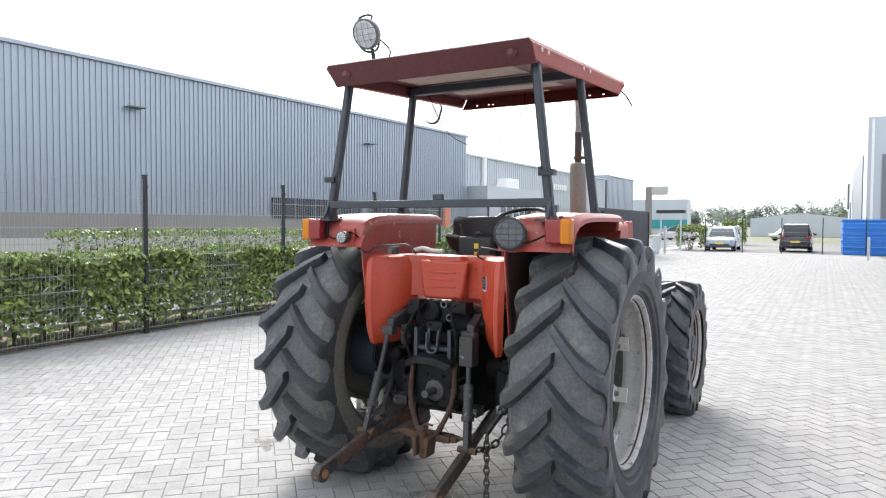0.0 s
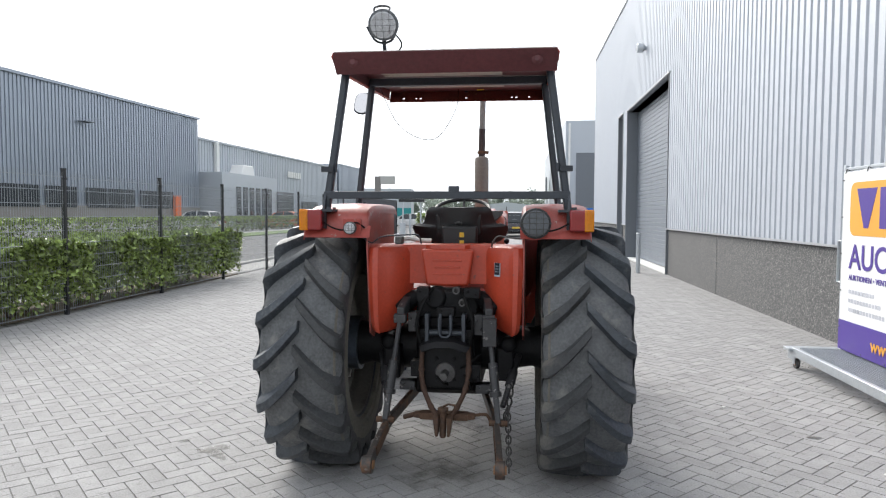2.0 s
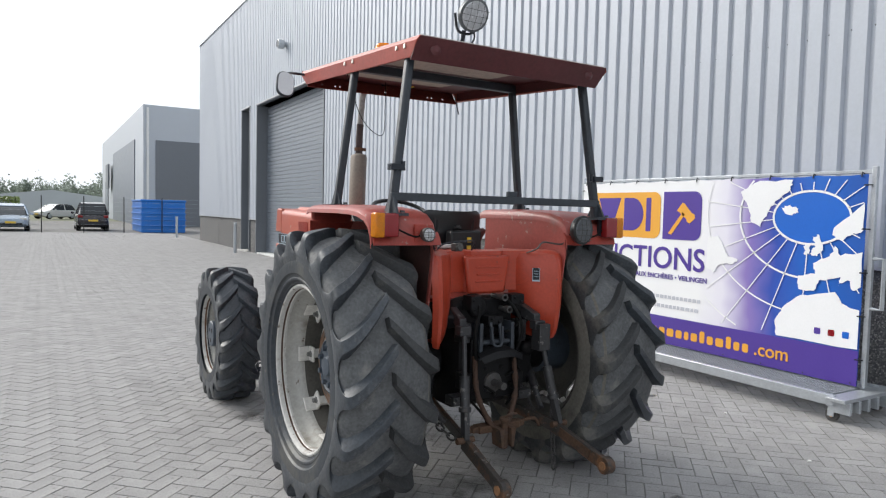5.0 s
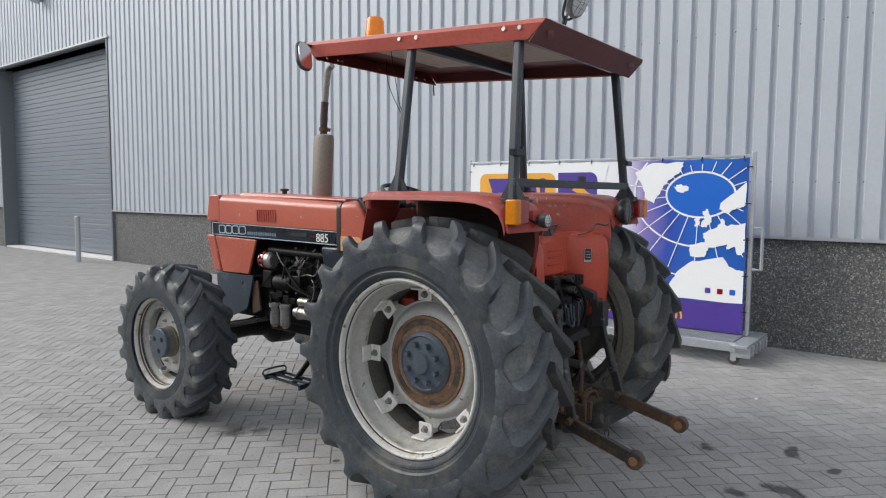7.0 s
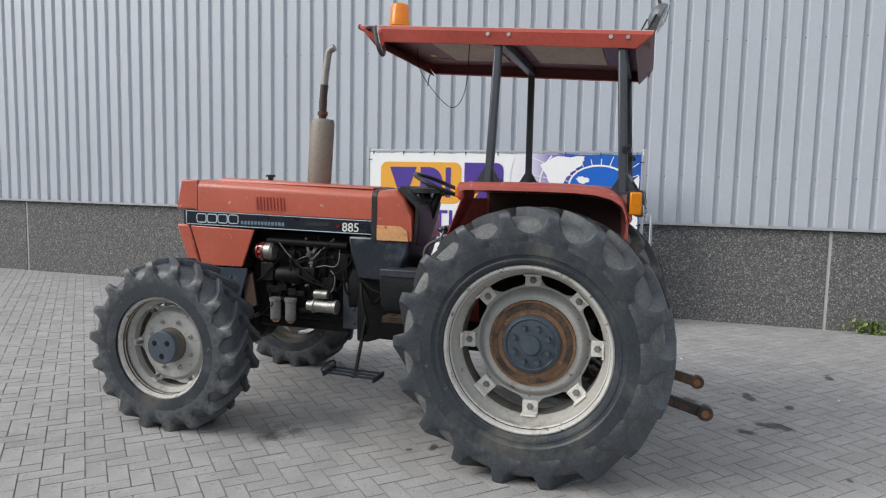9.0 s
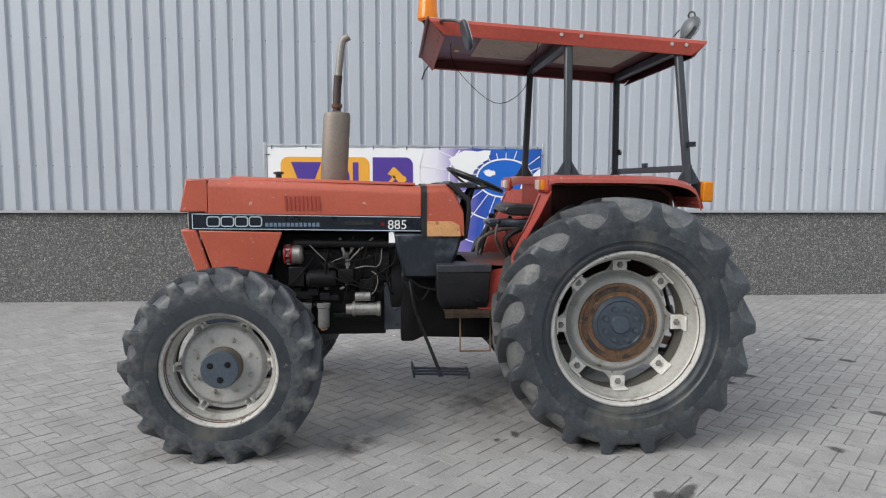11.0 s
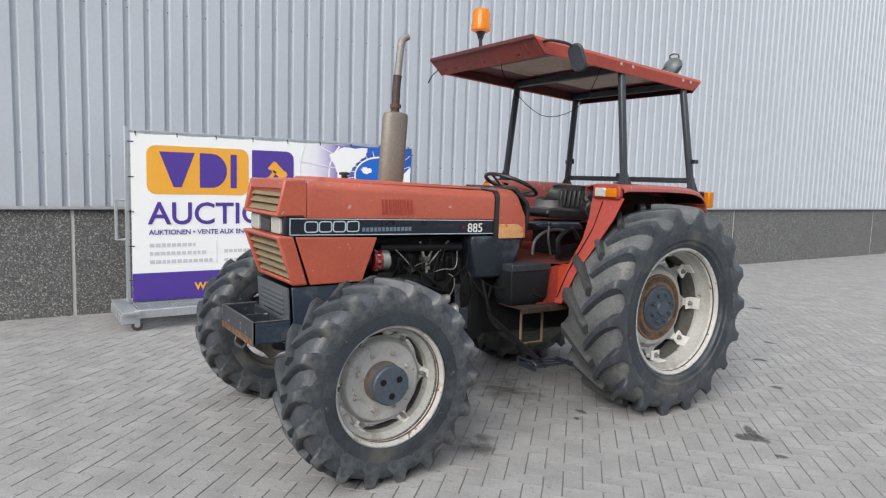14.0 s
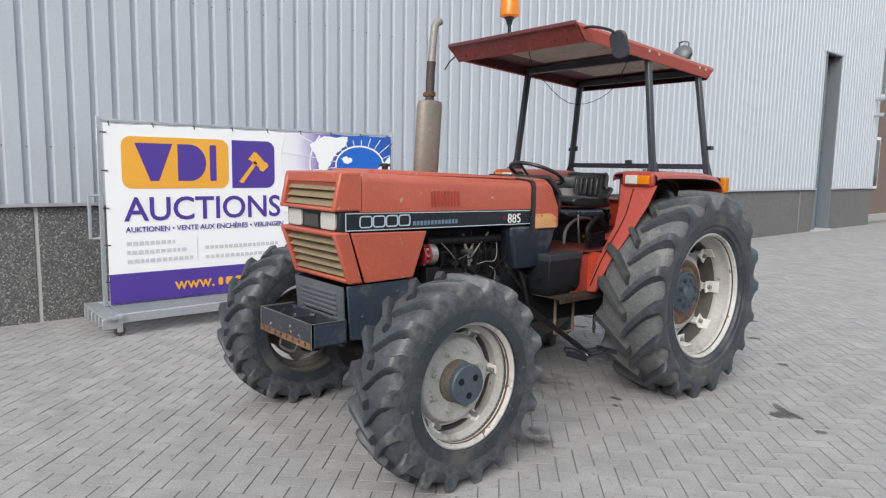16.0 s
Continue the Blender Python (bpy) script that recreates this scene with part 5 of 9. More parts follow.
# dark headlamp band
bm = bmesh.new()
box(bm, (0, 2.56, 1.316), (2 * HB - 0.03, 0.18, 0.118))
lampband = part("lamp_band", bm, M_STRIPE, tractor, "black headlamp band", bevel=0.008)
for s in (-1, 1):
    bm = bmesh.new()
    prism(bm, rounded(s * 0.185 - 0.075, 1.268, s * 0.185 + 0.075, 1.364, 0.018), 2.64, 2.664, "y")
    part("headlamp", bm, M_CLEARLENS, lampband, "square clear glass headlamp", bevel=0.005)
bm = bmesh.new()
box(bm, (0, 2.655, 1.31), (0.15, 0.015, 0.075))
part("badge", bm, M_STEELGREY, lampband, bevel=0.004)
# side band with its decals
for s in (-1, 1):
    bm = bmesh.new()
    x = s * (HB - 0.006)
    prism(bm, [(1.165, 1.243), (2.64, 1.262), (2.645, 1.368), (1.165, 1.345)], min(x, x - s * 0.02), max(x, x - s * 0.02))
    band = part("side_band", bm, M_STRIPE, tractor, "black side band with worn pale decals", bevel=0.002)
    xx = s * (HB - 0.0045)
    bm = bmesh.new()
    for (v0, z0), (v1, z1) in (((1.17, 1.25), (2.62, 1.268)), ((1.17, 1.338), (2.62, 1.361)), ((2.62, 1.268), (2.62, 1.361))):
        bar(bm, (xx, v0, z0), (xx, v1, z1), 0.005, 0.003, (s, 0, 0))
    part("pinstripe", bm, M_BLUEWHITE, band)
    # plain blocks for the maker's marks
    def block(name, v0, v1, z0, z1, material, t=0.002):
        bm = bmesh.new()
        box(bm, (xx, (v0 + v1) / 2, (z0 + z1) / 2), (t, v1 - v0, z1 - z0))
        part(name, bm, material, band)
    for k in range(4):
        v1 = 2.53 - 0.088 * k
        bm = bmesh.new()
        outer = rounded(v1 - 0.078, 1.282, v1, 1.342, 0.015, 3)
        for p, q in zip(outer, outer[1:] + outer[:1]):
            bar(bm, (xx, *p), (xx, *q), 0.007, 0.003, (s, 0, 0))
        part("logo_shape", bm, M_BLUEWHITE, band)
    for k in range(13):
        v1 = 2.165 - 0.027 * k
        block("logo_bar", v1 - 0.019, v1, 1.279, 1.304, mat("faded_blue_decal", (0.13, 0.19, 0.26), 0.5) if k == 0 and s == -1 else bpy.data.materials["faded_blue_decal"])
    block("logo_bar", 1.48, 1.66, 1.29, 1.315, M_BLACK)
    block("logo_dot", 1.405, 1.425, 1.285, 1.305, M_REDLENS)
    m = pose(xx, 1.385, 1.262, 90, 0, -90) if s < 0 else pose(xx, 1.2, 1.262, 90, 0, 90)
    lettering("885", 0.085, M_WHITE, "model_number", band, m, "white raised model number", bold=0.003)
# lower side panels
for s in (-1, 1):
    bm = bmesh.new()
    x = s * (HB - 0.004)
    prism(bm, [(2.492, 0.972), (2.16, 0.975), (2.06, 1.243), (2.585, 1.255)], min(x, x - s * 0.02), max(x, x - s * 0.02))
    part("lower_side_panel", bm, M_RED, tractor, "faded red lower side panel", bevel=0.006)
bm = bmesh.new()
box(bm, (0, 2.3, 1.1), (0.52, 0.3, 0.27))
part("radiator", bm, M_GREASE, tractor)

# cowl, strap, dash and tank
bm = bmesh.new()
loft(bm, [hood_section(1.132, 1.215, 1.553, HB + 0.004, 0.05), hood_section(1.0, 1.215, 1.56, HB + 0.002, 0.05), hood_section(0.955, 1.215, 1.53, HB, 0.05), hood_section(0.89, 1.215, 1.40, HB, 0.04), hood_section(0.885, 1.215, 1.3, HB, 0.03)])
cowl = part("cowl", bm, M_RED, tractor, "chipped red cowl behind the bonnet", bevel=0.004)
bm = bmesh.new()
loft(bm, [hood_section(1.13, 1.21, 1.556, HB + 0.008, 0.05), hood_section(1.165, 1.21, 1.556, HB + 0.008, 0.05)])
part("rubber_strap", bm, M_VINYL, cowl, "black rubber sealing strap")
for s in (-1, 1):
    bm = bmesh.new()
    prism(bm, [(1.128, 1.214), (0.905, 1.214), (0.915, 1.285), (0.965, 1.312), (1.128, 1.312)], s * (HB + 0.001), s * (HB + 0.008))
    part("side_plate", bm, M_BEIGE, cowl, "faded orange reflective plate", bevel=0.002)
bm = bmesh.new()
plate(bm, [[(-0.30, 0.985, 1.565), (0.30, 0.985, 1.565)], [(-0.30, 0.855, 1.45), (0.2, 0.855, 1.45)], [(-0.30, 0.85, 1.38), (0.12, 0.85, 1.38)], [(-0.29, 0.875, 1.2), (0.0, 0.89, 1.15)]], 0.03)
dash = part("dashboard", bm, M_VINYL, tractor, "black plastic dashboard", bevel=0.006)
for x in (-0.12, 0.12):
    bm = bmesh.new()
    d = Vector((0, -0.16, 0.13)).normalized()
    tube(bm, [Vector((x, 0.9, 1.48)), Vector((x, 0.9, 1.48)) + d * 0.03], 0.05, 20)
    part("gauge", bm, M_DARKGLASS, dash)
bm = bmesh.new()
loft(bm, [[(-w, v0, z), (w, v0, z), (w, v1, z), (-w, v1, z)] for z, w, v0, v1 in ((0.935, 0.28, 1.00, 1.265), (0.955, 0.292, 0.98, 1.28), (1.12, 0.302, 0.92, 1.325), (1.235, 0.305, 0.89, 1.345))])
part("fuel_tank", bm, M_TANK, tractor, "scuffed black fuel tank", bevel=0.02)

# exhaust
bm = bmesh.new()
lathe(bm, [(1.56, 0.06), (1.575, 0.088), (1.6, 0.093), (2.015, 0.093), (2.04, 0.085), (2.05, 0.04)], 32, "z", (0, 0, 0))
for vtx in bm.verts:
    vtx.co.x, vtx.co.y = vtx.co.x * 0.66 + 0.09, vtx.co.y * 1.0 + 1.76 - (vtx.co.z - 1.57) * 0.06
ex = part("muffler", bm, M_EXH, tractor, "flat oval dull brown muffler")
bm = bmesh.new()
pp = smooth_path([(0.09, 1.735, 2.04), (0.092, 1.73, 2.2), (0.095, 1.715, 2.35), (0.098, 1.70, 2.48), (0.10, 1.685, 2.535), (0.10, 1.645, 2.56)])
tube(bm, pp[:9], [0.028 + (0.002 if i % 4 == 0 else 0) for i in range(9)], 14)
part("exhaust_pipe", bm, M_EXHPIPE, ex, "sooty dark lower exhaust pipe")
bm = bmesh.new()
tube(bm, pp[8:], [0.0245 + (0.0015 if i % 5 == 0 else 0) for i in range(len(pp) - 8)], 14)
part("tail_pipe", bm, M_TAILPIPE, ex, "grey bent tail pipe")
bm = bmesh.new()
lathe(bm, [(2.075, 0.037), (2.1, 0.037)], 16, "z", (0.09, 1.733, 0))
box(bm, (0.135, 1.733, 2.087), (0.03, 0.02, 0.025))
part("pipe_clamp", bm, M_RUST, ex)

# ---- engine side ----
def eng(name, bm, material, label="", bevel=0.0):
    return part(name, bm, material, tractor, label, bevel)
bm = bmesh.new()
lathe(bm, [(1.94, 0.05), (1.955, 0.066), (2.005, 0.066), (2.02, 0.05)], 24, "y", (-0.225, 0, 1.09))
alt = eng("alternator", bm, M_STARTER, "bright alternator with red fittings")
bm = bmesh.new()
lathe(bm, [(2.004, 0.05), (2.006, 0.071), (2.018, 0.071), (2.021, 0.055), (2.045, 0.055), (2.048, 0.069), (2.06, 0.069), (2.062, 0.05)], 24, "y", (-0.225, 0, 1.09))
part("fan_housing", bm, M_REDLENS, alt, "red fan housing")
for k in range(10):
    a = math.pi * k / 5
    bm = bmesh.new()
    box(bm, (-0.225 + 0.06 * math.cos(a), 2.033, 1.09 + 0.06 * math.sin(a)), (0.014, 0.022, 0.014), rot(0, -math.degrees(a), 0))
    part("vane", bm, M_STARTER, alt)
bm = bmesh.new()
lathe(bm, [(2.076, 0.045), (2.1, 0.045), (2.104, 0.02)], 20, "y", (-0.225, 0, 1.09))
part("pulley", bm, M_GREASE, alt)
for k, v in enumerate((1.93, 1.81)):
    bm = bmesh.new()
    lathe(bm, [(0.60, 0.026), (0.61, 0.038), (0.735, 0.038), (0.74, 0.044), (0.765, 0.044)], 20, "z", (-0.235, v, 0))
    eng("oil_filter", bm, M_FILTER, "grey canister filter")
bm = bmesh.new()
lathe(bm, [(1.43, 0.03), (1.435, 0.05), (1.455, 0.05), (1.46, 0.043), (1.60, 0.043), (1.603, 0.05), (1.615, 0.05), (1.62, 0.036), (1.66, 0.034)], 22, "y", (-0.26, 0, 0.73))
lathe(bm, [(1.5, 0.03), (1.6, 0.03)], 16, "y", (-0.27, 0, 0.815))
eng("starter_motor", bm, M_STARTER, "bright greasy starter motor")
bm = bmesh.new()
box(bm, (-0.215, 1.33, 0.74), (0.02, 0.16, 0.32))
for z in (0.62, 0.72, 0.86):
    bolt(bm, (-0.228, 1.33, z), (-1, 0, 0), 0.014)
eng("mounting_plate", bm, M_POST, "dark bolted mounting plate", bevel=0.004)
bm = bmesh.new()
lathe(bm, [(1.72, 0.05), (1.74, 0.06), (1.9, 0.06), (1.92, 0.045)], 18, "y", (-0.225, 0, 0.93))
box(bm, (-0.22, 1.98, 0.95), (0.1, 0.1, 0.13))
box(bm, (-0.23, 1.66, 0.95), (0.07, 0.1, 0.09))
eng("injection_pump", bm, M_GREASE, bevel=0.006)
bm = bmesh.new()
tube(bm, smooth_path([(-0.22, 1.70, 1.20), (-0.225, 1.68, 1.12), (-0.23, 1.655, 1.06), (-0.235, 1.655, 0.9), (-0.225, 1.70, 0.86)]), 0.0095, 8)
tube(bm, smooth_path([(-0.22, 1.58, 1.17), (-0.225, 1.62, 1.12), (-0.23, 1.648, 1.06), (-0.235, 1.642, 0.92)]), 0.0065, 8)
tube(bm, smooth_path([(-0.225, 1.48, 1.20), (-0.235, 1.56, 1.13), (-0.238, 1.64, 1.05)]), 0.0065, 8)
box(bm, (-0.238, 1.65, 1.03), (0.014, 0.03, 0.025))
eng("fork_pipe", bm, M_PALEPIPE, "forked pale steel pipe")
for path in (((-0.25, 1.60, 1.0), (-0.262, 1.53, 1.015), (-0.262, 1.46, 1.012), (-0.258, 1.43, 1.05), (-0.25, 1.425, 1.13)), ((-0.255, 1.49, 0.98), (-0.268, 1.455, 0.95), (-0.268, 1.455, 0.89), (-0.262, 1.49, 0.83), (-0.25, 1.58, 0.80)), ((-0.24, 1.9, 1.16), (-0.255, 1.84, 1.1), (-0.25, 1.77, 1.03))):
    bm = bmesh.new()
    tube(bm, smooth_path(path), 0.0033, 6)
    eng("pale_wire", bm, M_PALEPIPE, "grimy pale wire")
rs = random.Random(12)
for k in range(22):
    a = Vector((rs.uniform(-0.26, -0.2), rs.uniform(1.4, 2.05), rs.uniform(0.7, 1.22)))
    b = Vector((rs.uniform(-0.27, -0.2), a.y + rs.uniform(-0.35, 0.35), rs.uniform(0.65, 1.2)))
    m = (a + b) / 2 + Vector((rs.uniform(-0.05, 0.0), rs.uniform(-0.08, 0.08), rs.uniform(-0.12, 0.02)))
    bm = bmesh.new()
    tube(bm, smooth_path([a, m, b]), rs.choice((0.004, 0.005, 0.007)), 6)
    eng("hose", bm, M_HOSE)
for k in range(10):
    bm = bmesh.new()
    c = (rs.uniform(-0.22, -0.19), rs.uniform(1.4, 2.05), rs.uniform(0.68, 1.18))
    if k % 2:
        box(bm, c, (0.06, rs.uniform(0.04, 0.1), rs.uniform(0.03, 0.08)))
    else:
        lathe(bm, [(-0.05, 0.02), (0.03, 0.025), (0.04, 0.02)], 12, "x", c)
    eng("engine_fitting", bm, M_STEELGREY if k % 4 == 0 else M_GREASE, bevel=0.004)
# intake pipe, injector lines, brackets and cables on both flanks of the engine
for s in (-1, 1):
    bm = bmesh.new()
    tube(bm, [(s * 0.215, 1.38, 1.155), (s * 0.215, 2.0, 1.165)], 0.03, 14)
    for k in range(4):
        tube(bm, [(s * 0.215, 1.46 + 0.15 * k, 1.16), (s * 0.16, 1.46 + 0.15 * k, 1.14)], 0.024, 10)
    eng("intake_pipe", bm, M_GREASE, "greasy intake pipe")
    for k in range(4):
        bm = bmesh.new()
        v = 1.45 + 0.16 * k
        tube(bm, smooth_path([(s * 0.2, 1.74 + 0.04 * k, 0.99), (s * 0.245, 1.72 + 0.03 * k, 1.03 + 0.012 * k), (s * 0.25, v + 0.03, 1.085 + 0.012 * k), (s * 0.2, v, 1.21)]), 0.0035, 6)
        eng("injector_line", bm, M_STEELGREY if k == 1 else M_HOSE)
        bm = bmesh.new()
        bolt(bm, (s * 0.185, v + 0.06, 1.07), (s, 0, 0), 0.012, 0.02)
        eng("head_bolt", bm, M_STEELGREY)
    for v, z, a, b in ((1.52, 0.88, 0.11, 0.09), (1.41, 1.02, 0.07, 0.12), (1.60, 0.68, 0.3, 0.03), (1.95, 0.82, 0.12, 0.05), (1.75, 0.80, 0.09, 0.04)):
        bm = bmesh.new()
        box(bm, (s * 0.2, v, z), (0.06, a, b))
        bolt(bm, (s * 0.232, v - a * 0.3, z), (s, 0, 0), 0.009, 0.012)
        bolt(bm, (s * 0.232, v + a * 0.3, z), (s, 0, 0), 0.009, 0.012)
        eng("engine_bracket", bm, M_GREASE, bevel=0.006)
    bm = bmesh.new()
    tube(bm, smooth_path([(s * 0.25, 1.56, 0.83), (s * 0.275, 1.50, 0.93), (s * 0.26, 1.42, 0.98), (s * 0.255, 1.34, 1.05), (s * 0.24, 1.33, 1.2)]), 0.005, 6)
    eng("cable", bm, M_HOSE)
    bm = bmesh.new()
    tube(bm, smooth_path([(s * 0.27, 1.24, 0.93), (s * 0.31, 1.16, 0.88), (s * 0.35, 1.0, 0.85), (s * 0.42, 0.8, 0.80)]), 0.006, 6)
    eng("cable", bm, M_HOSE)
bm = bmesh.new()
for k in range(2):
    lathe(bm, [(0.585, 0.016), (0.60, 0.03)], 16, "z", (-0.235, 1.93 - 0.12 * k, 0))
eng("filter_caps", bm, M_BEIGE)
for s in (-1, 1):
    bm = bmesh.new()
    prism(bm, [(2.06, 0.70), (2.16, 0.66), (2.17, 0.90), (2.10, 0.93)], s * 0.255, s * 0.27)
    eng("rusty_gusset", bm, M_RUSTDARK, "rusty gusset plate behind the side plate", 0.004)
for s in (-1, 1):
    bm = bmesh.new()
    tube(bm, smooth_path([(s * 0.22, 1.3, 0.95), (s * 0.26, 1.22, 0.84), (s * 0.26, 1.16, 0.78), (s * 0.22, 1.1, 0.86)]), 0.012, 8)
    eng("cable_loop", bm, M_HOSE)

# platform, tool box, steps
for s in (-1, 1):
    bm = bmesh.new()
    box(bm, (s * 0.335, 0.79, 0.735), (0.27, 0.46, 0.014))
    box(bm, (s * 0.465, 0.79, 0.722), (0.014, 0.46, 0.04))
    for k in range(5):
        box(bm, (s * 0.39, 0.62 + 0.085 * k, 0.744), (0.12, 0.012, 0.006))
    part("foot_platform", bm, M_PLATFORM, tractor, "muddy rust brown foot platform", bevel=0.003)
    bm = bmesh.new()
    loft(bm, [[(s * 0.2, v0, z), (s * w, v0, z), (s * w, v1, z), (s * 0.2, v1, z)] for z, w, v0, v1 in ((0.745, 0.37, 0.74, 1.03), (0.80, 0.40, 0.73, 1.06), (0.97, 0.405, 0.72, 1.07), (1.02, 0.395, 0.72, 1.06))])
    part("side_box", bm, M_DIRTBOX, tractor, "mud-caked black side box", bevel=0.008)
    bm = bmesh.new()
    box(bm, (s * 0.30, 0.89, 1.012), (0.216, 0.355, 0.05))
    part("box_lid", bm, M_LID, tractor, "mud-smeared blue black lid", bevel=0.006)
    bm = bmesh.new()
    prism(bm, [(s * 0.2, 0.745), (s * 0.47, 0.745), (s * 0.50, 1.03), (s * 0.2, 1.03)], 0.60, 0.608, "y")
    pn = part("step_panel", bm, M_REDGLOSS, tractor, "scuffed red panel behind the foot platform")
    bm = bmesh.new()
    prism(bm, rounded(min(s * 0.43, s * 0.462), 0.80, max(s * 0.43, s * 0.462), 0.92, 0.014), 0.6085, 0.611, "y")
    part("scuff", bm, M_RUSTTAN, pn, "tan patch worn through the paint")
bm = bmesh.new()
tube(bm, smooth_path([(-0.3, 1.24, 0.92), (-0.33, 1.22, 0.8), (-0.34, 1.18, 0.66), (-0.42, 1.16, 0.6)]), 0.012, 8)
bar(bm, (-0.335, 1.19, 0.68), (-0.77, 1.07, 0.43), 0.034, 0.012, (0, 1, 0))
st = part("step", bm, M_GREASE, tractor, "black tubular step with a slatted tread")
bm = bmesh.new()
for x in (-0.73, -0.79, -0.85):
    bar(bm, (x, 0.91, 0.445), (x, 1.23, 0.455), 0.022, 0.008)
for v, z in ((0.91, 0.44), (1.23, 0.45)):
    bar(bm, (-0.71, v, z), (-0.87, v, z), 0.012, 0.03)
tube(bm, smooth_path([(-0.71, 1.23, 0.45), (-0.71, 1.24, 0.49), (-0.87, 1.24, 0.49), (-0.87, 1.23, 0.45)], 3), 0.006, 6)
bar(bm, (-0.79, 1.07, 0.423), (-0.71, 1.08, 0.428), 0.03, 0.012)
part("tread", bm, M_STRIPE, st)
bm = bmesh.new()
for v in (0.78, 0.98):
    bar(bm, (-0.335, v - 0.07, 0.73), (-0.34, v - 0.07, 0.45), 0.008, 0.02, (1, 0, 0))
tube(bm, [(-0.34, 0.71, 0.455), (-0.34, 0.91, 0.455)], 0.007, 6)
part("hand_loop", bm, M_RUSTTAN, st, "rusty bent rod under the platform")

# ---- mudguards ----
FZ = 1.605
side = [(0.78, 0.76), (0.74, 0.98), (0.64, 1.22), (0.52, 1.45), (0.47, 1.55), (0.44, FZ - 0.012), (0.40, FZ), (0.0, FZ), (-0.20, FZ - 0.004), (-0.31, FZ - 0.013), (-0.395, FZ - 0.034), (-0.445, FZ - 0.068), (-0.467, FZ - 0.115), (-0.477, FZ - 0.165)]
for s in (-1, 1):
    bm = bmesh.new()
    # top deck between the inner wall and the outer lip
    deck = side[5:]
    rows = [[(s * 0.436, v, z - 0.055), (s * 0.437, v, z - 0.035), (s * 0.441, v, z - 0.016), (s * 0.452, v, z - 0.004), (s * 0.50, v, z + 0.003), (s * 0.60, v, z + 0.007), (s * 0.74, v, z + 0.003), (s * 0.785, v, z - 0.006), (s * 0.80, v, z - 0.02), (s * 0.803, v, z - 0.04)] for v, z in deck]
    plate(bm, rows, 0.006)
    mg = part("mudguard", bm, M_REDFADE, tractor, "dented, dust-faded red mudguard over the rear wheel", bevel=0.0)
    bm = bmesh.new()
    inner = [(0.36, 0.94), (0.36, 1.2), (0.36, FZ - 0.003), (-0.20, FZ - 0.006), (-0.39, FZ - 0.036), (-0.45, FZ - 0.08), (-0.462, 1.36), (-0.38, 0.86), (-0.28, 0.82), (-0.1, 0.98), (0.2, 0.98)]
    inner = [(v, z - 0.045 if z > 1.44 else z) for v, z in inner]
    prism(bm, inner, s * 0.437, s * 0.445)
    part("inner_wall", bm, M_REDFADE, mg)
    # near-black sheets line the mudguard's wheel side and underside
    bm = bmesh.new()
    prism(bm, [(v * 0.95, z - 0.008) for v, z in inner], s * 0.447, s * 0.451)
    part("wheel_side_liner", bm, M_UNDER, mg, "near-black wheel side")
    bm = bmesh.new()
    plate(bm, [[(s * 0.452, v, z - 0.04), (s * 0.48, v, z - 0.014), (s * 0.60, v, z - 0.006), (s * 0.765, v, z - 0.012), (s * 0.79, v, z - 0.03)] for v, z in deck[1:-1]], 0.004)
    part("underside", bm, M_UNDER, mg, "near-black underside")
    # slanted front face
    bm = bmesh.new()
    edge = ((0.70, 0.76, 0.445, 0.51), (0.665, 0.98, 0.50, 0.60), (0.565, 1.22, 0.56, 0.71), (0.487, 1.38, 0.538, 0.765), (0.44, 1.49, 0.51, 0.785), (0.428, 1.515, 0.505, 0.79))
    plate(bm, [[(s * xi, v, z), (s * (xi + xo) / 2, v + 0.004, z), (s * xo, v - 0.006, z)] for v, z, xi, xo in edge], 0.006)
    part("apron_strip", bm, M_REDWORN, mg)
    bm = bmesh.new()
    plate(bm, [[(s * 0.441, 0.36, z), (s * xi, v, z)] for v, z, xi, xo in edge[1:]], 0.005)
    part("flared_panel", bm, M_REDWORN, mg)
    bm = bmesh.new()
    prism(bm, [(0.80, 0.735), (0.765, 0.99), (0.50, 1.03), (0.42, 0.95), (0.40, 0.735)], s * 0.362, s * 0.374)
    part("lower_skirt", bm, M_REDWORN, mg)
    bm = bmesh.new()
    tube(bm, smooth_path([(s * 0.62, 0.452, 1.49), (s * 0.62, 0.498, 1.38), (s * 0.62, 0.536, 1.30), (s * 0.60, 0.586, 1.2), (s * 0.54, 0.668, 1.0), (s * 0.475, 0.708, 0.8)]), 0.0032, 6)
    part("apron_cable", bm, M_HOSE, mg)
    # front lamp hood
    bm = bmesh.new()
    prism(bm, rounded(0.52, FZ - 0.10, 0.775, FZ + 0.002, 0.03) if s > 0 else rounded(-0.775, FZ - 0.10, -0.52, FZ + 0.002, 0.03), 0.415, 0.455, "y")
    part("lamp_hood", bm, M_REDWORN, mg, bevel=0.012)
    bm = bmesh.new()
    box(bm, (s * 0.61, 0.46, FZ - 0.052), (0.1, 0.03, 0.062))
    fl = part("front_lamp", bm, M_CLEARLENS, mg, "white and amber front lamp", bevel=0.006)
    bm = bmesh.new()
    box(bm, (s * 0.705, 0.46, FZ - 0.052), (0.09, 0.03, 0.062))
    part("indicator", bm, M_AMBER, fl, bevel=0.006)
    # rear face
    bm = bmesh.new()
    rows = [[(s * x, v, z) for x in (0.42, 0.5, 0.62, 0.72, 0.795)] for v, z in ((-0.455, FZ - 0.125), (-0.485, FZ - 0.16), (-0.492, FZ - 0.19))]
    plate(bm, rows, 0.008)
    part("rear_lip", bm, M_REDWORN, mg)
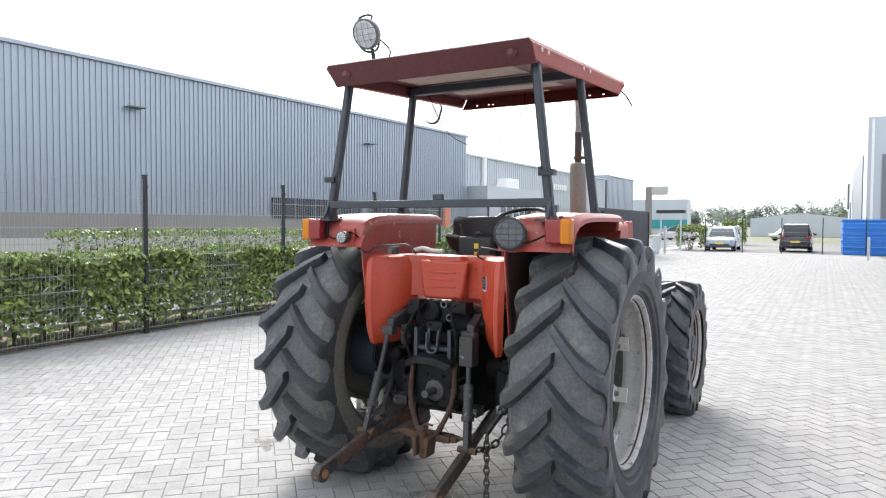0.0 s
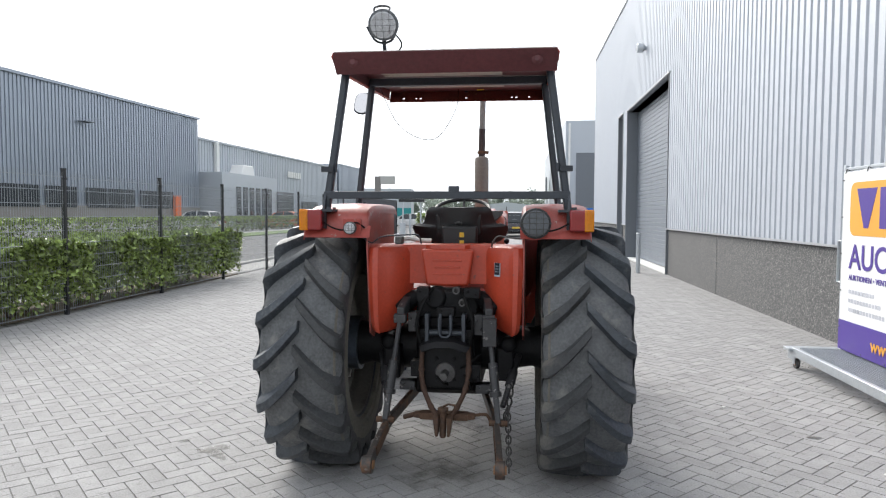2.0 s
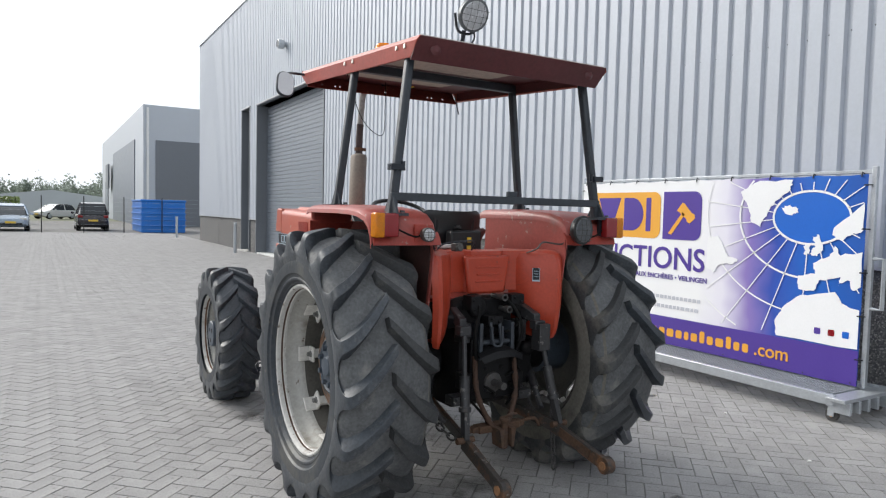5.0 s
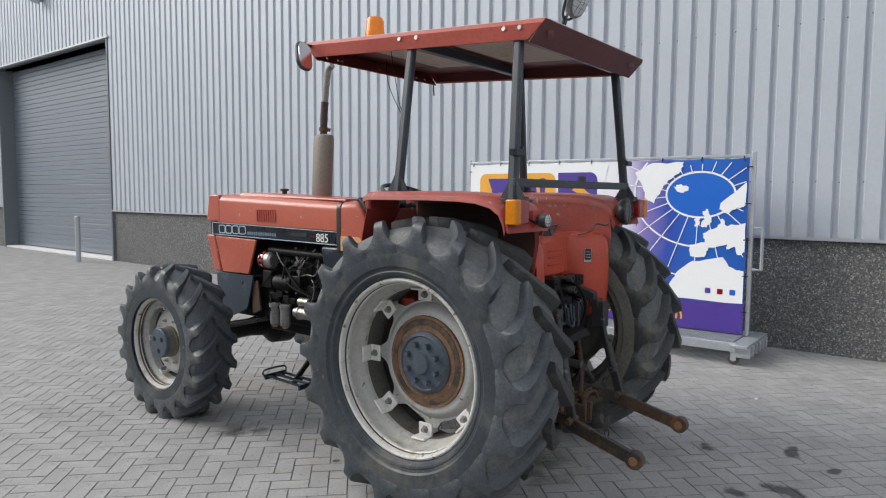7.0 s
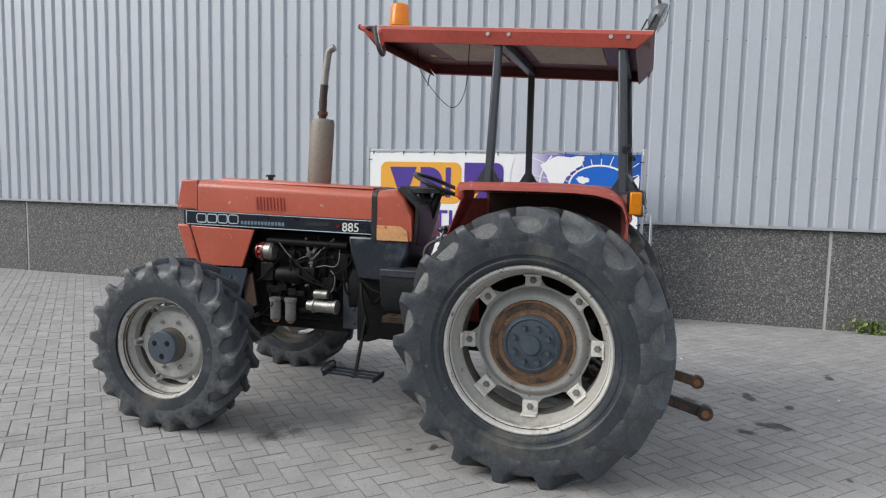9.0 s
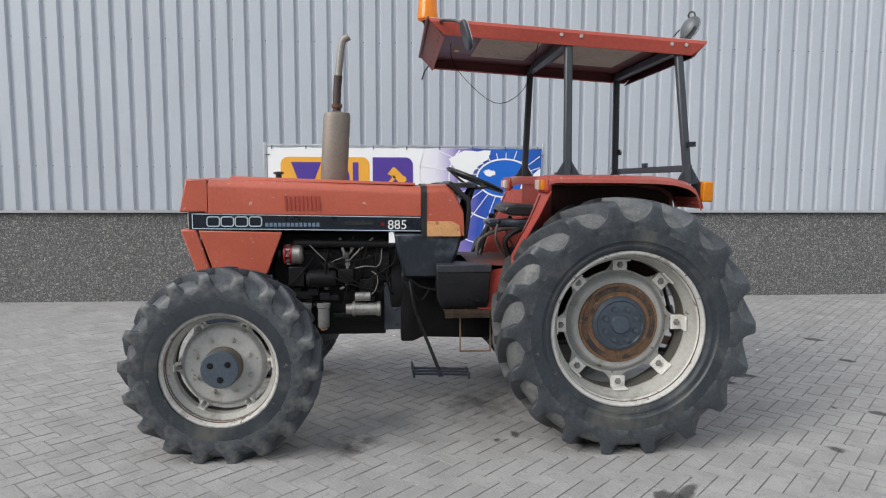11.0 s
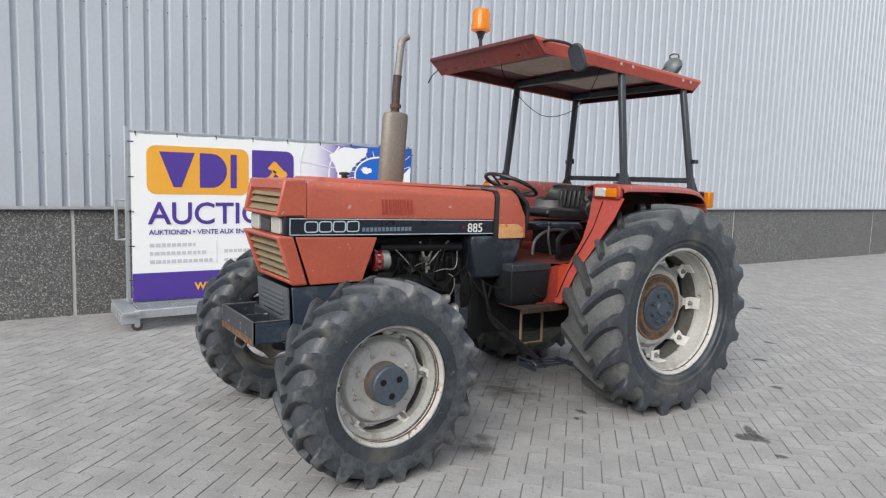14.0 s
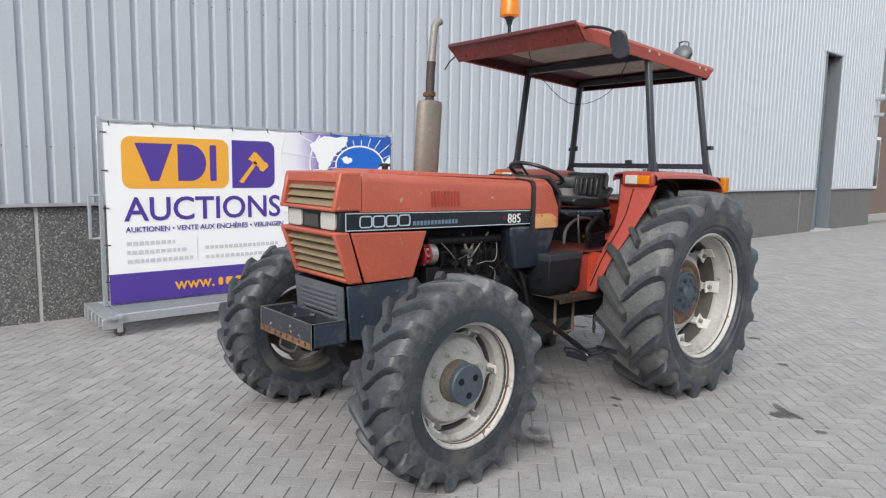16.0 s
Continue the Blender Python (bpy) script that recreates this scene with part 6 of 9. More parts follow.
    # tail lamp
    bm = bmesh.new()
    box(bm, (s * 0.745, -0.515, 1.515), (0.125, 0.055, 0.115))
    tl = part("tail_lamp", bm, M_REDLENS, mg, "red and amber tail lamp", bevel=0.008)
    bm = bmesh.new()
    box(bm, (s * 0.785, -0.515, 1.515), (0.052, 0.061, 0.119))
    part("indicator", bm, M_AMBER, tl, bevel=0.008)
    bm = bmesh.new()
    box(bm, (s * 0.72, -0.48, 1.515), (0.1, 0.02, 0.1))
    part("lamp_base", bm, M_STRIPE, tl)
    # lamp cable
    bm = bmesh.new()
    tube(bm, smooth_path([(s * 0.68, -0.5, 1.5), (s * 0.62, -0.52, 1.47), (s * 0.56, -0.51, 1.46), (s * 0.5, -0.5, 1.5), (s * 0.45, -0.48, 1.47)]), 0.005, 6)
    part("cable", bm, M_HOSE, mg)
    # inner cover beside the lift: a rounded pressing with a raised outer roll
    bm = bmesh.new()
    rows = []
    for z, xi, xo, fwd in ((1.372, 0.20, 0.436, 0.13), (1.37, 0.198, 0.436, 0.06), (1.355, 0.20, 0.436, 0.02), (1.32, 0.203, 0.436, 0.0), (1.2, 0.208, 0.434, -0.012), (1.08, 0.214, 0.43, -0.015), (0.99, 0.222, 0.426, -0.008), (0.93, 0.236, 0.422, 0.0), (0.895, 0.258, 0.416, 0.008), (0.873, 0.29, 0.404, 0.02), (0.865, 0.32, 0.385, 0.03)):
        row = []
        for k in range(10):
            f = k / 9
            d = 0.215 * math.sin(math.pi / 2 * min(1, f * 1.1)) ** 0.75 + 0.022 * max(0, math.sin(math.pi * (f - 0.66) / 0.34) if f > 0.66 else 0)
            row.append((s * (xi + (xo - xi) * f), -0.215 - d + fwd, z))
        rows.append(row)
    plate(bm, rows, 0.007)
    part("inner_cover", bm, M_REDGLOSS, mg, "rounded red cover panel")
bm = bmesh.new()
box(bm, (0.293, -0.381, 1.235), (0.043, 0.004, 0.078), rot(0, 0, -42))
dp = part("data_plate", bm, M_BLUEWHITE, tractor, "small pale data plate with a dark field")
bm = bmesh.new()
box(bm, (0.2912, -0.3835, 1.24), (0.037, 0.003, 0.068), rot(0, 0, -42))
part("dark_field", bm, M_STRIPE, dp)
for k in range(3):
    bm = bmesh.new()
    box(bm, (0.2895, -0.3855, 1.256 - 0.016 * k), (0.026, 0.002, 0.0028), rot(0, 0, -42))
    part("text_bar", bm, M_BLUEWHITE, dp)
# middle panel behind the seat
bm = bmesh.new()
rows = [[(x, -0.26 - d, z) for x, d in ((-0.43, 0.10), (-0.3, 0.05), (-0.2, 0.0), (-0.13, 0.0), (-0.1, 0.03), (0.1, 0.03), (0.13, 0.0), (0.2, 0.0), (0.3, 0.05), (0.43, 0.10))] for z in (1.365, 1.35, 1.3, 1.2, 1.14)]
rows = [[(x, v + 0.06, 1.372) for x, v, _ in rows[0]]] + rows
plate(bm, rows, 0.008)
mp = part("rear_panel", bm, M_REDGLOSS, tractor, "pressed red panel behind the seat")
bm = bmesh.new()
prism(bm, [(-0.125, 1.13), (0.125, 1.13), (0.155, 1.345), (-0.155, 1.345)], -0.315, -0.28, "y")
part("pressed_shield", bm, M_REDGLOSS, mp, bevel=0.016)
for z in (1.2, 1.24, 1.28):
    bm = bmesh.new()
    box(bm, (0, -0.316, z), (0.17 if z != 1.24 else 0.15, 0.01, 0.01))
    part("rib", bm, M_REDGLOSS, mp, bevel=0.003)
bm = bmesh.new()
box(bm, (0, 0.05, 1.1), (0.7, 0.6, 0.02))
part("deck_plate", bm, M_REDWORN, tractor, bevel=0.004)
bm = bmesh.new()
plate(bm, [[(-0.42, 0.34, 1.04), (-0.2, 0.34, 1.05), (0.2, 0.34, 1.05), (0.42, 0.34, 1.04)], [(-0.42, 0.6, 1.03), (-0.2, 0.6, 1.045), (0.2, 0.6, 1.045), (0.42, 0.6, 1.03)], [(-0.24, 0.86, 1.03), (-0.2, 0.86, 1.04), (0.2, 0.86, 1.04), (0.24, 0.86, 1.03)]], 0.006)
part("floor_plate", bm, M_REDMUD, tractor, "muddy red floor plate before the seat")

# ---- roof frame ----
posts = [((-0.68, -0.445, 1.56), (-0.57, -0.40, 2.38)), ((0.68, -0.445, 1.56), (0.57, -0.40, 2.38)), ((-0.67, 0.30, 1.60), (-0.57, 0.285, 2.43)), ((0.67, 0.30, 1.60), (0.57, 0.285, 2.43))]
for a, b in posts:
    bm = bmesh.new()
    bar(bm, a, b, 0.043, 0.048, (0, 1, 0))
    p = part("roof_post", bm, M_POST, tractor, "blue black steel roof post", bevel=0.012)
    bm = bmesh.new()
    x, v, z = a
    box(bm, (x, v, z + 0.008), (0.11, 0.16, 0.014))
    for s in (-1, 1):
        prism(bm, [(v + s * 0.075, z + 0.01), (v + s * 0.02, z + 0.01), (v + s * 0.02, z + 0.10)], x - 0.006, x + 0.006)
        bolt(bm, (x + 0.03, v + s * 0.06, z + 0.022), (0, 0, 1), 0.013)
    part("foot_plate", bm, M_POST, p)
    if v < 0:
        bm = bmesh.new()
        sx = 1 if x < 0 else -1
        box(bm, (x + sx * 0.015, v - 0.01, 1.80), (0.07, 0.045, 0.03))
        tube(bm, [(x + sx * 0.055, v - 0.01, 1.785), (x + sx * 0.055, v - 0.01, 1.83)], 0.012, 8)
        part("bracket", bm, M_STRIPE, p)
bm = bmesh.new()
bar(bm, (-0.69, -0.455, 1.655), (0.69, -0.455, 1.655), 0.02, 0.042)
box(bm, (0.05, -0.45, 1.69), (0.06, 0.025, 0.03))
part("rear_bar", bm, M_POST, tractor, "dark flat rear cross bar", bevel=0.004)
# roof: tray that tapers inwards going down at front and back
def roof_z(v):
    return 2.427 + (v + 0.55) * 0.0615
bm = bmesh.new()
TOPV, LOWV = (-0.565, 1.135), (-0.475, 1.04)
skirt = 0.105
fa, fb = TOPV[1], LOWV[1]
ra, rb_ = TOPV[0], LOWV[0]
for s in (-1, 1):
    plate(bm, [[(s * 0.602, ra, roof_z(ra)), (s * 0.602, fa, roof_z(fa))], [(s * 0.615, ra + 0.01, roof_z(ra) - 0.02), (s * 0.615, fa - 0.01, roof_z(fa) - 0.02)], [(s * 0.604, rb_, roof_z(rb_) - 0.09), (s * 0.604, fb, roof_z(fb) - 0.09)]], 0.006)
# inward flanges
for s in (-1, 1):
    plate(bm, [[(s * 0.604, rb_, roof_z(rb_) - 0.09), (s * 0.604, fb, roof_z(fb) - 0.09)], [(s * 0.585, rb_ + 0.03, roof_z(rb_) - 0.085), (s * 0.585, fb - 0.03, roof_z(fb) - 0.085)]], 0.005)
roof = part("canopy", bm, M_ROOF, tractor, "weathered red sheet steel canopy with a stained pale lining")
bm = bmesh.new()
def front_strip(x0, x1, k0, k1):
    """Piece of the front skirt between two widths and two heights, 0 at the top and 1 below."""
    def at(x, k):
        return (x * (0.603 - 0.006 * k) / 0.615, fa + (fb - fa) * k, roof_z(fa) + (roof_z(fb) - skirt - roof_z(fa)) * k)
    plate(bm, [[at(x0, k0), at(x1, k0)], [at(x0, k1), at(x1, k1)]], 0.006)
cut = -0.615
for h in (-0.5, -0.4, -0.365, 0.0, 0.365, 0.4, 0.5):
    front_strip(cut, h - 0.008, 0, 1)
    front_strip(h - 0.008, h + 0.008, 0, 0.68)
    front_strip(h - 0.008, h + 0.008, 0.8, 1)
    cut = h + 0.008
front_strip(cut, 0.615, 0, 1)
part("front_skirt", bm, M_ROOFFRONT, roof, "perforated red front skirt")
bm = bmesh.new()
bar(bm, (-0.606, fa + 0.004, roof_z(fa) - 0.004), (0.606, fa + 0.004, roof_z(fa) - 0.004), 0.02, 0.03)
part("front_lip", bm, M_ROOFDARK, roof, "dull maroon front lip", bevel=0.008)
# rear skirt: its shade is put into the darker maroon
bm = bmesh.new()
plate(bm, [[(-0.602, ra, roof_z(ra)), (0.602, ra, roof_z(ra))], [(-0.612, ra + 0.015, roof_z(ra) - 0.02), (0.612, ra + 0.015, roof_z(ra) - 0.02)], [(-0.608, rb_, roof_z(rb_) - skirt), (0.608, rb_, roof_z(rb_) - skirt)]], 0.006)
part("rear_skirt", bm, M_ROOFDARK, roof, "maroon rear skirt with shade in its colour")
bm = bmesh.new()
plate(bm, [[(x, v, roof_z(v) + 0.003 + 0.016 * (1 - (x / 0.6) ** 2) * (1 - ((v - 0.285) / 0.85) ** 2)) for x in (-0.6, -0.4, -0.2, 0, 0.2, 0.4, 0.6)] for v in (fa - 0.002, 0.9, 0.6, 0.285, 0.0, -0.3, ra + 0.002)], 0.005)
part("top_skin", bm, M_TOPWHITE, roof, "pale weathered top skin")
for v0, v1 in ((-0.27, 0.18), (0.39, 0.78)):
    bm = bmesh.new()
    plate(bm, [[(-0.46, v0, roof_z(v0) - 0.025), (0.30, v0, roof_z(v0) - 0.025)], [(-0.46, v1, roof_z(v1) - 0.025), (0.30, v1, roof_z(v1) - 0.025)]], 0.012)
    part("lining", bm, M_LINER, roof, "stained cream lining panel")
# inner skin under the roof, with its shade in the colour
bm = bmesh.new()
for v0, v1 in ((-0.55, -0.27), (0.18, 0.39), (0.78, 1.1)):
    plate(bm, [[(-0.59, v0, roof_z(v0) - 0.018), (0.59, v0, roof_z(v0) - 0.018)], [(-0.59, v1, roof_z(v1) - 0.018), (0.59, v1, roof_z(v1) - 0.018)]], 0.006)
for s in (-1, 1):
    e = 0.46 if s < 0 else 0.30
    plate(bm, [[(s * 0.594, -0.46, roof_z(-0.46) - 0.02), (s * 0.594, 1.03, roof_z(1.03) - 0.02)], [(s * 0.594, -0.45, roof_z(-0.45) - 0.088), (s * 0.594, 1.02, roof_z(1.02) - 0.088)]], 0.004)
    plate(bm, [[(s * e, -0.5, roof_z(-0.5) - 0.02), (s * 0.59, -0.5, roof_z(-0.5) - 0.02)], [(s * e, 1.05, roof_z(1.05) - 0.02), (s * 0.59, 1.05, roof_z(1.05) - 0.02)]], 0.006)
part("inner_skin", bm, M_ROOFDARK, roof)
for v in (-0.40, 0.285):
    bm = bmesh.new()
    bar(bm, (-0.585, v, roof_z(v) - 0.055), (0.585, v, roof_z(v) - 0.055), 0.05, 0.05)
    part("cross_beam", bm, M_POST, roof, bevel=0.006)
for s in (-1, 1):
    for v in (-0.43, -0.34, 0.22, 0.34):
        bm = bmesh.new()
        bolt(bm, (s * 0.615, v, roof_z(v) - 0.035), (s, 0, 0), 0.014, 0.012)
        part("roof_bolt", bm, M_CHROME, roof)
for s in (-0.5, 0.5):
    bm = bmesh.new()
    lathe(bm, [(-0.548, 0.014), (-0.535, 0.03)], 14, "y", (s, 0, roof_z(-0.53) - 0.05))
    part("rubber_plug", bm, M_ROOFDARK, roof)
bm = bmesh.new()
box(bm, (0.12, 0.9, roof_z(0.9) - 0.036), (0.05, 0.03, 0.004))
part("sticker", bm, M_YELLOW, roof, "yellow sticker")
# beacon
bm = bmesh.new()
tube(bm, [(0.0, 1.105, roof_z(1.105) - 0.03), (0.0, 1.11, 2.63)], 0.012, 10)
lathe(bm, [(2.60, 0.018), (2.63, 0.025), (2.65, 0.04)], 18, "z", (0, 1.11, 0))
bc = part("beacon", bm, M_STRIPE, tractor, "amber warning beacon on a short black stalk")
bm = bmesh.new()
lathe(bm, [(2.65, 0.05), (2.66, 0.068), (2.70, 0.068), (2.715, 0.064), (2.785, 0.062), (2.805, 0.05), (2.81, 0.01)], 28, "z", (0, 1.11, 0))
part("dome", bm, M_AMBER, bc, "orange plastic dome")
# left mirror
bm = bmesh.new()
tube(bm, smooth_path([(-0.60, 1.06, 2.50), (-0.68, 1.06, 2.50), (-0.75, 0.98, 2.48), (-0.79, 0.94, 2.44)]), 0.009, 8)
mr = part("mirror_arm", bm, M_STRIPE, tractor, "thin black mirror arm")
bm = bmesh.new()
prism(bm, rounded(-0.06, -0.088, 0.06, 0.088, 0.052), -0.010, 0.014, "y")
mh = part("mirror_housing", bm, M_POST, mr, "black plastic mirror housing", bevel=0.008, at=pose(-0.79, 0.93, 2.395, -15, 10, 4))
bm = bmesh.new()
prism(bm, rounded(-0.053, -0.081, 0.053, 0.081, 0.047), -0.0135, -0.0105, "y")
part("glass", bm, M_MIRROR, mh, "mirror glass")
bm = bmesh.new()
tube(bm, [(0.60, 1.06, 2.47), (0.64, 1.1, 2.42), (0.67, 1.12, 2.36)], 0.005, 8)
part("bare_mirror_arm", bm, M_STRIPE, tractor, "bare black arm stub")
# loose wire under the roof
bm = bmesh.new()
tube(bm, smooth_path([(-0.05, 0.957, 2.50), (-0.07, 0.92, 2.33), (-0.2, 0.68, 2.09), (-0.42, 0.52, 2.16), (-0.56, 0.46, 2.44)]), 0.0024, 6)
part("loose_wire", bm, M_HOSE, roof, "thin black sagging wire")

M_LAMPBODY = mat("dull_grey_lamp_body", (0.13, 0.14, 0.15), 0.45, 0.3, var=0.25, scale=12)
M_DULLLENS = mat("dull_glass_lens", (0.55, 0.56, 0.58), 0.25, 0.1, var=0.2, scale=18, coat=0.4)

def work_lamp(name, m, material, r, parent, label):
    bm = bmesh.new()
    lathe(bm, [(0.05, 0.02), (0.044, r * 0.5), (0.022, r * 0.88), (0.0, r), (-0.018, r), (-0.022, r * 0.9)], 28, "y")
    w = part(name, bm, material, parent, label, at=m)
    bm = bmesh.new()
    lathe(bm, [(-0.018, r * 0.9), (-0.026, r * 0.8), (-0.03, 0.01)], 28, "y")
    part("lens", bm, M_LAMPBODY if name == "rear_work_lamp" else M_DULLLENS, w)
    thin = 0.0018 if name == "rear_work_lamp" else 0.0011
    for k in (range(-2, 3) if name == "rear_work_lamp" else (-1, 0, 1)):
        h = r * 0.36 * k
        l = math.sqrt(max(0.0, r * r - h * h))
        bm = bmesh.new()
        tube(bm, [(-l, -0.028, h), (0, -0.042, h), (l, -0.028, h)], thin, 6)
        part("guard_wire", bm, M_STEELGREY, w)
    for k in (-1, 0, 1):
        h = r * 0.45 * k
        l = math.sqrt(r * r - h * h)
        bm = bmesh.new()
        tube(bm, [(h, -0.03, -l), (h, -0.044, 0), (h, -0.03, l)], thin, 6)
        part("guard_wire", bm, M_STEELGREY, w)
    return w
wl = work_lamp("work_lamp", pose(-0.32, -0.58, 2.565, 24, 0, 0), M_LAMPBODY, 0.082, tractor, "round grey work lamp on the roof")
bm = bmesh.new()
tube(bm, [(-0.33, -0.50, 2.43), (-0.33, -0.52, 2.50)], 0.011, 8)
tube(bm, smooth_path([(-0.415, -0.57, 2.56), (-0.37, -0.53, 2.49), (-0.29, -0.53, 2.49), (-0.245, -0.57, 2.56)]), 0.007, 6)
tube(bm, smooth_path([(-0.30, -0.52, 2.56), (-0.24, -0.48, 2.49), (-0.27, -0.47, 2.435)]), 0.005, 6)
part("lamp_stalk", bm, M_STRIPE, tractor)
bm = bmesh.new()
tube(bm, smooth_path([(-0.37, -0.59, 2.63), (-0.37, -0.58, 2.655), (-0.33, -0.575, 2.665), (-0.29, -0.58, 2.655), (-0.29, -0.59, 2.63)]), 0.006, 6)
part("lamp_handle", bm, M_STEELGREY, tractor)
work_lamp("rear_work_lamp", pose(0.50, -0.52, 1.50, 0, 0, 8), M_VINYL, 0.083, tractor, "round black work lamp with a wire guard on the mudguard")
work_lamp("plough_lamp", pose(-0.52, -0.53, 1.47, 0, 0, 0), M_STEELGREY, 0.036, tractor, "small silver round lamp")
bm = bmesh.new()
box(bm, (-0.52, -0.485, 1.475), (0.1, 0.02, 0.09))
part("lamp_bracket", bm, M_REDWORN, tractor)
bm = bmesh.new()
box(bm, (0.5, -0.475, 1.45), (0.06, 0.04, 0.08))
part("lamp_bracket", bm, M_REDWORN, tractor)

# ---- seat, wheel, levers ----
bm = bmesh.new()
prof = [(0.14, 1.34), (0.16, 1.33), (0.56, 1.345), (0.61, 1.375), (0.59, 1.41), (0.52, 1.42), (0.2, 1.40)]
prism(bm, prof, -0.22, 0.26)
seat = part("seat_cushion", bm, M_VINYL, tractor, "worn black vinyl seat", bevel=0.022)
bm = bmesh.new()
prism(bm, [(0.25, 1.26), (0.70, 1.27), (0.74, 1.30), (0.70, 1.32), (0.3, 1.315)], -0.26, -0.08)
part("seat_pan", bm, M_TANK, tractor, "scuffed black side pan beside the seat", bevel=0.015)
bm = bmesh.new()
tube(bm, smooth_path([(-0.30, 0.80, 1.09), (-0.30, 0.78, 1.19), (-0.28, 0.66, 1.25), (-0.26, 0.52, 1.26), (-0.25, 0.40, 1.24)]), 0.012, 10)
part("guide_bow", bm, M_STEELGREY, tractor, "bent brown steel bow beside the seat")
bm = bmesh.new()
rows = []
for z, w, curl in ((1.352, 0.2, 0.1), (1.37, 0.26, 0.13), (1.39, 0.285, 0.15), (1.42, 0.3, 0.15), (1.446, 0.308, 0.14), (1.461, 0.306, 0.13), (1.467, 0.27, 0.11), (1.476, 0.243, 0.1), (1.50, 0.226, 0.1), (1.54, 0.214, 0.08), (1.568, 0.205, 0.07), (1.584, 0.19, 0.07), (1.592, 0.168, 0.06)):
    rows.append([(w * f + 0.03, 0.11 - 0.03 * (z - 1.36) / 0.2 + curl * abs(f) ** 2.4, z + 0.012 * abs(f) ** 3 * (z < 1.47)) for f in (-1, -0.85, -0.6, -0.3, 0, 0.3, 0.6, 0.85, 1)])
plate(bm, rows, 0.024)
back = part("backrest", bm, M_VINYL, tractor, "curved black vinyl backrest with rounded wings", bevel=0.008)
bm = bmesh.new()
box(bm, (0.03, 0.066, 1.498), (0.022, 0.012, 0.014))
for x in (0.012, 0.05):
    bolt(bm, (x, 0.07, 1.492), (0, -1, 0), 0.007)
part("latch", bm, M_STEELGREY, back, "small bright steel latch")
for k in range(6):
    bm = bmesh.new()
    x = -0.1 + 0.052 * k
    bar(bm, (x, 0.125, 1.41), (x, 0.108, 1.55), 0.035, 0.03, (0, 1, 0))
    part("rib", bm, M_VINYL, back, bevel=0.01)
bm = bmesh.new()
box(bm, (0.045, 0.02, 1.40), (0.22, 0.07, 0.15))
tb = part("document_box", bm, M_VINYL, tractor, "black plastic box behind the seat", bevel=0.012)
bm = bmesh.new()
for z in (1.37, 1.42):
    box(bm, (0.06, -0.018, z), (0.028, 0.006, 0.03))
part("sticker", bm, M_YELLOW, tb, "yellow warning sticker")
bm = bmesh.new()
box(bm, (0.03, 0.2, 1.18), (0.28, 0.40, 0.26))
for v in (0.05, 0.25, 0.45):
    box(bm, (0.03, v, 1.25), (0.36, 0.03, 0.05))
part("seat_base", bm, M_GREASE, tractor, "greasy seat suspension", bevel=0.01)
bm = bmesh.new()
wc = Vector((0.0, 0.78, 1.582))
tilt = Matrix.Rotation(radians(22.5), 3, "X")
ring = [wc + tilt @ Vector((0.2 * math.cos(a), 0.2 * math.sin(a), 0)) for a in (2 * math.pi * k / 36 for k in range(37))]
tube(bm, ring, 0.014, 10)
sw = part("steering_wheel", bm, M_VINYL, tractor, "thin black steering wheel")
bm = bmesh.new()
hub = wc + tilt @ Vector((0, 0, -0.06))
for a in (90, 210, 330):
    e = wc + tilt @ Vector((0.2 * math.cos(radians(a)), 0.2 * math.sin(radians(a)), 0))
    tube(bm, [hub, hub.lerp(e, 0.5) + Vector((0, 0, -0.01)), e], 0.009, 8)
part("spokes", bm, M_VINYL, sw)
bm = bmesh.new()
tube(bm, [hub + tilt @ Vector((0, 0, 0.03)), hub], 0.045, 18)
part("boss", bm, M_VINYL, sw)
bm = bmesh.new()
tube(bm, [hub, hub + tilt @ Vector((0, 0, -0.16)), Vector((0, 0.95, 1.30))], [0.028, 0.04, 0.05], 14)
part("steering_column", bm, M_VINYL, tractor)
bm = bmesh.new()
lathe(bm, [(1.53, 0.16), (1.56, 0.155), (1.565, 0.12)], 28, "z", (0.0, 0.93, 0))
part("dash_hood", bm, M_VINYL, dash)
for a, b, c in (((-0.3, 0.62, 1.08), (-0.33, 0.68, 1.2), (-0.31, 0.66, 1.31)), ((0.32, 0.55, 1.08), (0.34, 0.6, 1.25), (0.33, 0.58, 1.36)), ((0.27, 0.45, 1.08), (0.3, 0.5, 1.2), (0.29, 0.48, 1.3)), ((0.1, 0.72, 1.05), (0.1, 0.68, 1.2), (0.09, 0.65, 1.33))):
    bm = bmesh.new()
    tube(bm, smooth_path([a, b, c]), 0.008, 8)
    lv = part("lever", bm, M_STEELGREY, tractor, "bent steel lever with a black knob")
    bm = bmesh.new()
    bmesh.ops.create_uvsphere(bm, u_segments=12, v_segments=8, radius=0.02, matrix=Matrix.Translation(c))
    part("knob", bm, M_STRIPE, lv)
for s, v in ((-0.3, 0.86), (0.24, 0.88), (0.34, 0.88)):
    bm = bmesh.new()
    box(bm, (s, v, 0.98), (0.08, 0.05, 0.02), rot(-35))
    tube(bm, [(s, v, 0.97), (s, v + 0.1, 0.8)], 0.01, 8)
    part("pedal", bm, M_RUST, tractor)
bm = bmesh.new()
bar(bm, (-0.36, 0.42, 1.12), (-0.36, 0.62, 1.10), 0.03, 0.09)
tube(bm, smooth_path([(-0.37, 0.42, 1.2), (-0.37, 0.5, 1.27), (-0.37, 0.62, 1.2), (-0.37, 0.6, 1.1)]), 0.018, 8)
part("lever_quadrant", bm, M_GREASE, tractor, "greasy black lever quadrant")

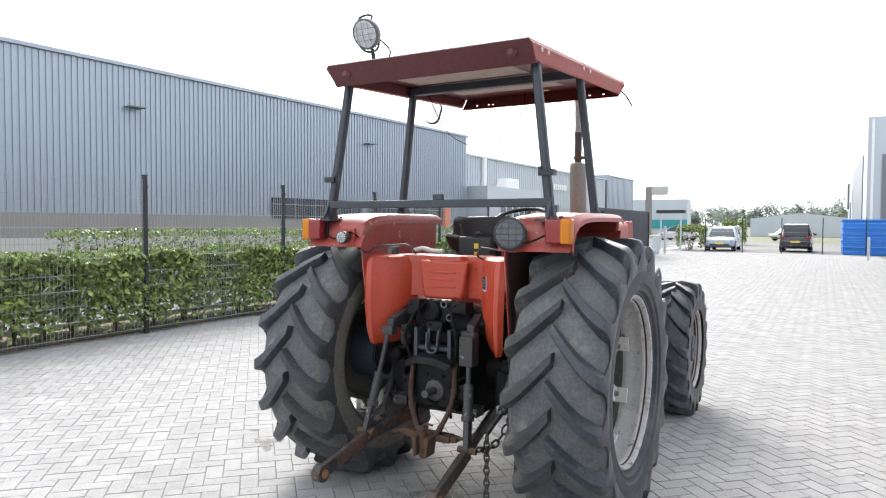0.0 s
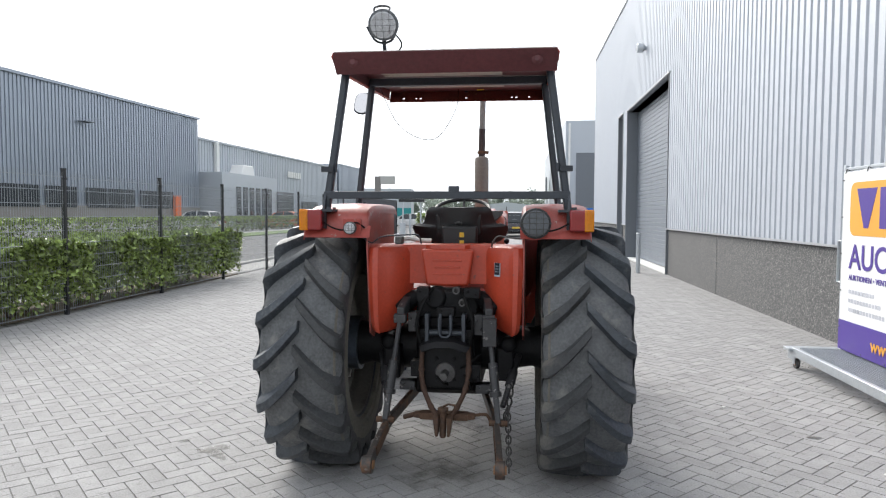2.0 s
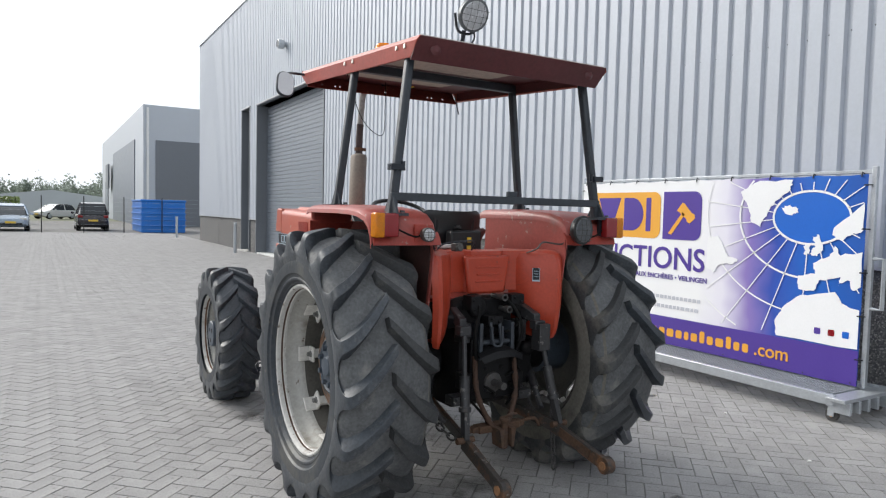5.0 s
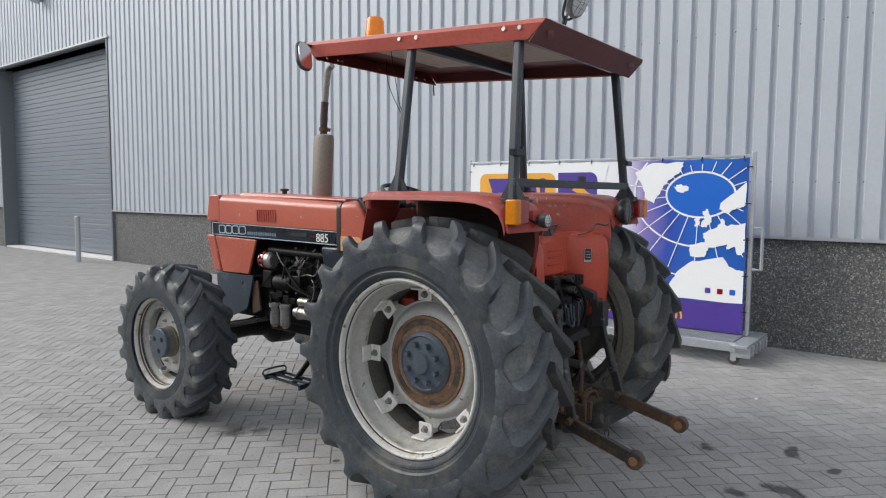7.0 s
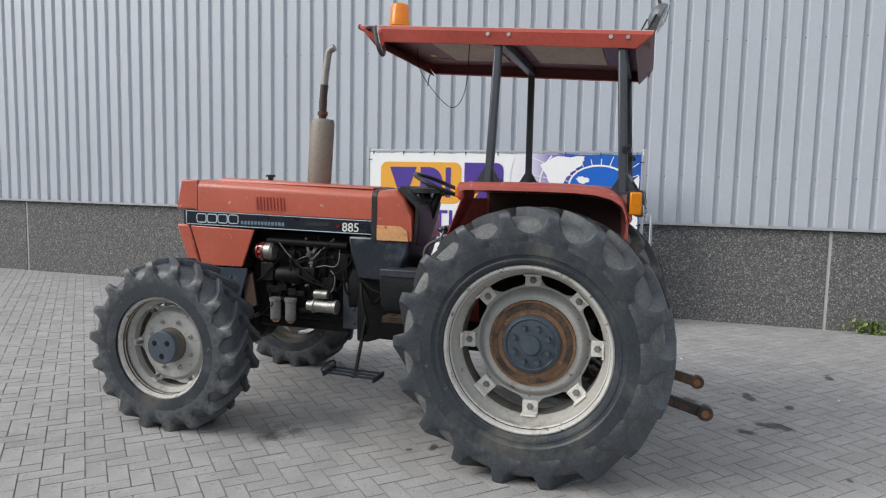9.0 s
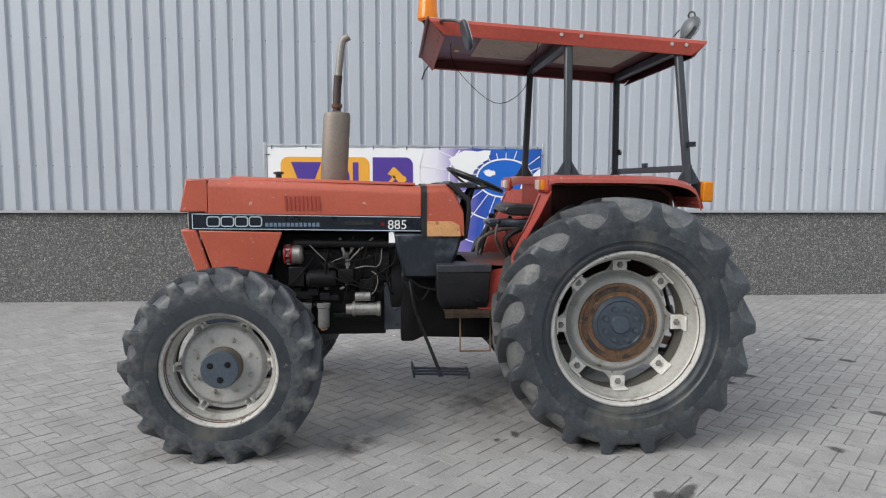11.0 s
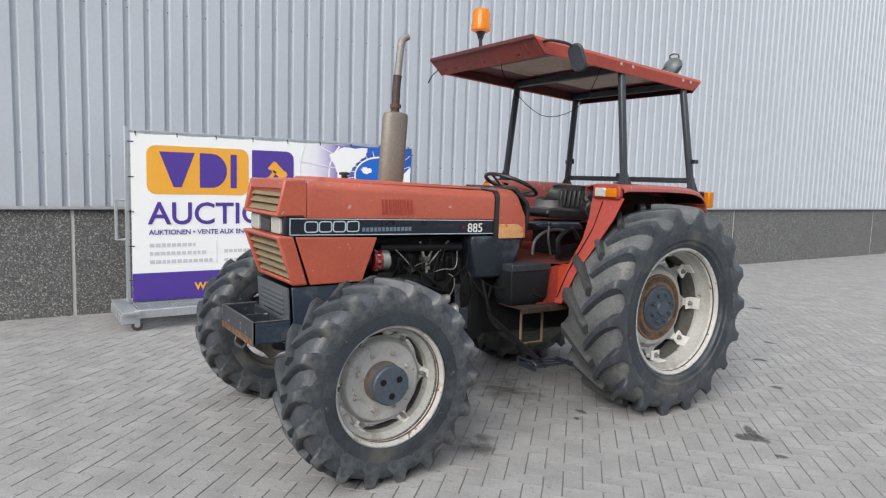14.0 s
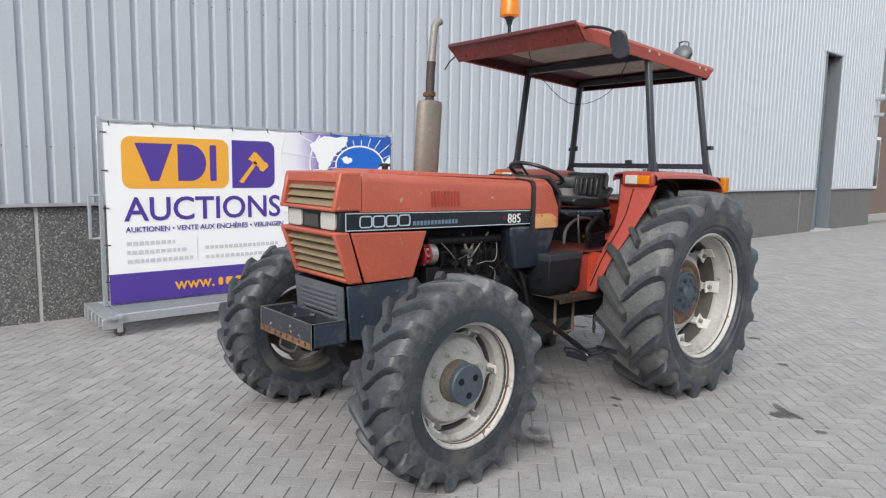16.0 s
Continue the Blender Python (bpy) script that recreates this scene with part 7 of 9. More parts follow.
# ---- rear linkage ----
bm = bmesh.new()
box(bm, (0, -0.2, 1.02), (0.36, 0.22, 0.16))
tube(bm, smooth_path([(-0.275, -0.36, 0.985), (-0.23, -0.3, 1.035), (-0.15, -0.26, 1.065), (0, -0.25, 1.07), (0.15, -0.26, 1.065), (0.23, -0.3, 1.035), (0.275, -0.36, 0.985)]), 0.047, 16)
lathe(bm, [(-0.34, 0.06), (-0.26, 0.075), (-0.24, 0.06)], 24, "y", (-0.07, 0, 1.06))
part("lift_housing", bm, M_GREASE, tractor, "greasy blue black hydraulic lift housing", bevel=0.015)
for s in (-1, 1):
    bm = bmesh.new()
    loft(bm, [[(s * x - 0.022, v, z - h), (s * x + 0.022, v, z - h), (s * x + 0.022, v, z + h), (s * x - 0.022, v, z + h)] for x, v, z, h in ((0.2, -0.22, 1.06, 0.05), (0.235, -0.34, 1.03, 0.035), (0.25, -0.46, 0.99, 0.03))])
    box(bm, (s * 0.25, -0.46, 0.96), (0.07, 0.06, 0.05))
    la = part("lift_arm", bm, M_LINK, tractor, "dark steel lift arm", bevel=0.006)
    # lift rod
    top, low = Vector((s * 0.25, -0.47, 0.96)), Vector((s * 0.31, -0.60, 0.42))
    bm = bmesh.new()
    tube(bm, [top, top.lerp(low, 0.45)], 0.014, 10)
    tube(bm, [top.lerp(low, 0.42), top.lerp(low, 0.72)], 0.026, 12)
    tube(bm, [top.lerp(low, 0.70), top.lerp(low, 0.75)], 0.034, 12)
    bar(bm, top.lerp(low, 0.74), low, 0.045, 0.03, (1, 0, 0))
    if s > 0:
        box(bm, top.lerp(low, 0.12), (0.075, 0.075, 0.15))
    part("lift_rod", bm, M_LINK, tractor, "worn steel lift rod", bevel=0.003)
    # lower link
    bm = bmesh.new()
    a, b, c = Vector((s * 0.20, -0.05, 0.47)), Vector((s * 0.30, -0.60, 0.40)), Vector((s * 0.33, -0.955, 0.30))
    bar(bm, a, b, 0.026, 0.06)
    bar(bm, b + Vector((0, 0.03, 0)), c, 0.03, 0.068)
    lathe(bm, [(c.x - 0.025, 0.045), (c.x + 0.025, 0.045)], 20, c=(0, c.y, c.z))
    ll = part("lower_link", bm, M_LINKRUST, tractor, "scraped black lower link arm with rusty wear", bevel=0.004)
    bm = bmesh.new()
    lathe(bm, [(c.x - 0.032, 0.022), (c.x + 0.032, 0.022)], 18, c=(0, c.y, c.z))
    part("ball_end", bm, M_RUSTBRIGHT, ll, "bright rusty orange ball end")
    bm = bmesh.new()
    d = (c - b).normalized()
    bar(bm, b.lerp(c, 0.1) + Vector((s * -0.017, 0, 0)), b.lerp(c, 0.72) + Vector((s * -0.017, 0, 0)), 0.004, 0.05)
    part("rust_patch", bm, M_RUSTDRAW, ll)
    bm = bmesh.new()
    tube(bm, [(s * 0.26, -0.60, 0.42), (s * 0.36, -0.60, 0.42)], 0.017, 10)
    part("link_pin", bm, M_RUSTDRAW, ll)
    # check chain
    bm = bmesh.new()
    p, q = Vector((s * 0.40, -0.12, 0.66)), Vector((s * 0.315, -0.50, 0.40))
    if s < 0:
        tube(bm, [p, p.lerp(q, 0.45)], 0.022, 10)
    pts = sag(p, q, 0.05 if s < 0 else 0.12, 9)
    for i in range(len(pts) - 1):
        m, d = (pts[i] + pts[i + 1]) / 2, (pts[i + 1] - pts[i]).normalized()
        n1 = d.orthogonal().normalized()
        if i % 2:
            n1 = d.cross(n1)
        lk = [m + d * 0.03 * math.cos(a) + n1 * 0.016 * math.sin(a) for a in (2 * math.pi * k / 10 for k in range(11))]
        tube(bm, lk, 0.006, 5)
    part("check_chain", bm, M_STEELGREY, tractor, "rusty check chain")
bm = bmesh.new()
pts = sag((0.36, -0.48, 0.47), (0.37, -0.5, 0.12), 0.0, 11)
for i in range(len(pts) - 1):
    m, d = (pts[i] + pts[i + 1]) / 2, Vector((0, 0, -1))
    n1 = Vector((1, 0, 0)) if i % 2 else Vector((0, 1, 0))
    tube(bm, [m + d * 0.026 * math.cos(a) + n1 * 0.014 * math.sin(a) for a in (2 * math.pi * k / 10 for k in range(11))], 0.005, 5)
part("hanging_chain", bm, M_STEELGREY, tractor, "loose hanging chain")
# top link bracket and guard
bm = bmesh.new()
for s in (-1, 1):
    box(bm, (s * 0.105, -0.38, 0.88), (0.022, 0.09, 0.2))
    tube(bm, [(s * 0.03, -0.40, 0.98), (s * 0.03, -0.42, 0.86)], 0.01, 8)
tube(bm, [(-0.12, -0.40, 0.87), (0.12, -0.40, 0.87)], 0.014, 10)
tube(bm, smooth_path([(-0.035, -0.42, 0.96), (-0.03, -0.43, 0.87), (0, -0.435, 0.85), (0.03, -0.43, 0.87), (0.035, -0.42, 0.96)]), 0.008, 8)
part("top_link_bracket", bm, M_POST, tractor, "dark steel top link bracket", bevel=0.003)
bm = bmesh.new()
plate(bm, [[(-0.12, -0.34, 0.83), (-0.05, -0.34, 0.855), (0.05, -0.34, 0.855), (0.12, -0.34, 0.83)], [(-0.14, -0.47, 0.80), (-0.05, -0.50, 0.835), (0.05, -0.50, 0.835), (0.14, -0.47, 0.80)], [(-0.125, -0.49, 0.775), (-0.05, -0.52, 0.805), (0.05, -0.52, 0.805), (0.125, -0.49, 0.775)]], 0.008)
part("shaft_guard", bm, M_GREASE, tractor, "bent black shaft guard")
bm = bmesh.new()
box(bm, (0, -0.33, 0.72), (0.30, 0.12, 0.34))
for x in (-0.13, -0.05, 0.05, 0.13):
    for z in (0.6, 0.72, 0.84):
        bolt(bm, (x, -0.393, z), (0, -1, 0), 0.014)
part("rear_cover", bm, M_GREASE, tractor, "greasy rear gearbox cover", bevel=0.02)
bm = bmesh.new()
lathe(bm, [(-0.39, 0.06), (-0.40, 0.055), (-0.405, 0.022), (-0.50, 0.02)], 20, "y", (0.0, 0, 0.64))
part("power_shaft", bm, M_STEELGREY, tractor, "splined power take-off shaft")
for s in (-1, 1):
    bm = bmesh.new()
    tube(bm, smooth_path([(s * 0.13, -0.40, 0.80), (s * 0.135, -0.42, 0.66), (s * 0.12, -0.44, 0.56), (s * 0.075, -0.46, 0.46), (s * 0.04, -0.47, 0.41)]), [0.015 + 0.004 * (i % 5 == 0) for i in range(21)], 8)
    part("hitch_strut", bm, M_RUSTDARK, tractor, "rusty bent hitch strut", bevel=0.004)
bm = bmesh.new()
box(bm, (0, -0.44, 0.405), (0.27, 0.07, 0.038))
for s in (-1, 1):
    prism(bm, [(s * 0.135, 0.388), (s * 0.135, 0.424), (s * 0.175, 0.418), (s * 0.175, 0.394)], -0.465, -0.415, "y")
    prism(bm, [(s * 0.022, 0.42), (s * 0.055, 0.42), (s * 0.04, 0.315), (s * 0.026, 0.315)], -0.55, -0.46, "y")
lathe(bm, [(0.30, 0.012), (0.31, 0.019), (0.45, 0.019), (0.455, 0.03), (0.472, 0.03)], 12, "z", (0, -0.515, 0))
tube(bm, [(0.0, -0.515, 0.475), (0.03, -0.53, 0.495), (0.07, -0.53, 0.49)], 0.007, 6)
tube(bm, [(-0.17, -0.44, 0.405), (-0.235, -0.45, 0.39)], 0.015, 8)
tube(bm, smooth_path([(0.17, -0.44, 0.41), (0.24, -0.47, 0.425), (0.27, -0.48, 0.38)]), 0.010, 8)
part("drawbar", bm, M_RUSTDRAW, tractor, "rusty drawbar jaw with its pin", bevel=0.004)
for x, z in ((0.06, 1.115), (0.095, 1.045)):
    bm = bmesh.new()
    lathe(bm, [(-0.28, 0.014), (-0.36, 0.014), (-0.365, 0.021), (-0.405, 0.021), (-0.405, 0.013), (-0.37, 0.012)], 16, "y", (x, 0, z))
    part("hydraulic_coupling", bm, M_STEELGREY, tractor, "worn hydraulic quick coupling")
rs = random.Random(5)
for k in range(9):
    a = Vector((rs.uniform(-0.18, 0.18), -0.36, rs.uniform(0.55, 1.05)))
    b = a + Vector((rs.uniform(-0.15, 0.15), rs.uniform(-0.04, 0.03), rs.uniform(-0.25, 0.1)))
    bm = bmesh.new()
    tube(bm, smooth_path([a, (a + b) / 2 + Vector((0, -0.06, 0)), b]), 0.008, 6)
    part("rear_hose", bm, M_HOSE, tractor)
# spool valves, brackets and pins round the lift
for x, z, w, h in ((-0.13, 1.09, 0.07, 0.08), (0.15, 1.10, 0.09, 0.06), (-0.19, 0.93, 0.05, 0.11), (0.19, 0.92, 0.05, 0.12), (0.0, 0.99, 0.1, 0.05), (-0.17, 0.66, 0.06, 0.09), (0.17, 0.64, 0.06, 0.1), (-0.22, 0.56, 0.09, 0.05), (0.22, 0.55, 0.09, 0.05)):
    bm = bmesh.new()
    box(bm, (x, -0.36, z), (w, 0.09, h))
    bolt(bm, (x - w * 0.25, -0.406, z + h * 0.2), (0, -1, 0), 0.011, 0.016)
    bolt(bm, (x + w * 0.25, -0.406, z - h * 0.2), (0, -1, 0), 0.011, 0.016)
    part("lift_bracket", bm, M_LINK if abs(x) > 0.18 else M_GREASE, tractor, bevel=0.008)
for s in (-1, 1):
    bm = bmesh.new()
    box(bm, (s * 0.34, -0.16, 0.66), (0.1, 0.16, 0.2))
    lathe(bm, [(-0.26, 0.03), (-0.24, 0.05), (-0.1, 0.05)], 16, "y", (s * 0.36, 0, 0.78))
    part("axle_bracket", bm, M_GREASE, tractor, "greasy bracket under the axle", bevel=0.012)
    bm = bmesh.new()
    tube(bm, [(s * 0.42, -0.14, 0.70), (s * 0.33, -0.42, 0.46)], [0.02, 0.016], 10)
    tube(bm, [(s * 0.39, -0.23, 0.62), (s * 0.365, -0.31, 0.55)], 0.027, 12)
    part("turnbuckle", bm, M_LINK, tractor, "worn steel turnbuckle")
    bm = bmesh.new()
    tube(bm, smooth_path([(s * 0.08, -0.34, 1.12), (s * 0.12, -0.42, 1.05), (s * 0.16, -0.44, 0.92), (s * 0.12, -0.40, 0.75)]), 0.010, 8)
    part("rear_hose", bm, M_HOSE, tractor)
# pale hose end beside the seat, bent pipe and socket on the covers
bm = bmesh.new()
tube(bm, smooth_path([(-0.32, -0.12, 1.385), (-0.26, -0.10, 1.40), (-0.19, -0.11, 1.388), (-0.12, -0.10, 1.385)]), 0.014, 10)
part("pale_hose", bm, M_CLAMP, tractor, "dirty pale hose end behind the seat")
bm = bmesh.new()
tube(bm, smooth_path([(0.26, -0.33, 1.36), (0.265, -0.41, 1.385), (0.295, -0.43, 1.425), (0.36, -0.435, 1.42), (0.43, -0.435, 1.415), (0.447, -0.46, 1.445)]), 0.005, 8)
part("bent_pipe", bm, M_STEELGREY, tractor, "thin bent steel pipe")
bm = bmesh.new()
box(bm, (-0.265, -0.40, 1.40), (0.045, 0.05, 0.045))
lathe(bm, [(-0.44, 0.012), (-0.445, 0.019), (-0.425, 0.019)], 14, "y", (-0.265, 0, 1.40))
part("trailer_socket", bm, M_STEELGREY, tractor, "small grey trailer socket", bevel=0.006)
bm = bmesh.new()
tube(bm, smooth_path([(-0.46, -0.49, 1.42), (-0.42, -0.44, 1.385), (-0.36, -0.43, 1.42), (-0.24, -0.42, 1.43), (-0.16, -0.41, 1.43), (-0.145, -0.36, 1.38)]), 0.0045, 8)
part("socket_cable", bm, M_STRIPE, tractor, "thin black socket cable")


# ---- banner on its trolley ----
def cloth():
    """White print cloth whose right part fades through violet into blue."""
    m = mat("banner_cloth", (0.87, 0.88, 0.885), 0.45, var=0.03, scale=2, fine=50, bump=0.05)
    nt = m.node_tree
    b = nt.nodes["Principled BSDF"]
    tc = nt.nodes.new("ShaderNodeTexCoord")
    sp = nt.nodes.new("ShaderNodeSeparateXYZ")
    nt.links.new(tc.outputs["Object"], sp.inputs["Vector"])
    no = nt.nodes.new("ShaderNodeTexNoise")
    no.inputs["Scale"].default_value = 2.5
    nt.links.new(tc.outputs["Object"], no.inputs["Vector"])
    ad = nt.nodes.new("ShaderNodeMath")
    ad.operation = "MULTIPLY_ADD"
    ad.inputs[1].default_value = 0.25
    nt.links.new(no.outputs["Fac"], ad.inputs[0])
    nt.links.new(sp.outputs["Y"], ad.inputs[2])
    ramp = nt.nodes.new("ShaderNodeValToRGB")
    mp = nt.nodes.new("ShaderNodeMapRange")
    mp.inputs["From Min"].default_value = 0.25
    mp.inputs["From Max"].default_value = -1.55
    nt.links.new(ad.outputs[0], mp.inputs["Value"])
    nt.links.new(mp.outputs["Result"], ramp.inputs["Fac"])
    e = ramp.color_ramp.elements
    e[0].position, e[0].color = 0.1, (0.9, 0.905, 0.91, 1)
    e[1].position, e[1].color = 1.0, (0.01, 0.09, 0.42, 1)
    for p, c in ((0.27, (0.8, 0.78, 0.87, 1)), (0.42, (0.27, 0.2, 0.52, 1)), (0.57, (0.03, 0.08, 0.43, 1)), (0.75, (0.01, 0.13, 0.55, 1))):
        e.new(p).color = c
    nt.links.new(ramp.outputs["Color"], b.inputs["Base Color"])
    return m


M_CLOTH = cloth()
M_PURPLE = mat("violet_print", (0.085, 0.045, 0.31), 0.45, var=0.05, scale=3, bump=0.02)
M_ORANGE = mat("orange_print", (0.85, 0.41, 0.05), 0.45, var=0.04, scale=3, bump=0.02)
M_PRINTWHITE = mat("white_print", (0.9, 0.905, 0.91), 0.45, var=0.03, scale=3, bump=0.02)
M_GREYPRINT = mat("grey_print", (0.58, 0.59, 0.64), 0.5, var=0.03, bump=0.02)
M_DEEPBLUE = mat("blue_print", (0.008, 0.13, 0.58), 0.45, var=0.05, scale=2, bump=0.02)
BX, BY = 1.74, 4.735
HALF = 1.67
banner = thing("banner", "white and violet printed auction banner with a blue globe", "banner", (BX, BY, 0))
bm = bmesh.new()
rows = []
for i in range(9):
    z = 0.225 + 1.755 * i / 8
    rows.append([(0.001 * math.sin(j * 1.7 + i) + 0.0006 * math.sin(j * 0.6), -HALF + 2 * HALF * j / 24, z + (0.012 * abs(math.sin(j * 1.05)) * -1 if i == 8 else 0)) for j in range(25)])
plate(bm, rows, 0.003)
part("cloth", bm, M_CLOTH, banner, "glossy printed banner cloth")


def flat(name, pts, material, layer, label=""):
    """A printed patch; points are (distance from the banner's left edge, height)."""
    bm = bmesh.new()
    x = -0.005 - 0.0022 * layer
    q = [(HALF - a, z) for a, z in pts]
    prism(bm, q, x, x + 0.002)
    return part(name, bm, material, banner, label, smooth=0)


def oval(cx, cz, rx, rz, n=40, a0=0, a1=360):
    return [(cx + rx * math.cos(radians(a0 + (a1 - a0) * k / n)), cz + rz * math.sin(radians(a0 + (a1 - a0) * k / n))) for k in range(n + (0 if a1 - a0 == 360 else 1))]


def stroke(name, pts, w, material, layer):
    bm = bmesh.new()
    x = -0.005 - 0.0022 * layer
    q = [Vector((x, HALF - a, z)) for a, z in pts]
    rows = []
    for i, p in enumerate(q):
        d = (q[min(i + 1, len(q) - 1)] - q[max(i - 1, 0)]).normalized()
        side = Vector((0, -d.z, d.y)) * w / 2
        rows.append([p + side, p - side])
    plate(bm, rows, 0.001)
    part(name, bm, material, banner, smooth=0)


def A(y):
    """Distance from the banner's left edge of a place in the yard."""
    return BY + HALF - y


flat("foot_band", [(0.0, 0.228), (2 * HALF, 0.228), (2 * HALF, 0.522), (0.0, 0.522)], M_PURPLE, 2, "violet foot band")
flat("logo_field", rounded(A(6.255), 1.355, A(5.19), 1.862, 0.09), M_ORANGE, 0, "orange rounded logo field")
flat("logo_field", rounded(A(5.15), 1.355, A(4.66), 1.862, 0.09, corners=(1, 1, 0, 0)), M_PURPLE, 0, "violet rounded logo field")
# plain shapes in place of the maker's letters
flat("logo_wedge", [(A(6.13), 1.80), (A(5.99), 1.43), (A(5.91), 1.43), (A(5.77), 1.80)], M_PURPLE, 1)
flat("logo_half_round", [(A(5.72), 1.43)] + oval(A(5.6), 1.615, 0.17, 0.185, 16, -90, 90) + [(A(5.72), 1.80)], M_PURPLE, 1)
flat("logo_block", rounded(A(5.39), 1.43, A(5.322), 1.80, 0.01, 3), M_PURPLE, 1)
# gavel
flat("gavel_handle", [(A(5.075), 1.42), (A(5.03), 1.405), (A(4.865), 1.62), (A(4.895), 1.645)], M_ORANGE, 1)
flat("gavel_head", [(A(4.97), 1.66), (A(4.90), 1.745), (A(4.87), 1.735), (A(4.78), 1.64), (A(4.745), 1.625), (A(4.735), 1.585), (A(4.80), 1.53), (A(4.835), 1.545), (A(4.845), 1.575), (A(4.935), 1.645)], M_ORANGE, 1)
lm = lambda y, z: pose(-0.0055, y - BY, z, 90, 0, -90)
lettering("AUCTIONS", 0.331, M_PURPLE, "headline", banner, lm(6.245, 1.04), "large violet headline lettering")
lettering("AUKTIONEN \u2022 VENTE AUX ENCH\u00c8RES \u2022 VEILINGEN", 0.0735, M_PURPLE, "subtitle", banner, lm(6.24, 0.927), "small violet lettering")
for k, (y0, y1) in enumerate(((6.235, 5.78), (6.235, 5.66), (6.235, 5.60))):
    y = y0
    wd = random.Random(k)
    while y > y1:
        w = min(wd.uniform(0.03, 0.05), y - y1 + 0.01)
        flat("address_bar", [(A(y), 0.795 - 0.088 * k), (A(y - w), 0.795 - 0.088 * k), (A(y - w), 0.832 - 0.088 * k), (A(y), 0.832 - 0.088 * k)], M_GREYPRINT, 0)
        y -= w + 0.014
for k, (y0, y1) in enumerate(((5.46, 4.66), (5.46, 4.64))):
    y = y0
    wd = random.Random(k + 9)
    while y > y1:
        w = wd.uniform(0.03, 0.05)
        flat("contact_bar", [(A(y), 0.715 - 0.1 * k), (A(y - w), 0.715 - 0.1 * k), (A(y - w), 0.75 - 0.1 * k), (A(y), 0.75 - 0.1 * k)], M_GREYPRINT, 0)
        y -= w + 0.014
flat("divider", [(A(5.545), 0.60), (A(5.54), 0.60), (A(5.54), 0.85), (A(5.545), 0.85)], M_GREYPRINT, 0)
lw_ = lambda y, z: pose(-0.0125, y - BY, z, 90, 0, -90)
lettering("www.", 0.175, M_ORANGE, "web_prefix", banner, lw_(5.785, 0.315), "orange web lettering")
lettering(".com", 0.175, M_ORANGE, "web_suffix", banner, lw_(4.0, 0.315), "orange web lettering")
y, wd = 5.33, random.Random(31)
while y > 4.1:
    w = wd.uniform(0.05, 0.09)
    h = wd.choice((0.085, 0.085, 0.085, 0.12))
    flat("web_bar", rounded(A(y), 0.315, A(y - w), 0.315 + h, 0.02, 3), M_ORANGE, 3)
    y -= w + 0.03
# globe
flat("polar_disc", oval(A(3.525), 1.615, 0.345, 0.232), M_DEEPBLUE, 0, "blue polar disc of the globe")
def clip(pts):
    out, run = [], []
    for a, z in pts:
        if 0.535 < z < 1.955 and A(4.6) < a < 2 * HALF - 0.015:
            run.append((a, z))
        elif run:
            out.append(run)
            run = []
    return out + ([run] if run else [])
for rx, rz, cz, w in ((0.345, 0.232, 1.615, 0.02), (0.69, 0.55, 1.63, 0.018), (1.06, 0.90, 1.66, 0.014), (1.5, 1.30, 1.72, 0.014)):
    for run in clip(oval(A(3.525), cz, rx, rz, 120, 0, 359.9)):
        if len(run) > 1:
            stroke("globe_ring", run, w, M_PRINTWHITE, 1)
for k in range(22):
    a = radians(k * 360 / 22 + 6)
    pts = [(A(3.525) + (0.345 + 1.3 * f) * math.cos(a), 1.615 + (0.232 + 1.2 * f) * math.sin(a) - 0.03 * f * math.cos(a) ** 2) for f in (i / 30 for i in range(31))]
    for run in clip(pts):
        if len(run) > 1:
            stroke("globe_meridian", run, 0.009, M_PRINTWHITE, 1)
def land(name, pts, seed, layer=2):
    r = random.Random(seed)
    out = []
    for (y0, z0), (y1, z1) in zip(pts, pts[1:] + pts[:1]):
        for k in range(4):
            f = k / 4
            j = 0.012 if k else 0
            out.append((min(2 * HALF - 0.01, A(y0 + (y1 - y0) * f + r.uniform(-j, j))), min(1.955, z0 + (z1 - z0) * f + r.uniform(-j, j))))
    flat(name, out, M_PRINTWHITE, layer)
land("land_shape", [(4.22, 1.85), (4.02, 1.95), (3.70, 1.95), (3.72, 1.87), (3.86, 1.76), (3.93, 1.66), (4.0, 1.52), (4.09, 1.56), (4.13, 1.70)], 1)
land("land_shape", [(3.80, 1.70), (3.72, 1.725), (3.64, 1.69), (3.66, 1.65), (3.74, 1.64)], 2)
land("land_shape", [(3.08, 1.74), (3.30, 1.55), (3.33, 1.47), (3.24, 1.42), (3.18, 1.47), (3.08, 1.52)], 3)
land("land_shape", [(3.49, 1.45), (3.44, 1.47), (3.40, 1.34), (3.45, 1.28), (3.51, 1.30), (3.47, 1.36)], 4)
land("land_shape", [(3.56, 1.37), (3.51, 1.38), (3.52, 1.29), (3.57, 1.30)], 5)
land("land_shape", [(3.61, 1.10), (3.46, 1.13), (3.48, 1.22), (3.34, 1.29), (3.30, 1.38), (3.25, 1.30), (3.07, 1.34), (3.07, 1.05), (3.14, 1.02), (3.18, 1.10), (3.25, 1.05), (3.24, 1.12), (3.42, 1.08), (3.46, 0.98), (3.60, 0.98)], 6)
land("land_shape", [(3.58, 0.93), (3.28, 0.99), (3.22, 0.90), (3.06, 0.86), (3.06, 0.535), (3.79, 0.535), (3.81, 0.66), (3.74, 0.80)], 7)
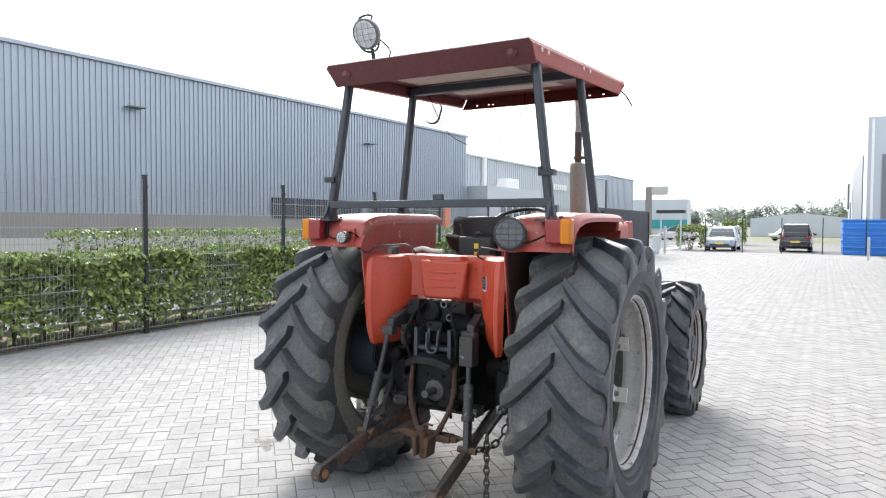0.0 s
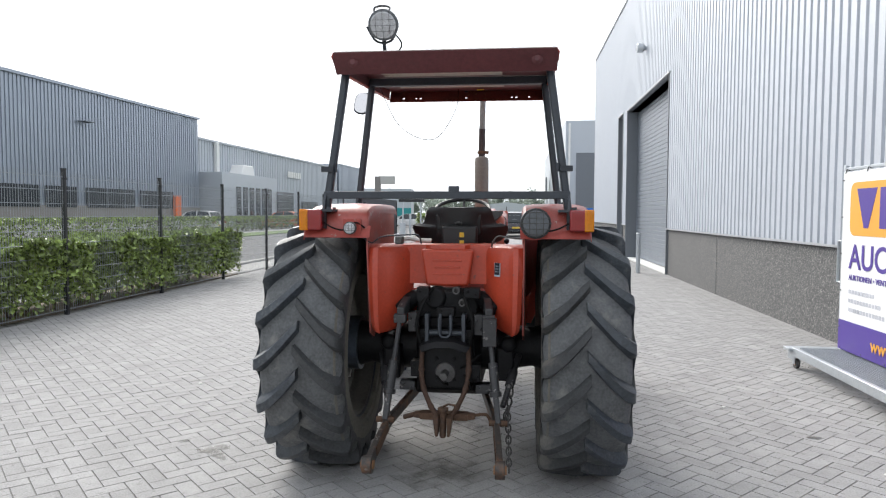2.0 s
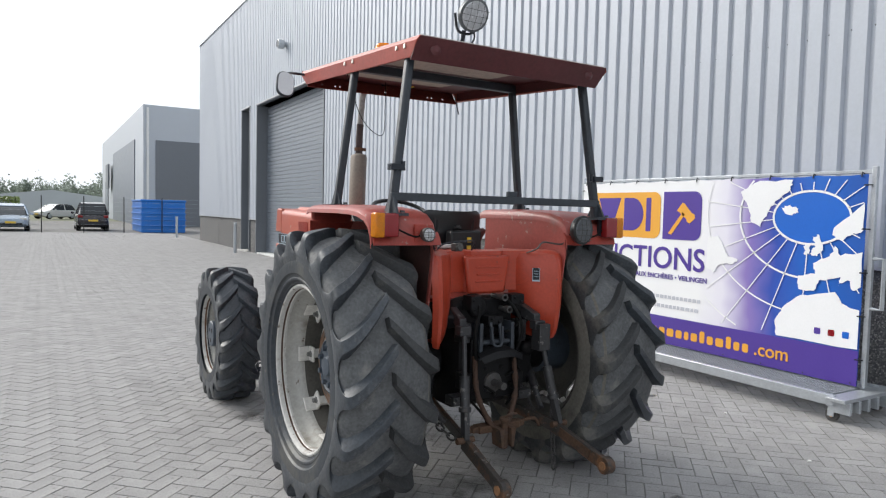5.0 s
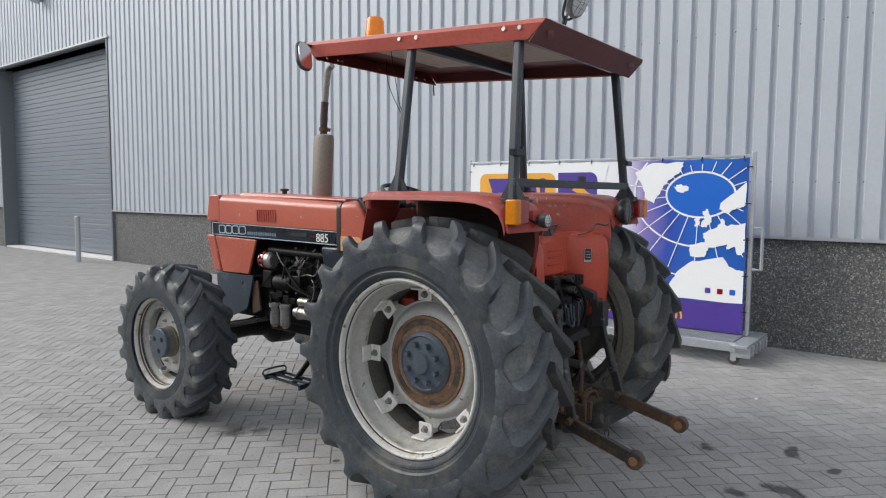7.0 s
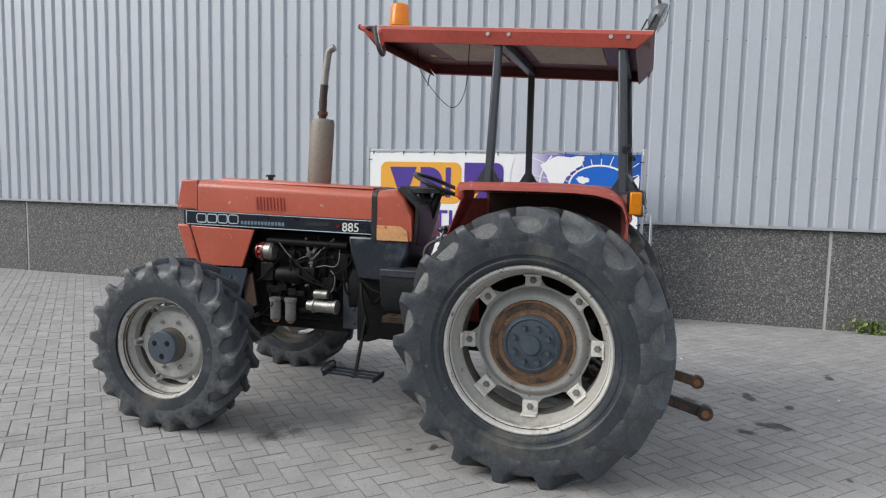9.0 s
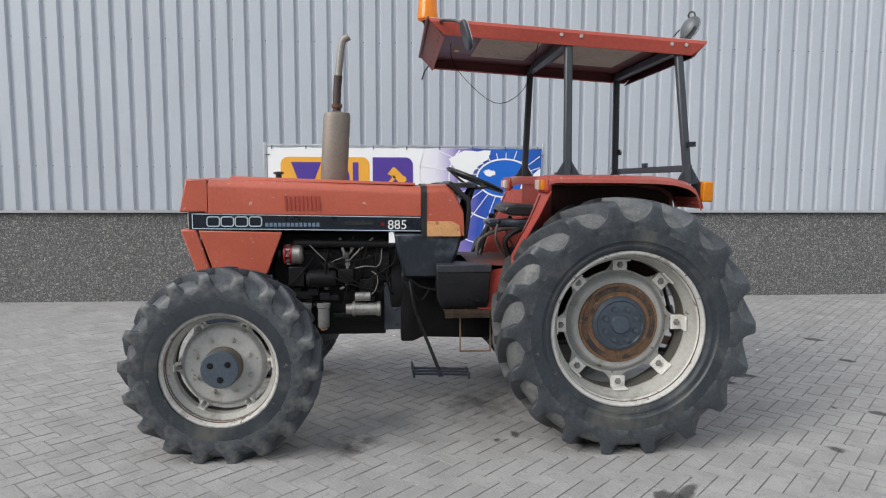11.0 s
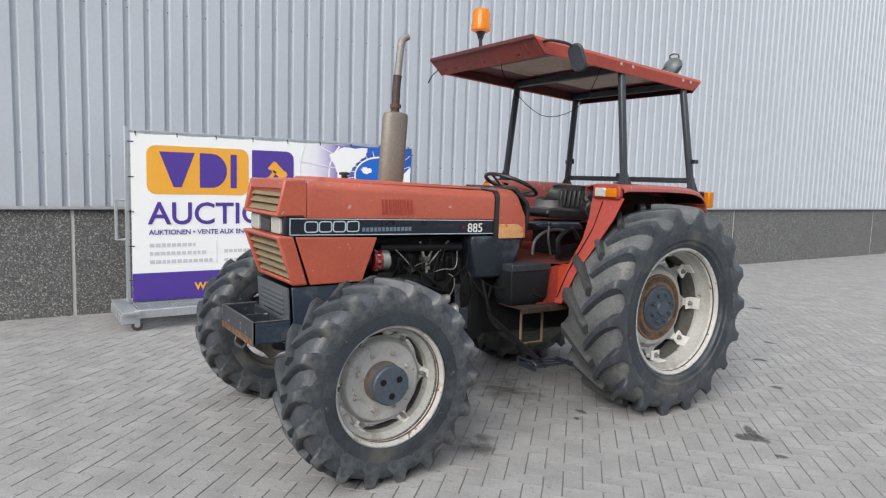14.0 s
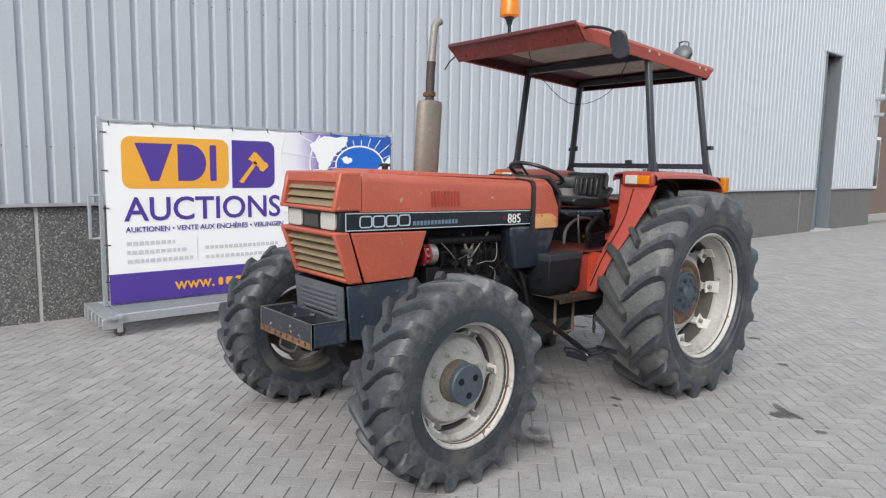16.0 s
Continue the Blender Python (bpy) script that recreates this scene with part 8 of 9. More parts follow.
land("land_shape", [(4.56, 1.40), (4.45, 1.42), (4.38, 1.3), (4.33, 1.22), (4.22, 1.2), (4.27, 1.15), (4.4, 1.14), (4.5, 1.05), (4.58, 1.1)], 8)
for a0, col in ((3.44, M_PURPLE), (3.32, M_REDLENS), (3.20, M_DEEPBLUE)):
    flat("icon_square", rounded(A(a0), 0.61, A(a0 - 0.055), 0.665, 0.008, 2), col, 3)
# lacing
for k in range(9):
    y = -HALF + 0.05 + k * (2 * HALF - 0.1) / 8
    for z in (1.985, 0.222):
        bm = bmesh.new()
        tube(bm, [(-0.012, y, z - 0.03 * (1 if z > 1 else -1)), (0.0, y, z + 0.01), (0.03, y, z + 0.0)], 0.0055, 6)
        part("lacing", bm, M_BLACK, banner)
for k in range(5):
    for s in (-1, 1):
        bm = bmesh.new()
        z = 0.45 + 0.36 * k
        tube(bm, [(-0.012, s * (HALF - 0.025), z), (0.0, s * (HALF + 0.02), z), (0.03, s * (HALF + 0.03), z)], 0.0055, 6)
        part("lacing", bm, M_BLACK, banner)

trolley = thing("banner_trolley", "galvanised steel banner frame on a grated trolley with castors", "trolley", (BX, BY, 0))
bm = bmesh.new()
for s in (-1, 1):
    box(bm, (0.035, s * (HALF + 0.035), 1.13), (0.04, 0.04, 1.82))
box(bm, (0.035, 0, 2.0), (0.03, 2 * HALF + 0.07, 0.03))
box(bm, (0.035, 0, 0.235), (0.04, 2 * HALF + 0.07, 0.04))
part("upright_frame", bm, M_GALV, trolley, bevel=0.004)
bm = bmesh.new()
for x in (-0.40, 0.28):
    box(bm, (x, 0, 0.17), (0.05, 2 * HALF + 0.1, 0.085))
for y in (-1.2, -0.4, 0.4, 1.2):
    box(bm, (-0.06, y, 0.165), (0.66, 0.04, 0.06))
part("base_frame", bm, M_GALV, trolley, bevel=0.006)
for s in (-1, 1):
    bm = bmesh.new()
    y = s * (HALF + 0.085)
    box(bm, (-0.06, y, 0.19), (0.82, 0.15, 0.03))
    for k in range(6):
        box(bm, (-0.40 + 0.135 * k, y + s * 0.02, 0.13), (0.03, 0.14, 0.1))
    part("end_beam", bm, M_GALV, trolley, bevel=0.004)
    bm = bmesh.new()
    yy = s * (HALF + 0.14)
    tube(bm, [(0.035, s * (HALF + 0.05), 1.29), (0.035, yy, 1.29), (0.035, yy, 0.88), (0.035, s * (HALF + 0.05), 0.88)], 0.017, 8)
    part("push_handle", bm, M_GALV, trolley)
    for x in (-0.385, 0.27):
        bm = bmesh.new()
        lathe(bm, [(-0.016, 0.05), (0.016, 0.05)], 20, c=(x, y - s * 0.06, 0.052))
        c = part("castor", bm, M_STEELGREY, trolley, "swivel castor with a rusty yellow hub")
        bm = bmesh.new()
        for d in (-0.026, 0.026):
            box(bm, (x + d, y - s * 0.06, 0.085), (0.006, 0.05, 0.08))
        box(bm, (x, y - s * 0.06, 0.128), (0.07, 0.07, 0.012))
        part("fork", bm, M_GALV, c)
        bm = bmesh.new()
        lathe(bm, [(-0.02, 0.018), (0.02, 0.018)], 12, c=(x, y - s * 0.06, 0.052))
        part("hub", bm, M_BEIGE, c)
# grating
bm = bmesh.new()
y = -HALF
while y < HALF:
    box(bm, (-0.06, y, 0.205), (0.62, 0.004, 0.02))
    y += 0.033
for k in range(19):
    box(bm, (-0.36 + 0.033 * k, 0, 0.205), (0.004, 2 * HALF, 0.02))
part("grating", bm, M_GALV, trolley, "galvanised open grating", smooth=0)


# ---- far surroundings ----
def far_hall(name, label, ax, ay, bx, by, top, depth, material, pitch, plinth=True):
    """A long hall whose facade runs from a to b; local x along it, -y outwards to the yard."""
    d = Vector((bx - ax, by - ay))
    L = d.length
    t = thing(name, label, "building", (ax, ay, 0), math.degrees(math.atan2(d.y, d.x)))
    bm = bmesh.new()
    box(bm, (L / 2, depth / 2, top / 2), (L, depth - 0.1, top - 0.1))
    part("wall", bm, material, t, smooth=0)
    bm = bmesh.new()
    k = 0
    while k * pitch < L:
        w = pitch * 0.62
        box(bm, (min(k * pitch + w / 2, L - w / 2), 0.026, (top + 2.0) / 2), (w, 0.055, top - 2.0))
        k += 1
    part("ribbed_sheet", bm, material, t, smooth=0)["kind"] = "stuff"
    bm = bmesh.new()
    box(bm, (L / 2, depth / 2 - 0.06, top + 0.03), (L + 0.2, depth + 0.2, 0.18))
    part("roof_edge", bm, material, t)
    if plinth:
        bm = bmesh.new()
        box(bm, (L / 2, -0.03, 1.4), (L, 0.14, 1.2))
        part("plinth", bm, M_PLINTHFAR, t, "brown grey concrete plinth", smooth=0)
        bm = bmesh.new()
        box(bm, (L / 2, -0.04, 0.4), (L, 0.16, 0.8))
        part("base_band", bm, M_SEAL, t, "pale concrete base", smooth=0)
    return t, L
hall, L = far_hall("slate_hall", "long slate blue ribbed steel hall across the road", -34.2, -5, -29.4, 56.1, 9.75, 40, M_HALL, 0.3)
for a, w in ((37.5, 5.5), (43.6, 2.6), (47.2, 5.0), (53, 4.2)):
    bm = bmesh.new()
    box(bm, (a + w / 2, -0.1, 2.55), (w, 0.1, 1.35))
    wn_ = part("window", bm, M_DARKGLASS, hall, "dark reflecting window")
    for k in range(int(w // 1.9) + 1):
        bm = bmesh.new()
        box(bm, (a + 0.04 + k * 1.9, -0.16, 2.55), (0.06, 0.06, 1.35))
        part("mullion", bm, M_REVEAL, wn_)
for a in (9.0, 28.0, 47.0):
    bm = bmesh.new()
    box(bm, (a, -0.35, 7.6), (0.9, 0.6, 0.06))
    part("wall_light", bm, M_REVEAL, hall)
bm = bmesh.new()
box(bm, (57.5, -0.3, 1.5), (0.75, 0.25, 2.9))
part("orange_pillar", bm, M_ORANGESIGN, hall, "orange sign pillar")
hall2, L2 = far_hall("grey_hall", "lower pale grey hall farther along the road", -30.0, 57.0, -28.3, 98.0, 8.2, 30, M_HALL2, 0.5, plinth=False)
bm = bmesh.new()
box(bm, (3.4, -0.2, 4.2), (0.5, 0.3, 8.0))
part("white_mast", bm, M_WHITE, hall2)
for a, w, z0, z1 in ((1.2, 2.0, 0, 4.2), (18, 5.0, 0.2, 4.0), (26, 6.0, 0.2, 3.0)):
    bm = bmesh.new()
    box(bm, (a + w / 2, -0.12, (z0 + z1) / 2), (w, 0.1, z1 - z0))
    part("opening", bm, M_DARKGLASS, hall2)
for k in range(7):
    bm = bmesh.new()
    box(bm, (21.5 + 0.62 * k, -0.15, 6.2), (0.4, 0.1, 0.7))
    part("sign_bar", bm, M_WHITE, hall2, "pale sign bar")
annex = thing("glass_annex", "low grey office annex with tall windows", "building", (-29.2, 57.2, 0), 87)
bm = bmesh.new()
box(bm, (6, 1.0, 2.6), (12, 5, 5.2))
part("wall", bm, M_HALL2, annex, smooth=0)
for k in range(6):
    bm = bmesh.new()
    box(bm, (3.2 + 1.4 * k, -1.53, 2.2), (0.9, 0.06, 3.6))
    part("window", bm, M_DARKGLASS, annex)
bm = bmesh.new()
prism(bm, [(6.0, 5.2), (9.0, 5.2), (8.7, 6.3), (6.6, 6.3)], -0.5, 1.5, "y")
part("roof_unit", bm, M_WHITE, annex, bevel=0.15)
tower, L3 = far_hall("grey_block", "plain grey office block at the row's end", -28.2, 99, -27.6, 112, 8.9, 14, M_HALL, 0.6, plinth=False)

hall3 = thing("pale_hall", "pale blue grey hall with deep door recesses beyond the yard", "building", (2.45, 55.0, 0))
bm = bmesh.new()
box(bm, (10, 20, 4.55), (20, 40, 9.1))
part("wall", bm, M_HALL2, hall3, smooth=0)
# recesses are flat panels; their dark colour stands in for shade
for y0, y1, h in ((5.2, 24.5, 6.9), (31, 35, 4.2)):
    bm = bmesh.new()
    box(bm, (-0.02, (y0 + y1) / 2, h / 2), (0.1, y1 - y0, h))
    part("door_recess", bm, M_DOOR, hall3, "flat dark panel for a shaded door recess", smooth=0)
bm = bmesh.new()
box(bm, (3.5, -0.02, 3.25), (5.3, 0.1, 6.5))
part("front_recess", bm, M_REVEAL, hall3, "flat panel painted as a shaded front recess", smooth=0)
bm = bmesh.new()
box(bm, (0.3, -0.06, 4.6), (0.16, 0.12, 8.6))
part("downpipe", bm, M_WHITE, hall3)
bm = bmesh.new()
box(bm, (-0.4, 27, 4.6), (0.15, 3.2, 2.6))
part("hanging_sign", bm, M_REVEAL, hall3)

cont = thing("blue_container", "bright blue ribbed steel waste container", "container", (2.05, 44.6, 0))
bm = bmesh.new()
box(bm, (0, 0, 0.93), (2.4, 4.6, 1.86))
part("body", bm, M_BLUEBOX, cont, bevel=0.03)
for z in (0.4, 0.75, 1.1, 1.45):
    bm = bmesh.new()
    box(bm, (0, 0, z), (2.5, 4.7, 0.07))
    part("rib", bm, M_BLUEBOX, cont, bevel=0.01)
bm = bmesh.new()
box(bm, (0, 0, 1.86), (2.5, 4.7, 0.12))
part("lid", bm, M_BLUEBOX, cont, bevel=0.03)


def car(name, label, x, y, rz, paint, high):
    t = thing(name, label, "car", (x, y, 0), rz, group="parked cars")
    w, L = 0.86, 2.05
    h0 = 0.3
    belt, top = (0.98, 1.66) if high else (0.9, 1.48)
    st = [(-L, 0.62, 0.45, 0.72), (-L + 0.08, 0.78, 0.34, belt - 0.1), (-1.4, w, 0.25, belt), (-0.4, w, 0.24, belt), (0.6, w, 0.24, belt), (1.15, w, 0.25, belt - 0.04), (L - 0.25, 0.8, 0.3, belt - 0.2), (L, 0.6, 0.42, 0.66)]
    bm = bmesh.new()
    loft(bm, [[(-a, v, z0), (-a * 0.8, v, z0 - 0.06), (a * 0.8, v, z0 - 0.06), (a, v, z0), (a * 1.02, v, (z0 + z1) / 2), (a * 0.94, v, z1), (0, v, z1 + 0.03), (-a * 0.94, v, z1), (-a * 1.02, v, (z0 + z1) / 2)] for v, a, z0, z1 in st])
    part("body", bm, paint, t, bevel=0.02)
    bm = bmesh.new()
    cab = [(-1.85, 0.66, belt - 0.02, belt), (-1.5, 0.62, belt - 0.02, top - 0.08), (-0.9, 0.6, belt - 0.02, top), (0.0, 0.6, belt - 0.02, top - 0.01), (0.45, 0.62, belt - 0.02, top - 0.12), (1.2, 0.7, belt - 0.06, belt - 0.03)]
    loft(bm, [[(-w * 0.93, v, z0), (w * 0.93, v, z0), (a, v, z1), (-a, v, z1)] for v, a, z0, z1 in cab])
    part("glasshouse", bm, M_DARKGLASS, t, "dark car glass")
    bm = bmesh.new()
    plate(bm, [[(-0.6, v, z), (0.6, v, z)] for v, z in ((-1.5, top - 0.07), (-0.9, top + 0.012), (0.0, top + 0.004), (0.45, top - 0.11))], 0.03)
    part("roof", bm, paint, t)
    for s in (-1, 1):
        for p, q in (((s * 0.62, -1.5, top - 0.07), (s * 0.8, -1.85, belt)), ((s * 0.62, 0.45, top - 0.1), (s * 0.8, 1.15, belt - 0.04)), ((s * 0.61, -0.5, top - 0.02), (s * 0.81, -0.5, belt))):
            bm = bmesh.new()
            bar(bm, p, q, 0.07, 0.06, (1, 0, 0))
            part("pillar", bm, paint, t)
        bm = bmesh.new()
        box(bm, (s * 0.98, 0.75, belt + 0.05), (0.16, 0.1, 0.13))
        part("door_mirror", bm, paint, t, bevel=0.03)
        for v in (-1.3, 1.3):
            bm = bmesh.new()
            lathe(bm, [(s * 0.62, 0.3), (s * 0.64, 0.32), (s * 0.84, 0.32), (s * 0.86, 0.29)], 28, c=(0, v, 0.32))
            wh = part("wheel", bm, M_HOSE, t)
            bm = bmesh.new()
            lathe(bm, [(s * 0.855, 0.22), (s * 0.87, 0.2), (s * 0.865, 0.03)], 20, c=(0, v, 0.32))
            part("rim", bm, M_GALV, wh)
        bm = bmesh.new()
        box(bm, (s * 0.6, L - 0.09, 0.68), (0.3, 0.16, 0.12))
        part("headlamp", bm, M_CLEARLENS, t, bevel=0.03)
        bm = bmesh.new()
        box(bm, (s * 0.68, -L + 0.08, belt - 0.12), (0.26, 0.16, 0.16))
        part("tail_lamp", bm, M_REDLENS, t, bevel=0.02)
    for v, z in ((L + 0.01, 0.48), (-L - 0.0, 0.62)):
        bm = bmesh.new()
        box(bm, (0, v, z), (0.5, 0.03, 0.11))
        part("plate", bm, M_YELLOW, t, "blank yellow plate")
    for v, z, wide in ((L - 0.03, 0.4, 1.1), (-L + 0.03, 0.42, 1.3)):
        bm = bmesh.new()
        box(bm, (0, v, z), (wide, 0.1, 0.11))
        part("bumper_trim", bm, M_STRIPE, t, bevel=0.02)
M_CARBLUE = mat("pale_blue_car_paint", (0.42, 0.5, 0.6), 0.25, 0.3, var=0.03, coat=0.6)
M_CARDARK = mat("dark_grey_car_paint", (0.035, 0.03, 0.035), 0.25, 0.3, var=0.03, coat=0.6)
M_CARWHITE = mat("white_car_paint", (0.7, 0.7, 0.7), 0.3, 0.0, var=0.03, coat=0.6)
car("parked_car", "pale silver blue hatchback parked nose towards the yard", -5.55, 45.6, 180, M_CARBLUE, False)
car("parked_car", "dark grey sport utility car parked with its tail to the yard", -1.5, 46.4, 0, M_CARDARK, True)
car("parked_car", "white estate car parked farther back", -3.0, 78, 130, M_CARWHITE, False)
car("parked_car", "white car parked beyond the gate", -13.5, 74, 70, M_CARWHITE, False)
car("parked_car", "white van parked beside the far hall", -25.6, 48, 80, M_CARWHITE, True)
car("parked_car", "dark red car parked beside the far hall", -25.4, 66, 85, M_ORANGESIGN, True)

# bushes, sign post and the far tree line
hedge("bush", -8.2, -6.6, 44.0, 46.0, 1.5, 2600, 0.08, 8, "clipped green bush at the yard's end")
hedge("bush", -7.2, -5.6, 58.0, 60.5, 1.9, 2600, 0.09, 18, "clipped green bush beyond the fence")
shelter = thing("notice_frame", "dark roofed notice frame on two posts", "sign", (-8.4, 43.6, 0))
bm = bmesh.new()
for x in (-0.6, 0.6):
    box(bm, (x, 0, 1.2), (0.09, 0.09, 2.4))
part("posts", bm, M_GALV, shelter)
bm = bmesh.new()
box(bm, (0, 0, 2.4), (1.7, 0.5, 0.2))
part("roof", bm, M_BLACK, shelter)
totem = thing("sign_totem", "pale roadside sign on a tall grey post", "sign", (-23.5, 105, 0))
bm = bmesh.new()
box(bm, (0, 0, 3.7), (0.9, 0.5, 7.4))
part("post", bm, M_PLINTHFAR, totem)
bm = bmesh.new()
box(bm, (1.5, 0, 6.8), (2.6, 0.4, 1.3))
part("board", bm, M_SEAL, totem)
bill = thing("grey_shed", "low pale grey shed beyond the car park", "building", (-9.5, 108, 0))
bm = bmesh.new()
prism(bm, [(0, 0), (13, 0), (13, 2.6), (6.5, 3.4), (0, 2.6)], 0, 8, "y")
part("wall", bm, M_HALL2, bill, smooth=0)
teal = thing("teal_shed", "low building with a teal band beyond the road", "building", (-46, 128, 0), 5)
bm = bmesh.new()
box(bm, (12, 4, 3.2), (24, 8, 6.4))
part("wall", bm, M_HALL2, teal, smooth=0)
bm = bmesh.new()
box(bm, (12, -0.05, 1.8), (24, 0.2, 1.6))
part("band", bm, mat("teal_band", (0.03, 0.26, 0.28), 0.6), teal, smooth=0)


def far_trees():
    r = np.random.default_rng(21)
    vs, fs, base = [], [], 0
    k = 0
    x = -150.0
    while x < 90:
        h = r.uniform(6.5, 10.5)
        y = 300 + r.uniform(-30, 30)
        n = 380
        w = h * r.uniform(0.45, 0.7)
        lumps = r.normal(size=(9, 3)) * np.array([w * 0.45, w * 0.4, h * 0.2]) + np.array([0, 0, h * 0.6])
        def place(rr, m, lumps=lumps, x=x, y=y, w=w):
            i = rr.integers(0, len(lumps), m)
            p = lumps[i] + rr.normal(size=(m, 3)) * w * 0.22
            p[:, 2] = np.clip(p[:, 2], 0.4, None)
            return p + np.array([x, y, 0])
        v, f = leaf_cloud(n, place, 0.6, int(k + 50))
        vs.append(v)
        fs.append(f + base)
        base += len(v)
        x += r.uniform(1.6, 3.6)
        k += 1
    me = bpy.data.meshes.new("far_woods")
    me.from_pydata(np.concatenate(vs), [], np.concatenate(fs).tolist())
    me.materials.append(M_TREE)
    return tagged(new("far_woods", me), "distant green belt of trees on the horizon, paled for haze", "trees", kind="stuff")
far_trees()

# weeds at the wall's foot
weed = thing("weed", "small green weed at the wall's foot", "plant", (WALL - 0.06, 0.45, 0))
v, f = leaf_cloud(160, lambda r, n: r.normal(size=(n, 3)) * np.array([0.04, 0.12, 0.05]) + np.array([0, 0, 0.07]), 0.03, 77)
v[:, 2] = np.clip(v[:, 2], 0.0, None)
me = bpy.data.meshes.new("leaves")
me.from_pydata(v, [], f.tolist())
me.materials.append(M_LEAF)
ob = new("leaves", me)
ob.parent = weed
ob["kind"] = "stuff"

# oil stains on the pavement, and painted shade under the tractor
def stain(x, y, sx, sy, turn, material, label):
    bm = bmesh.new()
    bmesh.ops.create_circle(bm, cap_ends=True, segments=28, radius=1.0)
    ob = solid("pavement_film", bm, material, label, "stain", group="oil stains", kind="stuff", smooth=0)
    ob.matrix_world = pose(x, y, 0.0025 + 0.0002 * (abs(x * 37) % 5), 0, 0, turn) @ Matrix.Diagonal((sx, sy, 1, 1))


for x, y, sx, sy, turn in ((-3.44, 3.51, 0.17, 0.14, 20), (-3.38, 3.42, 0.2, 0.07, -35), (-1.39, 2.06, 0.17, 0.12, 60), (-0.75, 2.15, 0.16, 0.08, 10), (-0.9, 1.9, 0.09, 0.06, 0), (-1.58, 2.27, 0.13, 0.08, 70), (-2.33, 1.59, 0.1, 0.07, 30), (-2.9, 2.29, 0.09, 0.07, 0), (-2.19, 1.83, 0.07, 0.04, 10), (-1.0, 2.6, 0.12, 0.08, 0), (-0.55, -0.1, 0.3, 0.12, 25), (-0.73, -0.9, 0.2, 0.1, 30), (-0.2, 0.7, 0.2, 0.1, 50), (0.1, 1.4, 0.15, 0.08, 0), (-2.52, 4.15, 0.08, 0.05, 0), (-2.62, 4.28, 0.05, 0.04, 0), (-3.7, 3.64, 0.06, 0.04, 40), (-1.97, 0.84, 0.09, 0.05, 0), (-1.0, 0.9, 0.12, 0.09, 40), (0.6, 4.2, 0.11, 0.07, 0)):
    stain(x, y, sx, sy, turn, M_OIL, "dark dried oil stain on the pavers")
# two oil smudges, then two broad patches that paint the tractor's contact shade
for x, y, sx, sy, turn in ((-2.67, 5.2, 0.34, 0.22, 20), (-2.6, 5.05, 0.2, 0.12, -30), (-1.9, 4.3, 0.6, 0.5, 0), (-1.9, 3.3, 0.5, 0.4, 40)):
    stain(x, y, sx, sy, turn, M_SMUDGE_SHADE, "faint oily smudge and painted shade under the tractor")
for i, (x, y) in enumerate(((0.737, 3.556), (0.3, 2.6), (-0.6, 1.5), (0.2, 4.9), (-4.3, 5.1))):
    bm = bmesh.new()
    bmesh.ops.create_icosphere(bm, subdivisions=1, radius=0.016, matrix=Matrix.Translation((x, y, 0.006)) @ Matrix.Diagonal((1.2, 0.8, 0.5, 1)))
    solid("pebble", bm, M_WHITE, "small white pebble on the pavers", "pebble", group="pebbles")


# ---- pavement of herringbone pavers, laid at 45 degrees ----
def paver_shape():
    L, w, g, b = 0.21, 0.105, 0.002, 0.002
    x0, x1, y0, y1 = g, L - g, g, w - g
    v = [(x0, y0, -0.006), (x1, y0, -0.006), (x1, y1, -0.006), (x0, y1, -0.006), (x0 + b, y0 + b, 0), (x1 - b, y0 + b, 0), (x1 - b, y1 - b, 0), (x0 + b, y1 - b, 0)]
    f = [(4, 5, 6, 7), (0, 1, 5, 4), (1, 2, 6, 5), (2, 3, 7, 6), (3, 0, 4, 7)]
    return np.array(v), np.array(f)


def lay():
    """Lower corner and turn of each paver in the pattern's own axes."""
    w = 0.105
    out = []
    n = 620
    for j in range(-n, n):
        for i in range(-(n // 4) - 2, n // 4 + 2):
            # row j: a lying paver at 4i + j, and a standing one beside it
            out.append(((4 * i + j) * w, j * w, 0))
            out.append(((4 * i + j + 3) * w, j * w, 1))
    return np.array(out)


